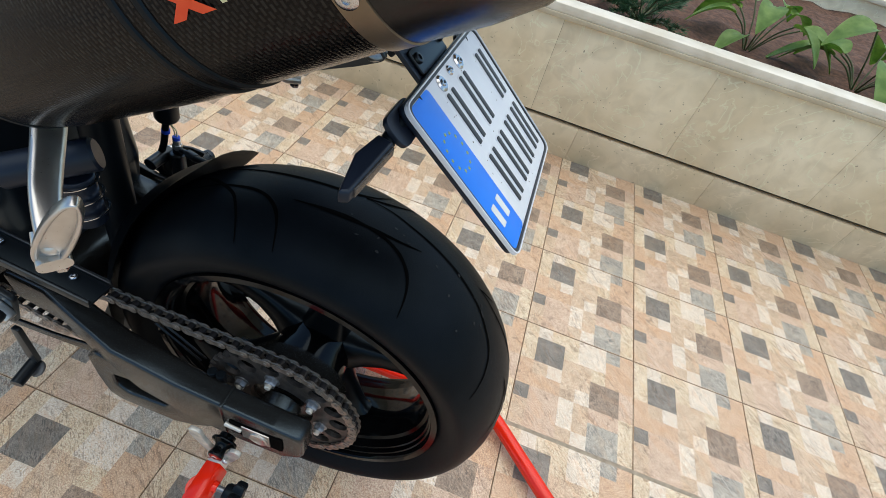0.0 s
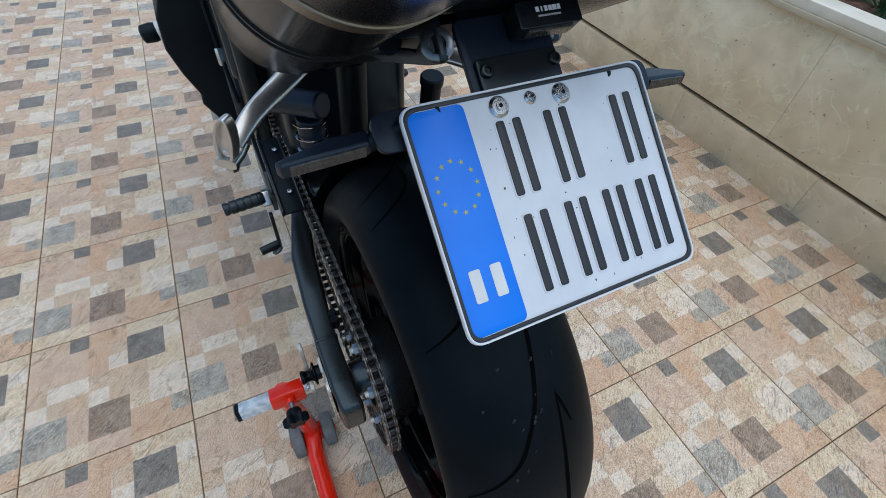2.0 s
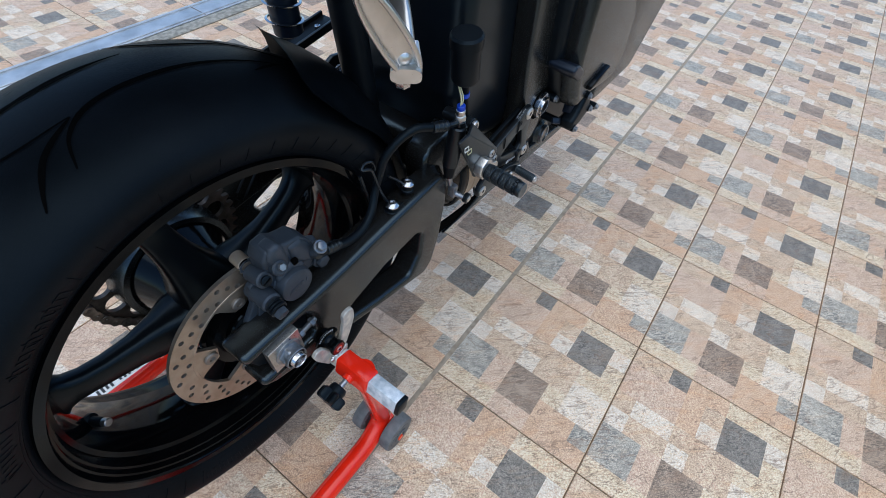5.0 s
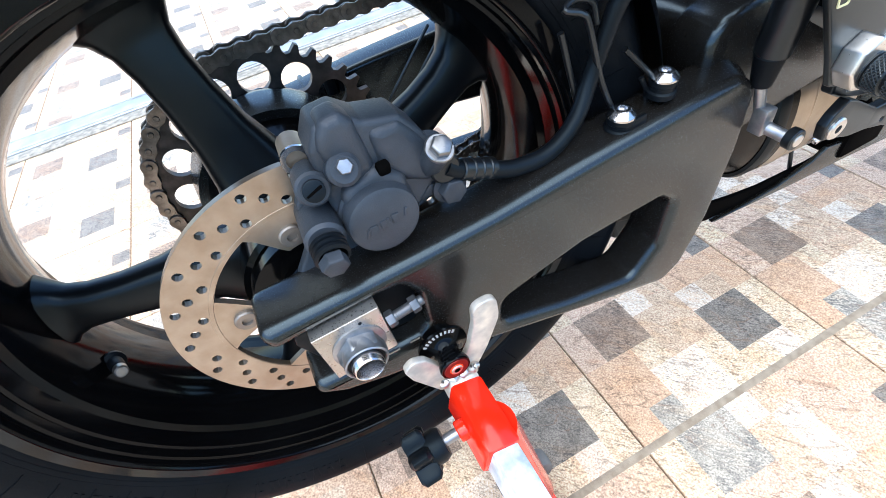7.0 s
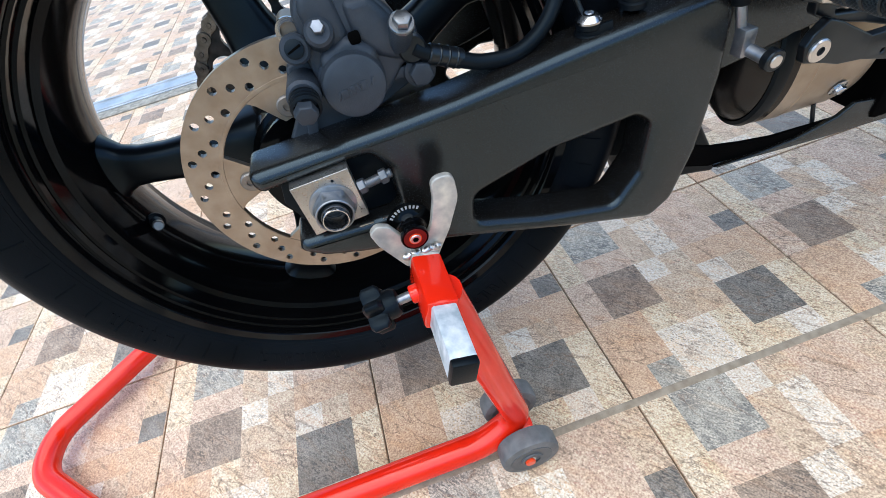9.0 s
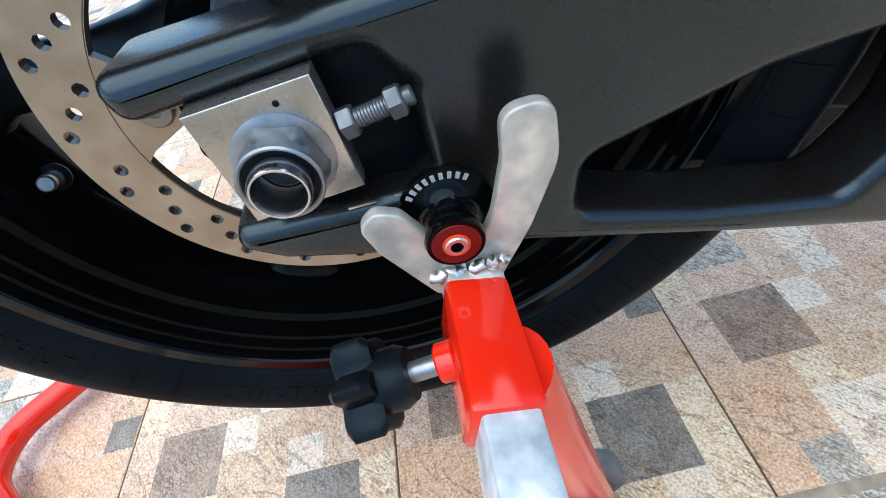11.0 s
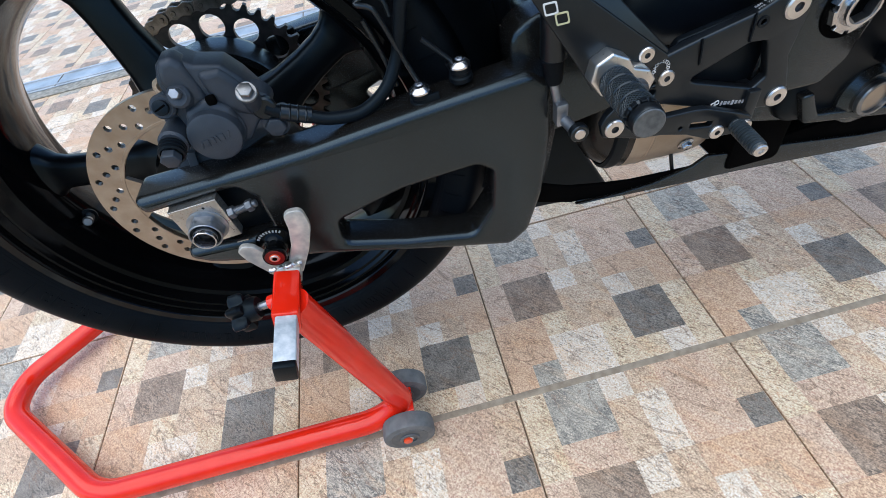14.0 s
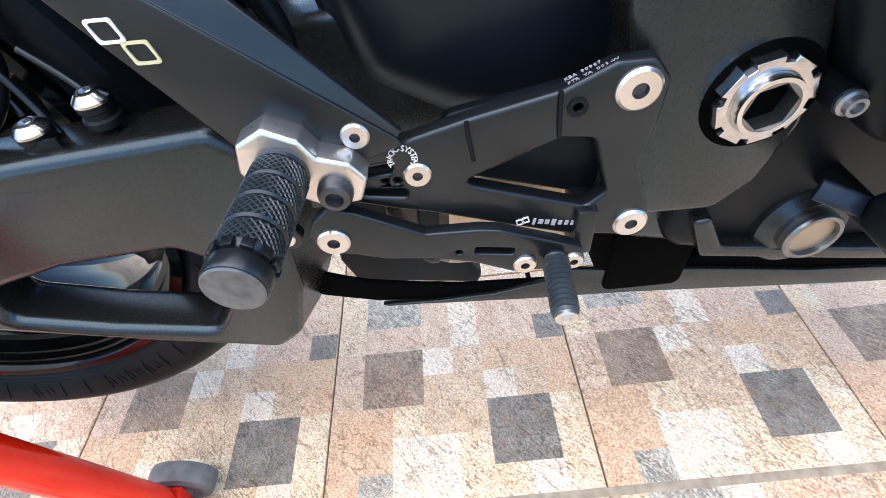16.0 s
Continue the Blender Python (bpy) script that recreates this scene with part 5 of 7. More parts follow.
for dx, dz in ((0.0, 0.0), (0.0034, 0.0014)):
    ring = lambda g: fillet([(0.5530 + dx + g, 0.4100 + dz - g), (0.5568 + dx - g, 0.4110 + dz - g), (0.5578 + dx - g, 0.4068 + dz + g), (0.5540 + dx + g, 0.4058 + dz + g)], 0.0009, 3)
    sub("emblem_outline", prism(ring(0), 0.0403, 0.0411, [ring(0.0007)], 0), WHITE, hang)
for k, w in enumerate((0.0020, 0.0034, 0.0030, 0.0030, 0.0026, 0.0026, 0.0030)):
    sub("maker_bar", box((0.5635 + 0.0037 * k, 0.0407, 0.4080 - 0.0007 * k), (w * 0.8, 0.0007, 0.0044 if k in (0, 3) else 0.0030), 0, Matrix.Rotation(radians(12), 4, "Y")), GREYPRINT, hang)
for row, text in enumerate(("KBA 90967", "FTR YA 003-W")):
    for k, ch in enumerate(text):
        if ch != " ":
            sub("code_letter", glyph(ch, 0.0022, (0.5745 + 0.0017 * k + 0.0004 * row, 0.0482 - 0.0038 * row, 0.4874 + 0.00078 * k), 24.8, 0), GREYPRINT, hang)
clampp = sub("peg_clamp", prism(fillet([(0.4275, 0.474), (0.4310, 0.488), (0.4440, 0.4945), (0.4575, 0.487), (0.4625, 0.478), (0.476, 0.473), (0.482, 0.464), (0.477, 0.4515), (0.460, 0.450), (0.451, 0.456), (0.437, 0.460)], 0.003), 0.022, 0.037, (), 0.0022), ALU, hang, "bright milled aluminium footpeg clamp")
sub("clamp_bolt", capbolt((0.4665, 0.024, 0.4600), (0, -1, 0), 0.0082, 0.0090), DULLPLATE, clampp)
peg_prof = [(0.0, 0.0105), (0.004, 0.0122), (0.010, 0.0122)]
for k in range(4):
    a0 = 0.0105 + 0.0128 * k
    peg_prof += [(a0, 0.0112), (a0 + 0.001, 0.0122), (a0 + 0.0105, 0.0122), (a0 + 0.0115, 0.0112)]
peg_prof += [(0.0620, 0.0104), (0.0640, 0.0106), (0.0645, 0.0119), (0.0705, 0.0120), (0.0720, 0.0112), (0.0720, 0.0)]
PEGDIR = Vector((-0.075, -1.0, 0.03))
peg = bpart("rider_footpeg", lathe(peg_prof, (0.4465, 0.030, 0.4720), PEGDIR, 36), ANOD, "knurled black footpeg")
u = PEGDIR.normalized()
for k in range(4):
    bm = bmesh.new()
    for s in (-1, 1):
        for j in range(26):
            pts = []
            for i in range(5):
                t = i / 4
                an = math.tau * j / 26 + s * 0.80 * t
                o = Vector((0.4465, 0.030, 0.4720)) + u * (0.0116 + 0.0128 * k + 0.0094 * t)
                v1 = u.orthogonal().normalized()
                pts.append(o + (v1 * math.cos(an) + u.cross(v1) * math.sin(an)) * 0.0123)
            tube(pts, 0.00046, 4, bm)
    sub("knurled_band", bm, KNURL, peg, "cross-hatched anodised grip band")["kind"] = "stuff"
bm = bmesh.new()
for j in range(11):
    v1 = u.orthogonal().normalized()
    an = math.tau * j / 11
    w = v1 * math.cos(an) + u.cross(v1) * math.sin(an)
    rot = Matrix((w, u.cross(w), u)).transposed().to_4x4()
    box(Vector((0.4465, 0.030, 0.4720)) + u * 0.0612 + w * 0.0118, (0.0020, 0.0044, 0.0042), 0.0003, rot, bm)
sub("peg_end", lathe([(0.0718, 0.0), (0.0718, 0.0108), (0.0726, 0.0112), (0.0732, 0.0104), (0.0732, 0.0)], (0.4465, 0.030, 0.4720), PEGDIR, 36), PEGFACE, peg, "scratched grey end cap")
sub("notched_collar", bm, ANOD, peg)["kind"] = "stuff"
ped = bpart("brake_pedal", prism(fillet([(0.443, 0.426), (0.447, 0.434), (0.457, 0.443), (0.469, 0.438), (0.503, 0.418), (0.532, 0.417), (0.543, 0.415), (0.576, 0.401), (0.590, 0.394), (0.592, 0.384), (0.585, 0.378), (0.550, 0.3800), (0.528, 0.3915), (0.502, 0.399), (0.480, 0.402), (0.464, 0.408), (0.446, 0.413)], 0.0032),
                               0.029, 0.037, [fillet([(0.529, 0.4040), (0.551, 0.4000), (0.551, 0.3945), (0.529, 0.3985)], 0.002), circle2(0.5200, 0.4010, 0.0019, 12)], 0.0014), ANOD, "black milled brake pedal")
for x, z, r in ((0.4550, 0.4210, 0.0088), (0.5570, 0.3870, 0.0068), (0.585, 0.3860, 0.0060)):
    sub("pedal_bolt", socketed(lathe([(0, r), (0.0015, r), (0.0026, r * 0.88), (0.0026, r * 0.38), (0.0004, r * 0.34), (0.0, 0.0)], (x, 0.029, z), (0, -1, 0), 30), (x, 0.029, z), r * 0.37), [ALU, DULLPLATE], ped)
pp = [(0, 0.0055), (0.003, 0.0070)]
for k in range(10):
    pp += [(0.0040 + 0.0034 * k, 0.0064), (0.0047 + 0.0034 * k, 0.0076), (0.0066 + 0.0034 * k, 0.0076), (0.0072 + 0.0034 * k, 0.0064)]
TIPDIR = Vector((-0.077, -1, -0.02))
tip = sub("pedal_tip", lathe(pp + [(0.0385, 0.0072), (0.0405, 0.0066), (0.0405, 0)], (0.574, 0.029, 0.3905), TIPDIR, 28), KNURL, ped, "ribbed black pedal tip")
sub("tip_bolt", lathe([(0, 0.0062), (0.002, 0.0060), (0.0028, 0.0050), (0.0028, 0.0026), (0.0012, 0.0022), (0.0012, 0)], Vector((0.574, 0.029, 0.3905)) + TIPDIR.normalized() * 0.0402, TIPDIR, 24), ALU, tip)
sub("pedal_stop", box((0.592, 0.050, 0.398), (0.012, 0.028, 0.034), 0.002), ANOD, ped)

# frame plate and pivot nut
frame_r = bpart("frame_side", prism(fillet([(0.545, 0.92), (0.589, 0.575), (0.600, 0.510), (0.606, 0.490), (0.600, 0.41), (0.604, 0.390), (0.676, 0.388), (0.694, 0.408), (0.703, 0.444), (0.699, 0.48), (0.689, 0.511), (0.674, 0.55), (0.655, 0.63), (0.62, 0.92)], 0.012), 0.054, 0.090, (), 0.005, 3), SATIN, "satin-black frame plate at the swingarm pivot")
sub("frame_web", prism(fillet([(0.505, 0.445), (0.520, 0.470), (0.61, 0.485), (0.63, 0.42), (0.596, 0.409), (0.52, 0.434)], 0.006), 0.058, 0.066, (), 0.002), PLASTIC, frame_r)
sub("pivot_recess", rod((0.673, 0.056, 0.4640), (0.673, 0.0525, 0.4640), 0.0285, seg=40), DEEPBLACK, frame_r)
ring_o = []
for k in range(8):
    for f, r in ((0.0, 0.0232), (0.70, 0.0232), (0.72, 0.0202), (0.98, 0.0202)):
        a = math.tau * (k + f) / 8
        ring_o += [(0.6695 + r * math.cos(a), 0.4665 + r * math.sin(a))]
sub("ring_nut", prism(ring_o, 0.044, 0.053, [circle2(0.6695, 0.4665, 0.0155, 30)], 0.0008), STEEL, frame_r, "slotted plated ring nut")
sub("pivot_bolt", lathe([(0, 0.0158), (0.010, 0.0158), (0.0125, 0.0150), (0.0125, 0.0128), (0.003, 0.0124)], (0.6695, 0.052, 0.4665), (0, -1, 0), 36, closed=True), STEEL, frame_r)
sub("hex_socket", prism(circle2(0.6695, 0.4665, 0.0129, 36), 0.0402, 0.0492, [circle2(0.6695, 0.4665, 0.0122, 6, 0.3)], 0), GREYPLATE, frame_r)
sub("socket_hole", prism(circle2(0.6695, 0.4665, 0.0113, 6, 0.3), 0.0490, 0.0500, (), 0), DEEPBLACK, frame_r)
bpart("frame_side", prism(fillet([(0.56, 0.92), (0.57, 0.62), (0.60, 0.505), (0.62, 0.40), (0.684, 0.389), (0.72, 0.50), (0.73, 0.62), (0.80, 0.92)], 0.012), 0.325, 0.355, (), 0.005, 3), SATIN)
bpart("gearbox_panel", prism(fillet([(0.452, 0.82), (0.448, 0.56), (0.47, 0.47), (0.52, 0.44), (0.62, 0.42), (0.66, 0.50), (0.65, 0.82)], 0.04), 0.088, 0.31, (), 0.028, 6), CASING, "smooth dark casing behind the footrests")

# engine covers
# shade in the gap behind the cover is put into the casing's darker black
eng = bpart("engine_case", prism(fillet([(0.66, 0.33), (0.70, 0.62), (0.78, 0.68), (1.08, 0.60), (1.10, 0.40), (1.00, 0.32)], 0.03), 0.070, 0.345, (), 0.012, 3), PLASTIC, "black engine casing")
# rear-facing wall of the cover, its shade given by a darker material
sub("cover_wall", prism(fillet([(0.640, 0.70), (0.656, 0.570), (0.660, 0.552), (0.681, 0.518), (0.706, 0.472), (0.735, 0.434), (0.790, 0.440), (0.84, 0.43), (0.93, 0.42), (0.965, 0.47), (0.945, 0.56), (0.88, 0.64), (0.79, 0.70)], 0.03), 0.034, 0.085, (), 0.012, 4), PLASTIC, eng, "deep rim of the clutch cover, darkened for its shade")
sub("clutch_cover", prism(fillet([(0.668, 0.690), (0.676, 0.580), (0.684, 0.530), (0.701, 0.500), (0.716, 0.470), (0.738, 0.440), (0.790, 0.446), (0.84, 0.436), (0.925, 0.426), (0.958, 0.47), (0.938, 0.556), (0.875, 0.634), (0.79, 0.692)], 0.022), 0.004, 0.060, (), 0.016, 6), SATIN, eng, "smooth satin-black clutch cover")
pocket = fillet([(0.652, 0.553), (0.663, 0.559), (0.680, 0.554), (0.702, 0.538), (0.709, 0.529), (0.699, 0.522), (0.688, 0.523), (0.660, 0.543)], 0.005)
sub("cover_lug", prism(pocket, 0.0010, 0.05, (), 0.0048, 4), BRACKET, eng, "rounded blue-black lug on the cover")
sub("cover_rib", box((0.800, 0.002, 0.484), (0.085, 0.016, 0.010), 0.004, Matrix.Rotation(radians(-6), 4, "Y")), GLOSSB, eng)
sub("case_guard", prism(fillet([(0.736, 0.414), (0.756, 0.424), (0.772, 0.446), (0.780, 0.466), (0.800, 0.450), (0.814, 0.424), (0.822, 0.400), (0.784, 0.388), (0.752, 0.386), (0.738, 0.396)], 0.007), 0.001, 0.030, (), 0.008, 4), PLASTIC, eng, "black crash pad on the engine case")
for x, z, y in ((0.667, 0.547, 0.024), (0.704, 0.4665, 0.038), (0.778, 0.455, -0.001), (0.815, 0.409, -0.001), (0.752, 0.394, -0.001), (0.855, 0.394, -0.001), (0.93, 0.60, 0.02), (0.96, 0.44, 0.02)):
    sub("flange_bolt", lathe([(0, 0.0066), (0.0016, 0.0066), (0.0024, 0.0050), (0.0056, 0.0048), (0.0056, 0.0030), (0.0024, 0.0027), (0.0024, 0)], (x, y, z), (0, -1, 0), 24), ROUGHZINC, eng, "small plated flange bolt")
    sub("bolt_post", rod((x, 0.08, z), (x, y - 0.0002, z), 0.0080, 0.0074, 20), PLASTIC, eng)
sub("plug_boss", lathe([(-0.03, 0.040), (0.0, 0.033), (0.006, 0.025), (0.006, 0.0)], (0.757, 0.068, 0.349), (0.05, -1, 0.05), 44), SATIN, eng)
sub("plug_ring", lathe([(0, 0.0195), (0.005, 0.0195), (0.0065, 0.0184), (0.0065, 0.0156), (0.004, 0.0148), (0.0, 0.0148)], (0.7570, 0.0620, 0.349), (0.05, -1, 0.05), 48, closed=True), GREYPLATE, eng, "dull metal ring round an engine plug")
sub("plug_face", lathe([(0, 0.0149), (0.0030, 0.0149), (0.0032, 0.0)], (0.7570, 0.0620, 0.349), (0.05, -1, 0.05), 40), CAN2, eng, "dull bronze plug face")
sub("hose_bracket", strap(spline([(0.712, 0.034, 0.417), (0.728, 0.026, 0.412), (0.744, 0.030, 0.402), (0.776, 0.032, 0.384)], 6), 0.006, 0.0022, (0, -1, 0.5)), BRACKET, eng, "blue-black hose bracket")
sub("hose_guide", prism(fillet([(0.750, 0.416), (0.752, 0.447), (0.778, 0.446), (0.787, 0.435), (0.777, 0.413)], 0.005), 0.016, 0.034, (), 0.004, 3), BRACKET, eng, "blue-black moulded hose guide")
sub("sump", prism(fillet([(0.62, 0.40), (0.64, 0.33), (0.70, 0.315), (1.00, 0.30), (1.05, 0.40), (0.90, 0.45), (0.70, 0.44)], 0.02), 0.085, 0.325, (), 0.015, 3), SATIN, eng)
# block whose near-black colour holds the shade under the engine
sub("sump_guard", box((0.672, 0.21, 0.330), (0.068, 0.245, 0.13), 0.008), DEEPBLACK, eng)
sub("sump_rail", prism(fillet([(0.672, 0.372), (0.688, 0.336), (0.80, 0.316), (0.84, 0.310), (0.84, 0.322), (0.80, 0.328), (0.700, 0.345), (0.684, 0.374)], 0.004), 0.060, 0.084, (), 0.003), SATIN, eng)
sub("cylinder_bank", prism(fillet([(0.78, 0.62), (0.80, 0.90), (1.02, 0.94), (1.08, 0.60)], 0.03), 0.075, 0.335, (), 0.012, 3), SATIN, eng)
def flattened(bm):
    """The collector is much flatter than it is high."""
    for v in bm.verts:
        v.co.y = 0.088 + (v.co.y - 0.085) * 0.55
        v.co.z = 0.441 - (0.441 - v.co.z) * 0.90
        v.co.z = min(v.co.z, 0.400 + (v.co.z - 0.400) * 0.2)
    return bm


can = bpart("collector_box", flattened(lathe([(0.010, 0.0), (0.010, 0.0840), (0.018, 0.0850), (0.090, 0.0850), (0.104, 0.082), (0.114, 0.070), (0.12, 0.02), (0.12, 0)], (0.506, 0.170, 0.356), (1, 0.0, -0.05), 56)), CAN2, "bronze-tinted exhaust collector box")
sub("end_dome", flattened(lathe([(-0.040, 0.0), (-0.039, 0.022), (-0.034, 0.044), (-0.024, 0.062), (-0.008, 0.0770), (0.010, 0.0840), (0.010, 0.0)], (0.506, 0.170, 0.356), (1, 0.0, -0.05), 56)), CANEND, can, "dark domed end of the collector")
sub("end_rim", flattened(lathe([(-0.012, 0.0750), (-0.010, 0.0800), (-0.004, 0.0835), (0.002, 0.0830), (0.004, 0.0800)], (0.506, 0.170, 0.356), (1, 0.0, -0.05), 56, closed=True)), PLASTIC, can, "dark rolled end rim")
sub("collector_bolt", hexnut((0.580, 0.094, 0.322), (0, -1, -0.4), 0.0055, 0.006, 0.009), STEEL, can)
sub("collector_seam", flattened(lathe([(0, 0.0847), (0.002, 0.0862), (0.004, 0.0847)], (0.536, 0.170, 0.3545), (1, 0.0, -0.05), 40, closed=True)), CAN2, can)

# belly pan
skirt = fillet([(0.402, 0.290), (0.404, 0.319), (0.428, 0.307), (0.447, 0.299), (0.485, 0.290), (0.523, 0.283), (0.600, 0.278), (0.665, 0.280), (0.720, 0.290), (0.80, 0.300), (1.00, 0.31), (1.20, 0.34), (1.40, 0.48), (1.42, 0.40), (1.22, 0.25), (1.00, 0.228), (0.92, 0.235), (0.80, 0.243), (0.70, 0.252), (0.60, 0.259), (0.55, 0.2625), (0.50, 0.267), (0.45, 0.273)], 0.006)
# near-black skirt, darker than the satin lip below it
belly = bpart("belly_pan", prism(skirt, 0.098, 0.103, (), 0.0015), DEEPBLACK, "black belly pan under the engine")
lip = [(0.440, 0.2745), (0.512, 0.267), (0.585, 0.261), (0.658, 0.257), (0.734, 0.250), (0.812, 0.242), (0.865, 0.237), (1.000, 0.226), (1.000, 0.244), (0.817, 0.262), (0.761, 0.272), (0.722, 0.279), (0.648, 0.289), (0.613, 0.295), (0.597, 0.284), (0.550, 0.2735), (0.500, 0.2715)]
sub("pan_lip", prism(fillet(lip, 0.003), 0.0925, 0.0978, (), 0.0015), SATIN, belly, "satin outer lip of the belly pan")
sub("far_skirt", prism(skirt, 2 * AY - 0.103, 2 * AY - 0.098, (), 0.0015), SATIN, belly)
sub("pan_floor", prism([(0.655, 0.262), (0.80, 0.247), (1.00, 0.233), (1.22, 0.255), (1.22, 0.260), (1.00, 0.238), (0.80, 0.252), (0.655, 0.267)], 0.102, 2 * AY - 0.102, (), 0.001), PLASTIC, belly)
sub("pan_strut", rod((0.575, 0.108, 0.300), (0.580, 0.104, 0.272), 0.0022), ANOD, belly)
for s, nm in ((-1, 0.045), (1, 0.365)):
    fair = bpart("side_fairing", prism(fillet([(0.93, 0.34), (1.02, 0.60), (0.98, 0.86), (1.15, 1.02), (1.45, 0.95), (1.42, 0.55), (1.20, 0.33)], 0.04), nm - 0.02 if s > 0 else nm - 0.01, nm + 0.01 if s > 0 else nm + 0.02, (), 0.008, 3), SATIN, "black side fairing panel")
sub("lower_duct", prism(fillet([(0.78, 0.36), (0.80, 0.50), (0.93, 0.60), (1.02, 0.52), (0.95, 0.33)], 0.03), 0.345, 0.375, (), 0.008, 3), SATIN, fair)
cowl = prism(fillet([(0.330, 0.300), (0.388, 0.312), (0.405, 0.362), (0.421, 0.402), (0.441, 0.438), (0.438, 0.462), (0.459, 0.515), (0.475, 0.575), (0.470, 0.640), (0.430, 0.740), (0.360, 0.800), (0.330, 0.600)], 0.008), 0.880, 1.200, (), 0.008, 3)
for v in cowl.verts:
    v.co.x, v.co.y = v.co.y, v.co.x
bmesh.ops.recalc_face_normals(cowl, faces=cowl.faces[:])
bpart("front_cowl", cowl, PLASTIC, "black fairing flank below the handlebar")
bar = bpart("handlebar_grip", rod((0.968, 0.487, 0.583), (0.975, 0.36, 0.60), 0.017, seg=28), RUBBER, "black rubber handlebar grip")
sub("bar_end", lathe([(0, 0.019), (0.006, 0.020), (0.008, 0.021), (0.03, 0.019), (0.034, 0.012), (0.034, 0)], (0.968, 0.483, 0.583), (0, 1, -0.1), 28), PLASTIC, bar)
sub("pale_ring", rod((0.9683, 0.472, 0.5845), (0.968, 0.482, 0.5833), 0.0205, seg=28), WHITE, bar)

# seat tail, subframe, exhaust cans
tail = bpart("seat_tail", prism(fillet([(-0.02, 0.985), (0.02, 0.950), (0.30, 0.83), (0.55, 0.80), (0.75, 0.90), (0.60, 0.98), (0.25, 1.02), (0.0, 1.06)], 0.02), 0.160, 0.250, (), 0.010, 3), PLASTIC, "black undertail between the exhaust cans")
sub("under_tray", prism(fillet([(0.10, 0.90), (0.30, 0.78), (0.52, 0.68), (0.60, 0.80), (0.30, 0.90)], 0.02), 0.14, 0.27, (), 0.01), PLASTIC, tail)
for y in (0.150, 0.258):
    sub("subframe_rail", tube([(0.09, y, 0.905), (0.20, y, 0.855), (0.42, y, 0.74), (0.60, y, 0.72)], 0.011, 14), ANOD, tail)
for y in (0.250, 0.160):
    br = sub("tail_bracket", prism(fillet([(0.005, 0.925), (0.030, 0.950), (0.16, 0.885), (0.20, 0.850), (0.12, 0.872), (0.03, 0.912)], 0.006), y - 0.003, y + 0.003, [fillet([(0.04, 0.928), (0.13, 0.887), (0.14, 0.878), (0.05, 0.914)], 0.003)], 0.001), ANOD, tail)
    sub("bracket_boss", lathe([(0, 0.011), (0.005, 0.011), (0.006, 0.0095), (0.006, 0.006), (0.002, 0.005), (0.002, 0)], (0.020, y, 0.930), (-0.6, (y - AY) * 8, 0.5), 28), GREYPLATE, br)
shock = bpart("rear_shock", rod((0.40, 0.215, 0.46), (0.36, 0.215, 0.76), 0.022, seg=24), PLASTIC, "black rear shock absorber with a finned preload collar")
sub("shock_reservoir", rod((0.375, 0.332, 0.712), (0.306, 0.274, 0.728), 0.0185, seg=32, bev=0.003), BRACKET, shock, "blue-black shock reservoir")
for k in range(3):
    c = Vector((0.335, 0.290, 0.69 - 0.022 * k))
    sub("preload_ring", lathe([(0, 0.0215), (0.0008, 0.0245), (0.0018, 0.0245), (0.0026, 0.0215)], c, (0.1, 0, 1), 32, closed=True), STEEL, shock, "bright preload ring")
sub("preload_body", rod((0.333, 0.290, 0.70), (0.338, 0.290, 0.63), 0.019, seg=28), BRACKET, shock)


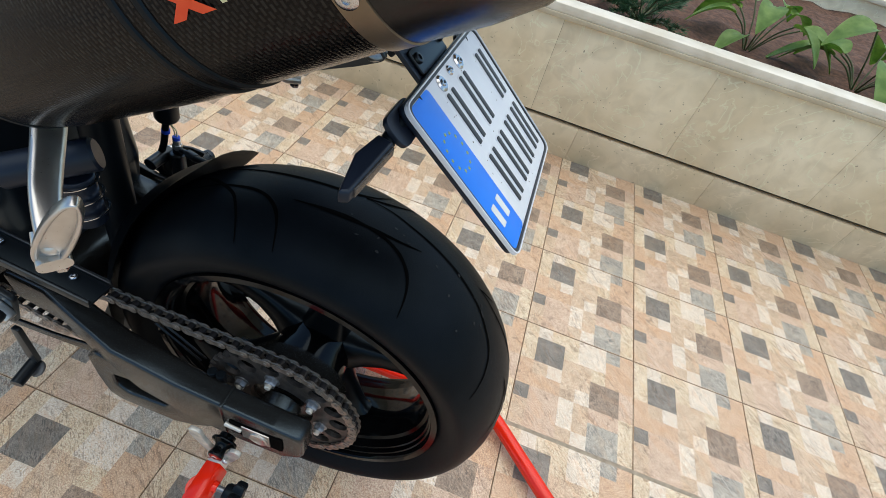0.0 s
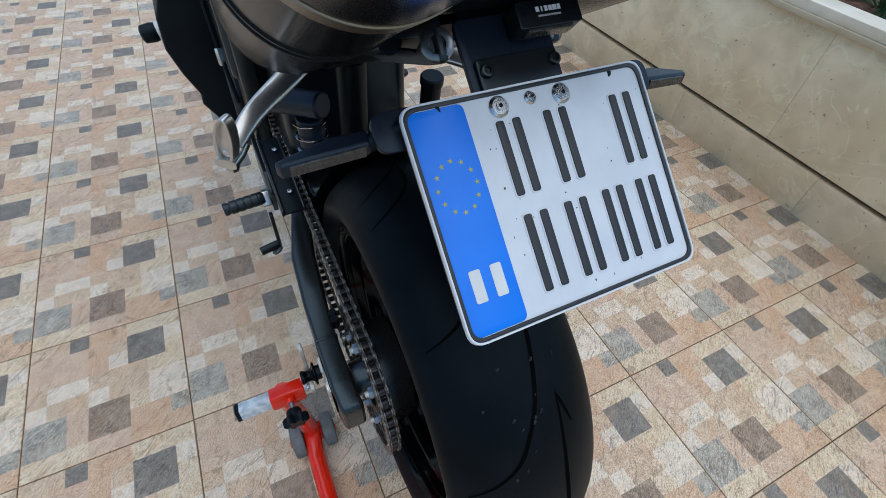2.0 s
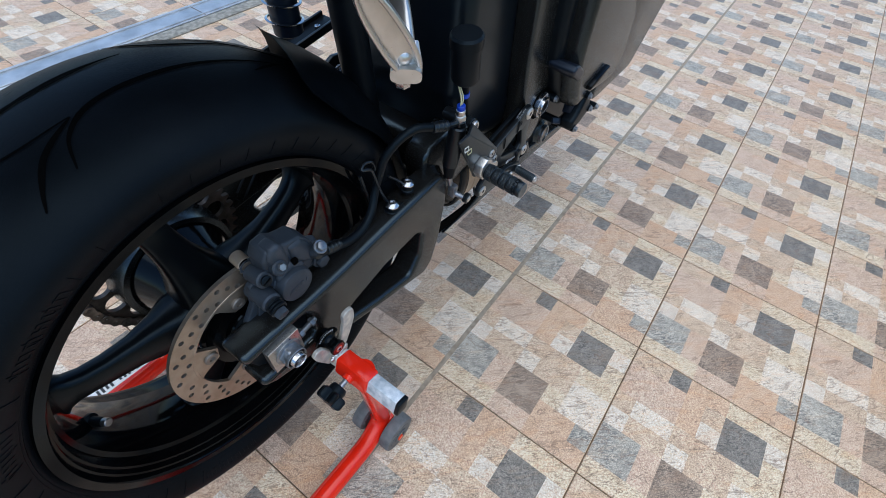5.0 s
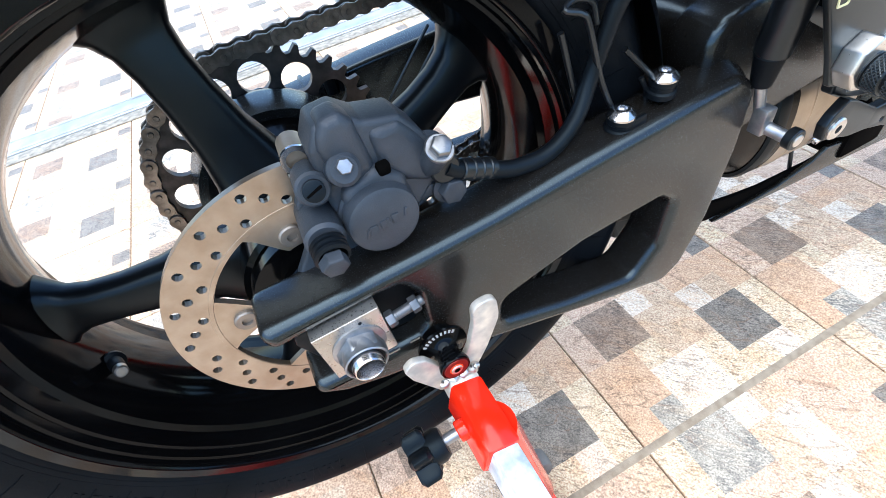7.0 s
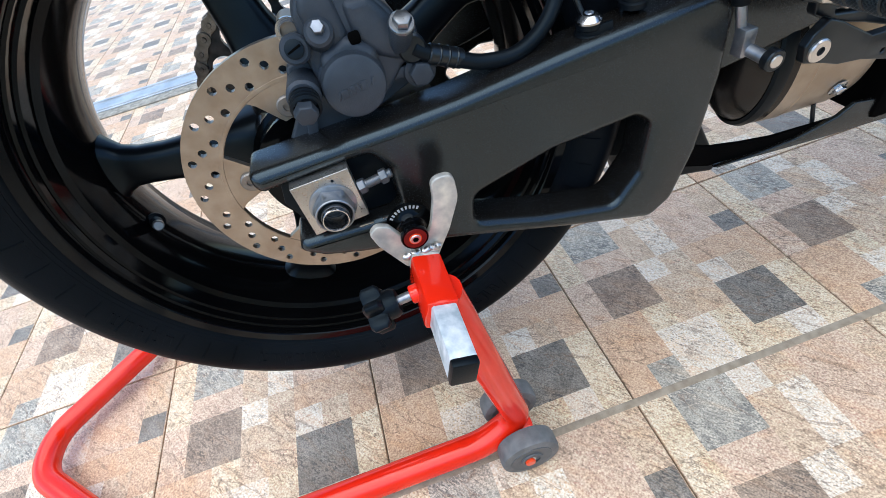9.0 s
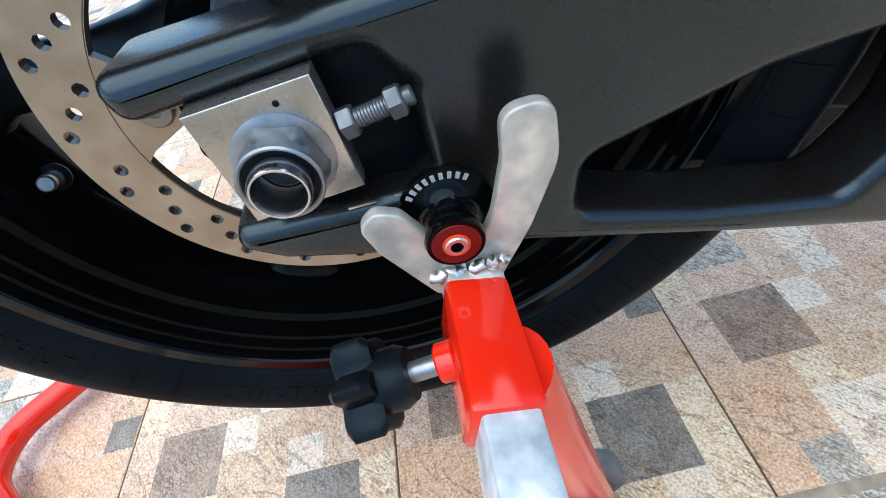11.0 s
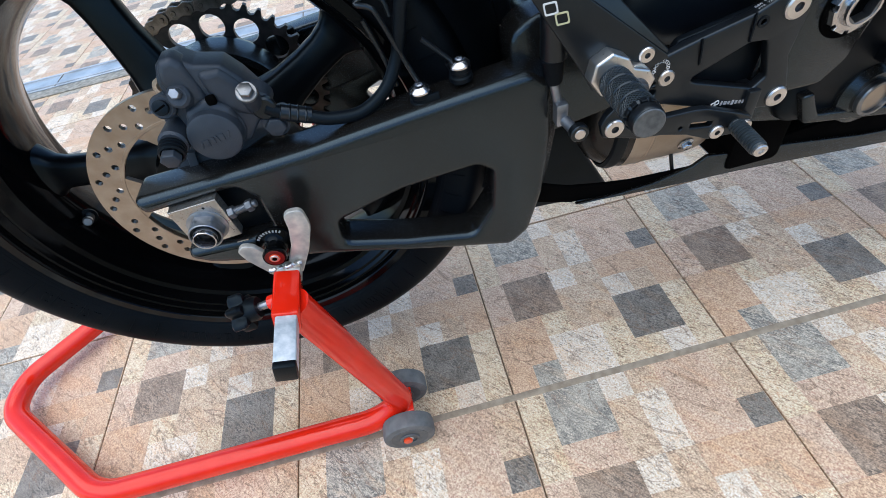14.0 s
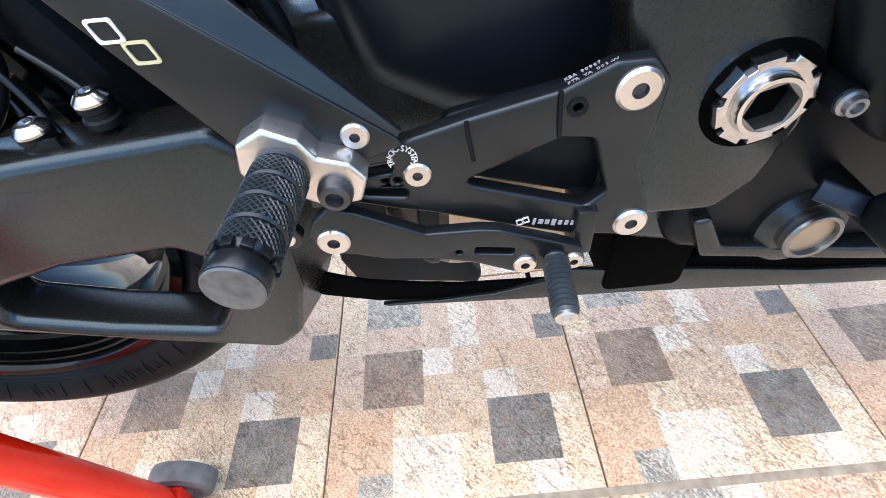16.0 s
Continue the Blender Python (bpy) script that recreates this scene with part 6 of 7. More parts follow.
def exhaust(yc, side):
    """One upswept can: carbon sleeve, joint bands, clamp, end cone."""
    o = Vector((-0.0198, yc, 1.0465))
    d = Vector((-0.8625, 0.0, 0.506)).normalized()
    M = Matrix.Translation(o) @ d.to_track_quat("Z", "Y").to_matrix().to_4x4()
    body = bpart("exhaust_can", lathe([(-0.380, 0.058), (-0.375, 0.068), (-0.340, 0.0720), (-0.20, 0.0755), (-0.045, 0.072), (0.0, 0.072)], (0, 0, 0), (0, 0, 1), 64), CARBON, "carbon-fibre exhaust can")
    body.matrix_basis = M
    for a, r in ((-0.378, 0.0675), (-0.165, 0.0743), (-0.148, 0.0741)):
        sub("joint_band", lathe([(a, r), (a + 0.001, r + 0.0016), (a + 0.005, r + 0.0016), (a + 0.006, r)], o, d, 64, closed=True), PLASTIC, body)
    cl = sub("can_clamp", lathe([(-0.0390, 0.0718), (-0.0385, 0.0734), (-0.0225, 0.0734), (-0.0220, 0.0718)], o, d, 64, closed=True), TITAN, body, "heat-tinted steel clamp band")
    w = Vector((0, side, -0.55)).normalized()
    w = (w - d * w.dot(d)).normalized()
    for a, off in ((-0.0305, 0.0), (-0.010, 0.10)):
        sub("rivet", lathe([(0, 0.0060), (0.0012, 0.0060), (0.0022, 0.0042), (0.0022, 0.0022), (0.001, 0.002), (0.001, 0)], o + d * a + (w + Vector((0, 0, off))).normalized() * 0.0735, w, 24), STEEL, cl)
    sub("end_cone", lathe([(-0.022, 0.0724), (0.02, 0.0722), (0.05, 0.0695), (0.070, 0.062), (0.082, 0.050), (0.082, 0.040), (0.05, 0.036), (0.05, 0)], o, d, 64), CANEND, body, "dark polished end cone")
    if side > 0:
        v = d.cross(w).normalized()
        for a, h, ww, sl, mt in ((-0.116, 0.030, 0.0100, 0.022, ORANGE), (-0.116, 0.030, 0.0100, -0.022, ORANGE), (-0.0940, 0.027, 0.0035, 0.003, YELLOW), (-0.0875, 0.027, 0.0035, 0.003, YELLOW), (-0.0815, 0.027, 0.003, 0.003, YELLOW), (-0.0755, 0.027, 0.003, 0.003, YELLOW)):
            bm = bmesh.new()
            rows = []
            for i in range(7):
                an = radians(-94 - 0.6 * (h / 0.072) * 57.3 * (i / 6))
                dirn = Vector((0, math.cos(an + radians(92)), 0)) * side + Vector((0, 0, math.sin(an + radians(92))))
                dirn = (dirn - d * dirn.dot(d)).normalized()
                rows.append([bm.verts.new(o + d * (a + sl * (i / 6 - 0.5) + s * ww / 2) + dirn * (0.0746 + (0.0002 if sl < 0 else 0.0))) for s in (-1, 1)])
            for p, q in zip(rows, rows[1:]):
                bm.faces.new((p[0], p[1], q[1], q[0]))
            sub("sticker_shape", bm, mt, body)
    for ch in body.children:
        ch.matrix_parent_inverse = M.inverted()
        for sc in ch.children:
            sc.matrix_parent_inverse = Matrix.Identity(4)
    return body


exhaust(0.300, 1)
exhaust(0.110, -1)
sub("link_pipe", tube(spline([(0.32, 0.285, 0.83), (0.40, 0.25, 0.78), (0.50, 0.205, 0.70), (0.56, 0.18, 0.55), (0.58, 0.15, 0.36)], 6), 0.025, 18), CANEND, can)

# passenger footrests, one each side
def pass_peg(s):
    f = lambda y: AY + s * (y - AY)
    bow = spline([(0.350, f(0.262), 0.792), (0.315, f(0.303), 0.776), (0.266, f(0.362), 0.761), (0.238, f(0.394), 0.742)], 8)
    arm = bpart("passenger_footrest", strap(bow, lambda t: 0.0165 - 0.0065 * t, 0.006, (-0.75, s * 0.2, 0.6)), ALU, "cast aluminium passenger footrest folded up")
    foot = Vector((0.237, f(0.408), 0.725))
    up = (Vector((0.187, f(0.3935), 0.808)) - foot)
    ln = up.length
    up.normalize()
    out = Vector((-0.55, s * 0.75, -0.1))
    out = (out - up * out.dot(up)).normalized()
    side = up.cross(out)
    M = Matrix((Vector((*side, 0)), Vector((*out, 0)), Vector((*up, 0)), Vector((0, 0, 0, 1)))).transposed()
    M.translation = foot
    egg = lambda g: [((0.0130 - g) * math.cos(a) * (1.0 - 0.18 * math.sin(a)), ln * 0.5 + (ln * 0.5 - g) * math.copysign(abs(math.sin(a)) ** 0.8, math.sin(a))) for a in [math.tau * i / 40 for i in range(40)]]
    pad = sub("folded_pad", placed(prism(egg(0), -0.006, 0.006, [egg(0.0045)], 0.0018), M), ALU, arm)
    sub("pad_floor", placed(prism(egg(0.004), -0.006, 0.001, (), 0.001), M), ALU, arm, "hollow of the folded pad")
    sub("pad_dimple", placed(lathe([(0, 0.006), (0.002, 0.004), (0.003, 0.0)], (0.0, 0.001, 0.020), (0, 1, 0), 20), M), ALU, arm)
    sub("foot", strap([(0.246, f(0.388), 0.740), (0.238, f(0.398), 0.731), (0.222, f(0.410), 0.730)], 0.013, 0.0065, (-0.3, s * 0.2, 0.9)), ALU, arm)
    sub("pivot_bolt", hexnut((0.226, f(0.403), 0.727), (0.1, 0, -1), 0.0068, 0.010), STEEL, arm)


pass_peg(1)
pass_peg(-1)

# rear set on the gear side
hang_l = bpart("footrest_hanger", prism(fillet([(0.43, 0.50), (0.47, 0.52), (0.62, 0.50), (0.63, 0.40), (0.46, 0.43)], 0.01), 0.358, 0.367, (), 0.002), ANOD, "black footrest hanger")
sub("peg_clamp", prism(fillet([(0.435, 0.470), (0.450, 0.492), (0.470, 0.482), (0.475, 0.465), (0.450, 0.455)], 0.004), 0.367, 0.384, (), 0.002), ALU, hang_l)
bpart("rider_footpeg", lathe([(a, r) for a, r in peg_prof], (0.449, 0.378, 0.480), (-0.06, 1.0, -0.04), 36), ANOD, "knurled black footpeg")
lev = bpart("gear_lever", prism(fillet([(0.440, 0.440), (0.452, 0.440), (0.470, 0.350), (0.462, 0.335), (0.452, 0.345)], 0.004), 0.372, 0.379, (), 0.001), ANOD, "black gear lever")
sub("lever_toe", rod((0.462, 0.375, 0.340), (0.455, 0.415, 0.338), 0.009, seg=24), ANOD, lev)
sub("lever_tip", lathe([(-0.004, 0.0), (-0.004, 0.011), (0.0, 0.013), (0.003, 0.011), (0.003, 0.0)], (0.456, 0.383, 0.330), (0.3, 0.5, 0.8), 28), GREYHUB, lev, "grey oval lever tip")
cab = bpart("throttle_cable", tube(spline([(0.74, 0.37, 0.80), (0.70, 0.375, 0.72), (0.66, 0.372, 0.64), (0.63, 0.368, 0.57)], 6), 0.004, 10), RUBBER, "black cable with a plated adjuster")
sub("cable_adjuster", hexnut((0.67, 0.374, 0.66), (-0.4, 0, -1), 0.007, 0.03), STEEL, cab)
panel = bpart("knee_panel", prism(fillet([(0.60, 0.62), (0.62, 0.80), (0.75, 0.95), (0.95, 0.98), (0.98, 0.80), (0.85, 0.62)], 0.03), 0.335, 0.365, (), 0.008), SATIN, "black frame cover by the knee")

# number plate with its frame and bracket; the writing is plain bars
PC = Vector((-0.083, 0.2045, 0.8695))
PU = Vector((0.770, 0.0, 0.638)).normalized()
PR_ = Vector((0, -1, 0))
PN = PR_.cross(PU).normalized()
if PN.x > 0:
    PN = -PN
PM = Matrix((PR_.to_4d() * 0 + Vector((*PR_, 0)), Vector((*PU, 0)), Vector((*PN, 0)), Vector((0, 0, 0, 1)))).transposed()
PM.translation = PC


def on_plate(x, y, w, h, z0, z1, r=0.0, bev=0.0006):
    """A flat slab on the plate: x to its right and y up from its middle, z out of it."""
    out = fillet([(x - w / 2, y - h / 2), (x + w / 2, y - h / 2), (x + w / 2, y + h / 2), (x - w / 2, y + h / 2)], r, 5) if r else [(x - w / 2, y - h / 2), (x + w / 2, y - h / 2), (x + w / 2, y + h / 2), (x - w / 2, y + h / 2)]
    bm = prism(out, z0, z1, (), bev)
    for v in bm.verts:
        v.co = (v.co.x, v.co.z, v.co.y)
    return placed(bm, PM)


plate = bpart("number_plate", on_plate(0, 0, 0.188, 0.152, -0.0015, 0.0010, 0.010), PWHITE, "square white number plate with a blue band and plain dark bars")
sub("plate_backing", on_plate(0, 0.002, 0.186, 0.150, -0.006, -0.002, 0.010), BRACKET, plate)
sub("blue_band", on_plate(-0.0705, 0, 0.039, 0.143, 0.0008, 0.0014, 0.005, 0.0002), PBLUE, plate, "blue band with a ring of small gold stars")
rim_o = fillet([(-0.094, -0.076), (0.094, -0.076), (0.094, 0.076), (-0.094, 0.076)], 0.011, 6)
rim_i = fillet([(-0.0926, -0.0746), (0.0926, -0.0746), (0.0926, 0.0746), (-0.0926, 0.0746)], 0.010, 6)
rim_k = fillet([(-0.0900, -0.0720), (0.0900, -0.0720), (0.0900, 0.0720), (-0.0900, 0.0720)], 0.0085, 6)
for o_, i_, z1, mt, nm in ((rim_o, rim_i, 0.0030, PWHITE, "pressed_rim"), (rim_i, rim_k, 0.0022, PBLACK, "black_border")):
    bm = prism(o_, 0.0, z1, [i_], 0.0005)
    for v in bm.verts:
        v.co = (v.co.x, v.co.z, v.co.y)
    sub(nm, placed(bm, PM), mt, plate)
for x0, y, w, h in ((-0.0235, 0.0300, 0.0115, 0.050), (0.0130, 0.0300, 0.0115, 0.050), (0.0690, 0.0300, 0.0115, 0.050), (-0.0240, -0.0335, 0.0120, 0.052), (0.0080, -0.0335, 0.0115, 0.052), (0.0400, -0.0335, 0.0120, 0.052), (0.0700, -0.0335, 0.0120, 0.052)):
    for x in (x0 - 0.0062, x0 + 0.0062):
        sub("raised_border", on_plate(x, y, 0.0084, h + 0.0024, 0.0008, 0.0016, 0.003, 0.0004), PWHITE, plate)
        sub("dark_bar", on_plate(x, y, 0.0062, h, 0.0010, 0.0024, 0.002, 0.0005), PBLACK, plate)
for x in (-0.0775, -0.0625):
    sub("pale_bar", on_plate(x, -0.041, 0.0080, 0.021, 0.0013, 0.0018, 0.0015, 0.0002), WHITE, plate)
for k in range(12):
    a = math.tau * k / 12
    star = [(r * math.sin(math.tau * j / 10), r * math.cos(math.tau * j / 10)) for j in range(10) for r in ((0.0019, 0.0008)[j % 2],)]
    cx, cy = -0.0705 + 0.0135 * math.cos(a), 0.0215 + 0.0165 * math.sin(a)
    bm = prism([(cx + p, cy + q) for p, q in star], 0.0013, 0.0017, (), 0)
    for v in bm.verts:
        v.co = (v.co.x, v.co.z, v.co.y)
    sub("star", placed(bm, PM), STARS, plate)
for x, y, r in ((-0.0265, 0.0640, 0.0072), (0.0225, 0.0640, 0.0072), (-0.002, 0.0655, 0.0045)):
    wsh = sub("plate_screw", lathe([(0.0008, r), (0.0018, r), (0.0032, r * 0.75), (0.0032, r * 0.42), (0.0045, r * 0.40), (0.0045, 0)], PM @ Vector((x, y, 0)), PN, 28), STEEL, plate, "plated screw with a washer")
    sub("screw_hole", lathe([(0.0045, r * 0.2), (0.0048, r * 0.18), (0.0048, 0)], PM @ Vector((x, y, 0)), PN, 16), PLASTIC, wsh)
rng = random.Random(12)
for k in range(26):
    sub("grime_fleck", on_plate(rng.uniform(-0.045, 0.088), rng.uniform(-0.068, 0.062), rng.uniform(0.0004, 0.0012), rng.uniform(0.0004, 0.0015), 0.0009, 0.0012, 0, 0), GROOVE, plate)
brkt = bpart("plate_bracket", on_plate(0.0, 0.098, 0.072, 0.060, -0.012, -0.008, 0.006), BRACKET, "blue-black folded plate bracket")
sub("bracket_tab", on_plate(0.002, 0.088, 0.064, 0.022, -0.008, -0.005, 0.003), ANOD, brkt)
sub("bracket_neck", on_plate(-0.004, 0.125, 0.050, 0.045, -0.022, -0.012, 0.004), PLASTIC, brkt)
for x in (-0.024, 0.030):
    sub("bracket_screw", capbolt(PM @ Vector((x, 0.090, -0.005)), PN, 0.0048, 0.003), ANOD, brkt)
sub("maker_block", on_plate(0.026, 0.116, 0.050, 0.018, -0.006, 0.010, 0.003), ANOD, brkt)
sub("lamp_lens", on_plate(0.026, 0.107, 0.036, 0.004, -0.002, 0.008, 0.001), LENS, brkt)
for k, w in enumerate((0.0026, 0.0010, 0.0024, 0.0028, 0.0032, 0.0024)):
    sub("maker_bar", on_plate(0.017 + 0.0034 * k, 0.1185, w, 0.0034, 0.0098, 0.0104, 0, 0), WHITE, brkt)
sub("maker_bar", on_plate(0.0255, 0.1140, 0.018, 0.0012, 0.0098, 0.0104, 0, 0), GREYPRINT, brkt)
for x in (0.006, 0.046):
    sub("block_screw", capbolt(PM @ Vector((x, 0.116, 0.0098)), PN, 0.0016, 0.001), PLASTIC, brkt)
for x in (-0.088, 0.088):
    sub("rear_shield", on_plate(x, 0.066, 0.044, 0.026, -0.012, -0.0075, 0.010), BRACKET, brkt)


def drooped(bm):
    """The indicator blades slope down towards their tips."""
    for v in bm.verts:
        v.co = (v.co.x, v.co.z, v.co.y + (0.165 - abs(v.co.z - AY)) * 0.17 - 0.002)
    return bm


for s in (1, -1):
    f = lambda y: AY + s * (y - AY)
    ind = bpart("indicator", tube(spline([(-0.026, f(0.270), 0.912), (-0.024, f(0.290), 0.906), (-0.0215, f(0.318), 0.8955)], 5), 0.0058, 14), PLASTIC, "slim black indicator with a smoked lens")
    out = [(-0.0285, f(0.317)), (-0.0150, f(0.314)), (-0.0085, f(0.338)), (-0.0135, f(0.374)), (-0.0205, f(0.371))]
    bm = prism(fillet(out, 0.002), 0.8850, 0.8955, (), 0.0025)
    drooped(bm)
    body = sub("indicator_body", bm, BRACKET, ind)
    bm = prism([(-0.0298, f(0.320)), (-0.0270, f(0.320)), (-0.0205, f(0.366)), (-0.0225, f(0.366))], 0.8865, 0.8940, (), 0.0008)
    drooped(bm)
    lens = sub("smoked_lens", bm, LENS, ind)
    for k in range(14):
        t = (k + 0.5) / 14
        y_ = 0.322 + 0.042 * t
        bm = box((-0.0300 + 0.0073 * t, f(y_), 0.8902), (0.0012, 0.0010, 0.0070), 0)
        drooped(bm)
        sub("lens_rib", bm, PLASTIC, lens)

# ---- the rear stand ----
paddock = thing("paddock_stand", (-0.10, AY, 0.0), "glossy red tubular paddock stand carrying the rear wheel", "paddock stand")


def spart(name, bm, material, label=""):
    return child_of(name, bm, material, paddock, label)


MIR = 0.2215
right = [(0.1335, -0.002, 0.342), (0.178, 0.013, 0.058), (0.130, 0.006, 0.036), (-0.285, 0.008, 0.032), (-0.490, 0.190, 0.032)]
left = [(x, 2 * MIR - y, z) for x, y, z in reversed(right)]
spart("stand_frame", tube(bent(right + left, 0.10, 9), 0.0170, 22), RED, "red powder-coated tube frame")
for s in (-1, 1):
    f = lambda y: y if s < 0 else 2 * MIR - y
    spart("sleeve", box((0.1284, f(0.0045), 0.3410), (0.0250, 0.054, 0.0280), 0.003, Matrix.Rotation(radians(16), 4, "Y")), RED, "red square sleeve")
    bar_ = spart("slide_bar", box((0.1290, f(-0.044), 0.3412), (0.0190, 0.052, 0.0224), 0.0015, Matrix.Rotation(radians(16), 4, "Y")), ZINCBAR, "zinc-plated square slide bar")
    sub("end_cap", box((0.1290, f(-0.0715), 0.3412), (0.0194, 0.008, 0.0228), 0.002, Matrix.Rotation(radians(16), 4, "Y")), PLASTIC, bar_)
    sub("inner_bar", box((0.130, f(0.038), 0.3425), (0.0235, 0.016, 0.020), 0.003, Matrix.Rotation(radians(16), 4, "Y")), ZINC, bar_)
    knob = spart("clamp_knob", lathe([(0, 0.010), (0.004, 0.012), (0.014, 0.012), (0.016, 0.010)], (0.1000, f(0.0065), 0.3400), (-1, 0, -0.12), 24), PLASTIC, "black star clamping knob")
    kd = Vector((-1, 0, -0.12)).normalized()
    ko = Vector((0.1000, f(0.0065), 0.3400)) + kd * 0.010
    e1, e2 = Vector((0, 1, 0)), kd.cross(Vector((0, 1, 0)))
    bm = bmesh.new()
    rows = []
    for a, sc in ((0.0, 0.86), (0.0025, 1.0), (0.013, 1.0), (0.0155, 0.84)):
        rows.append([bm.verts.new(ko + kd * a + (e1 * math.cos(t) + e2 * math.sin(t)) * (0.0160 + 0.0042 * math.cos(6 * t)) * sc) for t in [math.tau * i / 72 for i in range(72)]])
    for p, q in zip(rows, rows[1:]):
        for i in range(72):
            bm.faces.new((p[i], p[(i + 1) % 72], q[(i + 1) % 72], q[i]))
    bm.faces.new(rows[0]), bm.faces.new(rows[-1])
    sub("star_grip", bm, PLASTIC, knob)
    sub("stud", rod((0.098, f(0.0065), 0.3398), (0.120, f(0.0065), 0.3422), 0.0040), ROUGHZINC, knob)
    sub("stud_boss", rod((0.1105, f(0.0065), 0.3412), (0.118, f(0.0065), 0.342), 0.0075), RED, knob)
    fork = spart("lift_fork", prism(fillet([(0.140, 0.332), (0.158, 0.362), (0.1705, 0.390), (0.1700, 0.4130), (0.1520, 0.4130), (0.1505, 0.394), (0.1440, 0.372), (0.132, 0.350)], [0.003, 0.03, 0.03, 0.0088, 0.0088, 0.025, 0.03, 0.003], 9), min(f(0.042), f(0.048)), max(f(0.042), f(0.048)), (), 0.0012), FORKZINC, "cream zinc-plated lifting fork with smudges")
    sub("rear_finger", prism(fillet([(0.116, 0.334), (0.128, 0.350), (0.118, 0.372), (0.112, 0.3835), (0.1030, 0.3880), (0.0955, 0.3820), (0.0990, 0.3680)], [0.003, 0.003, 0.02, 0.006, 0.006, 0.006, 0.01], 5), min(f(0.042), f(0.048)), max(f(0.042), f(0.048)), (), 0.0012), FORKZINC, fork)
    bm = tube([(0.1160 + 0.0012 * k, f(0.0375 + 0.0011 * math.sin(5.3 * k)), 0.3525 + 0.0010 * math.sin(3.1 * k)) for k in range(25)], lambda t: 0.0028 + 0.0006 * math.sin(t * 57 + 1) + 0.0005 * math.sin(t * 23), 12)
    sub("weld_bead", bm, ALU, fork)
    for y in (-0.020, 0.045):
        wh = spart("castor", lathe([(-0.011, 0.012), (-0.0125, 0.0300), (-0.0108, 0.0350), (-0.007, 0.0362), (0.007, 0.0362), (0.0108, 0.0350), (0.0125, 0.0300), (0.011, 0.012)], (0.175, f(y), 0.0365), (0, 1, 0), 44), GREYRUB, "small grey rubber castor wheel")
        o_ = -1 if (y < 0) == (s < 0) else 1
        sub("castor_hub", lathe([(-0.0125, 0.010), (-0.0128, 0.0258), (-0.011, 0.0268), (0.011, 0.0268), (0.0128, 0.0258), (0.0128, 0.010)], (0.175, f(y), 0.0365), (0, 1, 0), 32), GREYHUB, wh)
        sub("hub_ring", lathe([(-0.0128, 0.0145), (-0.0145, 0.014), (-0.0145, 0.010), (0.0145, 0.010), (0.0145, 0.014), (0.0128, 0.0145)], (0.175, f(y), 0.0365), (0, 1, 0), 24), GREYHUB, wh)
        sub("axle_cap", rod((0.172, f(y - 0.017), 0.0365), (0.172, f(y + 0.017), 0.0365), 0.0062, seg=20), ORANGE, wh)
    spart("castor_axle", rod((0.175, f(-0.034), 0.0365), (0.175, f(0.058), 0.0365), 0.005, seg=16), ZINC)
    spart("axle_lug", prism([(0.160, 0.026), (0.186, 0.026), (0.190, 0.060), (0.164, 0.060)], f(-0.006), f(0.032), (), 0.003), RED)
lbl = spart("paper_label", box((-0.075, 2 * MIR - 0.0068, 0.0748), (0.15, 0.020, 0.0012), 0.0004, Matrix.Rotation(radians(3.0), 4, "Y")), WHITE, "white sticker with a line of dark bars")
for k in range(17):
    if k not in (3, 8):
        sub("label_bar", box((-0.140 + 0.0078 * k, 2 * MIR - 0.0068, 0.0758 - 0.0526 * (0.065 - 0.140 + 0.0078 * k + 0.010)), (0.0042, 0.012 if k % 3 else 0.009, 0.0008), 0, Matrix.Rotation(radians(3.0), 4, "Y")), PBLACK, lbl)

# bobbin screwed into the swingarm, one each side
for s in (-1, 1):
    f = lambda y: y if s < 0 else 2 * MIR - y
    dirn = (0, -1 if s < 0 else 1, 0)
    bob = bpart("stand_bobbin", lathe([(0, 0.0120), (0.0075, 0.0120), (0.008, 0.0180), (0.010, 0.0188), (0.0115, 0.0184), (0.013, 0.0125), (0.016, 0.0096), (0.0195, 0.0086), (0.0235, 0.0092), (0.026, 0.0106), (0.0295, 0.0113), (0.0315, 0.0106), (0.0315, 0)], (0.1285, f(0.064), 0.3725), dirn, 44), GLOSSB, "black swingarm bobbin with a dark red face")
    sub("red_face", lathe([(0, 0.0092), (0.0006, 0.0090), (0.0006, 0.0052), (0, 0.0050)], (0.1285, f(0.064) + dirn[1] * 0.0314, 0.3725), dirn, 36, closed=True), REDFACE, bob)
    sub("red_washer", lathe([(0, 0.0052), (0.0010, 0.0050), (0.0010, 0.0043), (0, 0.0043)], (0.1285, f(0.064) + dirn[1] * 0.0315, 0.3725), dirn, 30, closed=True), ORANGE, bob)
    bolt = sub("bobbin_bolt", lathe([(0, 0.0043), (0.0012, 0.0043), (0.0018, 0.0038), (0.0018, 0.0024), (0.0004, 0.0022), (0.0004, 0)], (0.1285, f(0.064) + dirn[1] * 0.0315, 0.3725), dirn, 24), ALU, bob)
    sub("hex_socket", hexnut((0.1285, f(0.064) + dirn[1] * 0.0328, 0.3725), dirn, 0.0024, 0.0006), DEEPBLACK, bolt)
    for k in range(9):
        a = radians(142 - 11 * k)
        sub("maker_bar", box((0.1285 + 0.0158 * math.cos(a), f(0.0525) - 0.0004, 0.3725 + 0.0158 * math.sin(a)), (0.0016, 0.0010, 0.0032), 0, Matrix.Rotation(math.pi / 2 - a, 4, "Y")), GREYPRINT, bob)

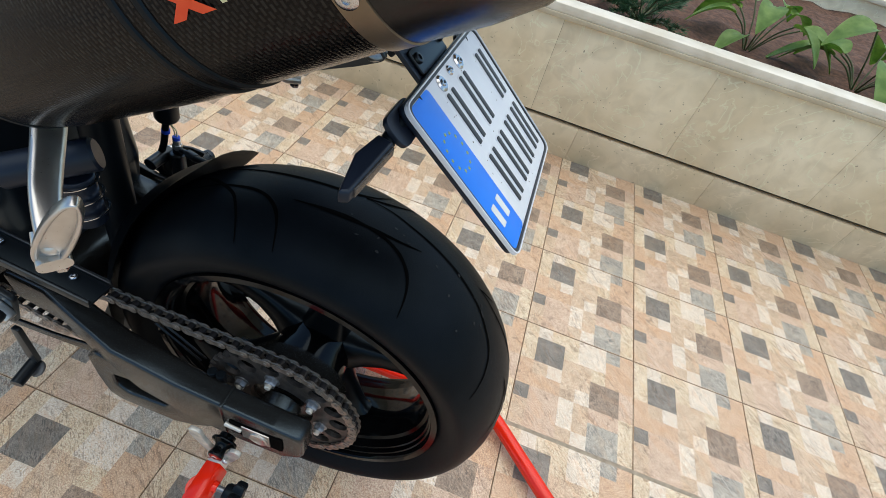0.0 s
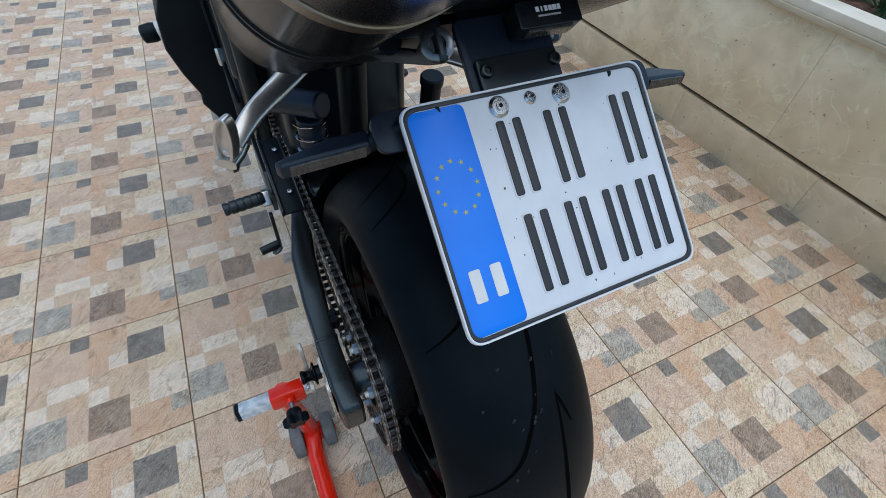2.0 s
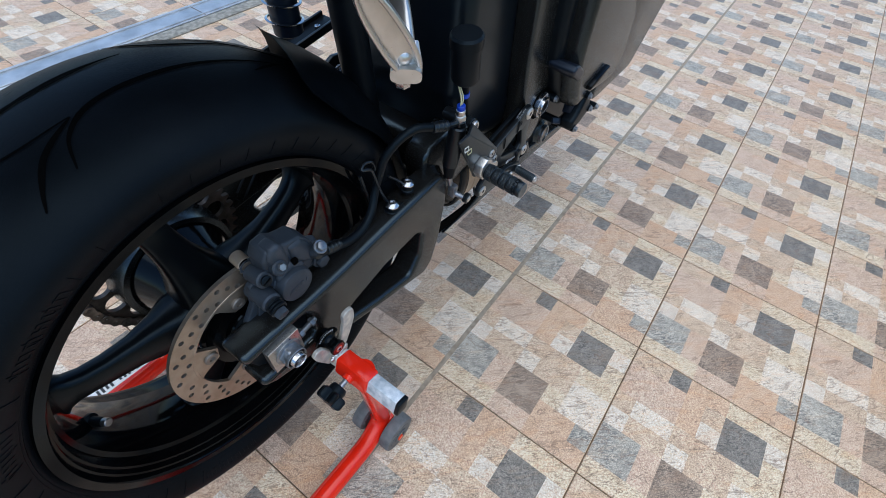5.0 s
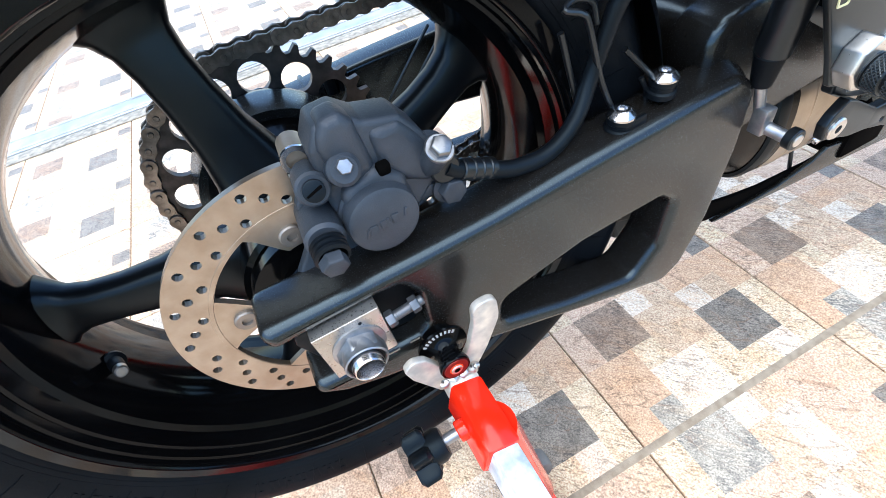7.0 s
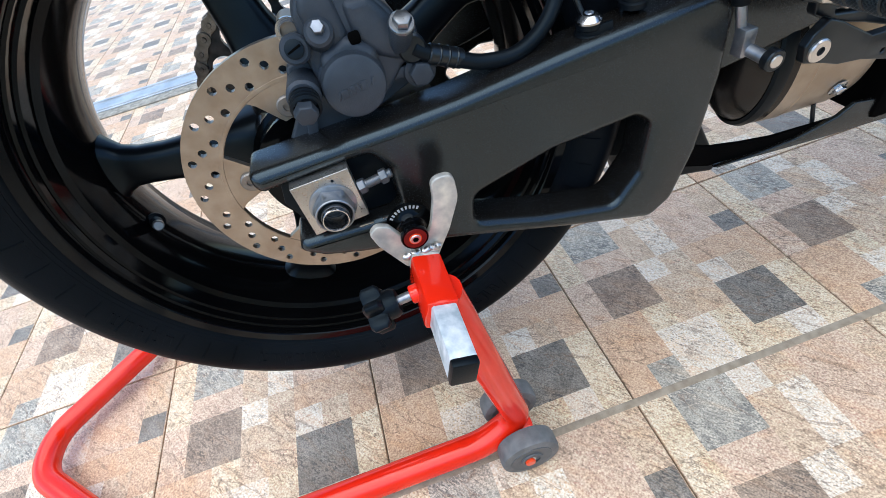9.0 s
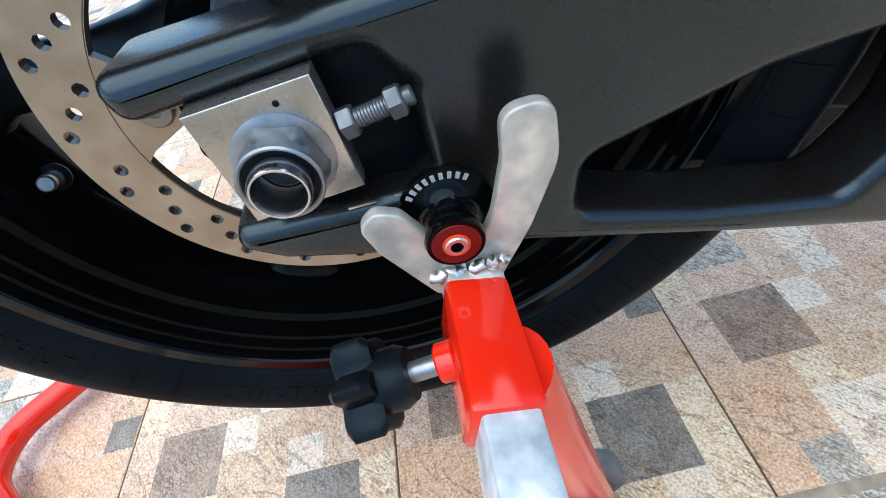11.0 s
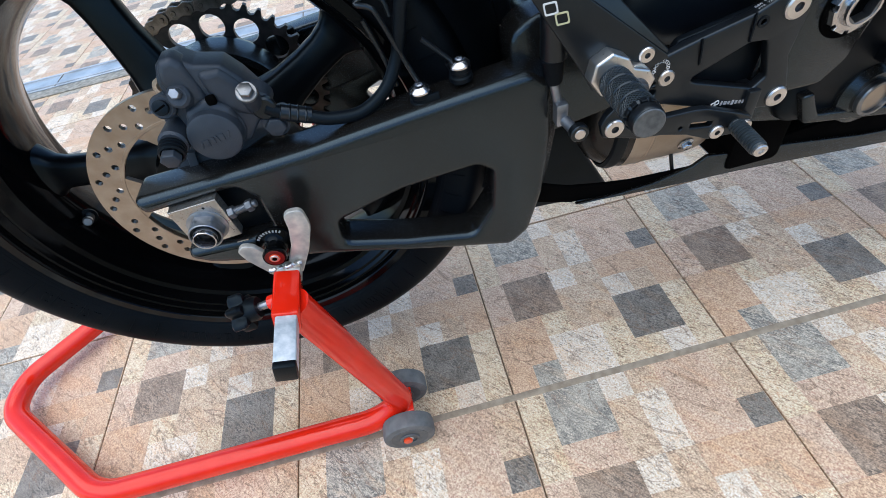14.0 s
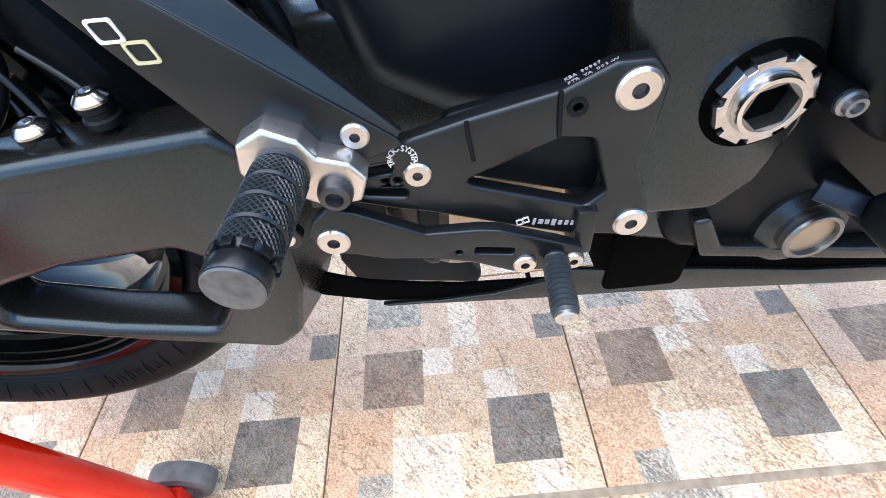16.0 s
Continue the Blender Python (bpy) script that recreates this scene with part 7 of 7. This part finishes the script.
# ---- floor tiles, last ----
B, C, P, O, D_, W, U, L, H = T_BEIGE, T_CREAM, T_PINK, T_ORANGE, T_DARK, T_BROWN, T_BLUE, T_WHITE, T_PALE
MATS = [B, C, P, O, D_, W, U, L, H]
# rectangles on an 8 x 8 grid of the printed tile: u from, u to (ahead), v from, v to (to the right), stone
RECTS = [(5, 7, 5, 7, D_), (1, 3, 3, 5, W), (1, 3, 0, 2, U), (2, 4, 6, 8, H), (0, 2, 5, 7, O), (7, 8, 2, 3, D_), (5, 6, 4, 5, L), (6, 7, 7, 8, L), (3, 4, 0, 1, L), (1, 2, 7, 8, U), (0, 1, 3, 5, P), (4, 5, 1, 3, H), (3, 4, 3, 4, H),
         (3, 5, 4, 6, B), (0, 1, 0, 3, C), (7, 8, 3, 5, O), (5, 7, 0, 1, P), (4, 5, 6, 8, C), (7, 8, 5, 8, C), (5, 7, 1, 3, P), (1, 3, 2, 3, P), (4, 5, 3, 4, B), (5, 6, 7, 8, C), (0, 1, 7, 8, O), (3, 4, 1, 3, B), (2, 3, 5, 6, C), (4, 5, 0, 1, B), (5, 7, 3, 4, O), (6, 7, 4, 5, B), (7, 8, 0, 2, B)]


def tile_faces(ox, oy, verts, faces, mats):
    """One tile of the floor, with its printed squares and a softened rim."""
    g, e, k = 0.0011, 0.0012, TILE / 8
    taken = [[None] * 8 for _ in range(8)]
    rects = []
    for a, b, c, d, m in RECTS:
        cells = [(i, j) for i in range(a, b) for j in range(c, d)]
        if all(taken[i][j] is None for i, j in cells):
            for i, j in cells:
                taken[i][j] = m
            rects.append((a, b, c, d, m))
    for i in range(8):
        for j in range(8):
            if taken[i][j] is None:
                rects.append((i, i + 1, j, j + 1, (B, C, P, B)[(i * 3 + j * 5) % 4]))
    lim = lambda t: min(max(t * k, g + e), TILE - g - e)
    for a, b, c, d, m in rects:
        n0 = len(verts)
        verts += [(ox + lim(a), oy - lim(c), 0), (ox + lim(a), oy - lim(d), 0), (ox + lim(b), oy - lim(d), 0), (ox + lim(b), oy - lim(c), 0)]
        faces.append((n0, n0 + 1, n0 + 2, n0 + 3))
        mats.append(MATS.index(m))
    n0 = len(verts)
    for q, z in ((g + e, 0), (g, -0.0010), (g, -0.0045)):
        verts += [(ox + q, oy - q, z), (ox + q, oy - TILE + q, z), (ox + TILE - q, oy - TILE + q, z), (ox + TILE - q, oy - q, z)]
    for r in range(2):
        for i in range(4):
            p, q = n0 + 4 * r + i, n0 + 4 * r + (i + 1) % 4
            faces.append((p, p + 4, q + 4, q))
            mats.append(0)


def tile_mesh(name, origins):
    verts, faces, mats = [], [], []
    for ox, oy in origins:
        tile_faces(ox, oy, verts, faces, mats)
    me = bpy.data.meshes.new(name)
    me.from_pydata(verts, [], faces)
    for mt in MATS:
        me.materials.append(mt)
    me.polygons.foreach_set("material_index", mats)
    return me


one = tile_mesh("floor_tile", [(0, 0)])
rest = []
for i in range(-16, 26):
    for j in range(-20, 4):
        if -6 <= i <= 11 and -7 <= j <= 3:
            t = new("floor_tile", one)
            t.parent = floor
            t.location = (i * TILE, -j * TILE, 0)
        else:
            rest.append((i * TILE, -j * TILE))
far_tiles = new("far_tiles", tile_mesh("far_tiles", rest))
far_tiles.parent = floor
far_tiles["kind"] = "stuff"
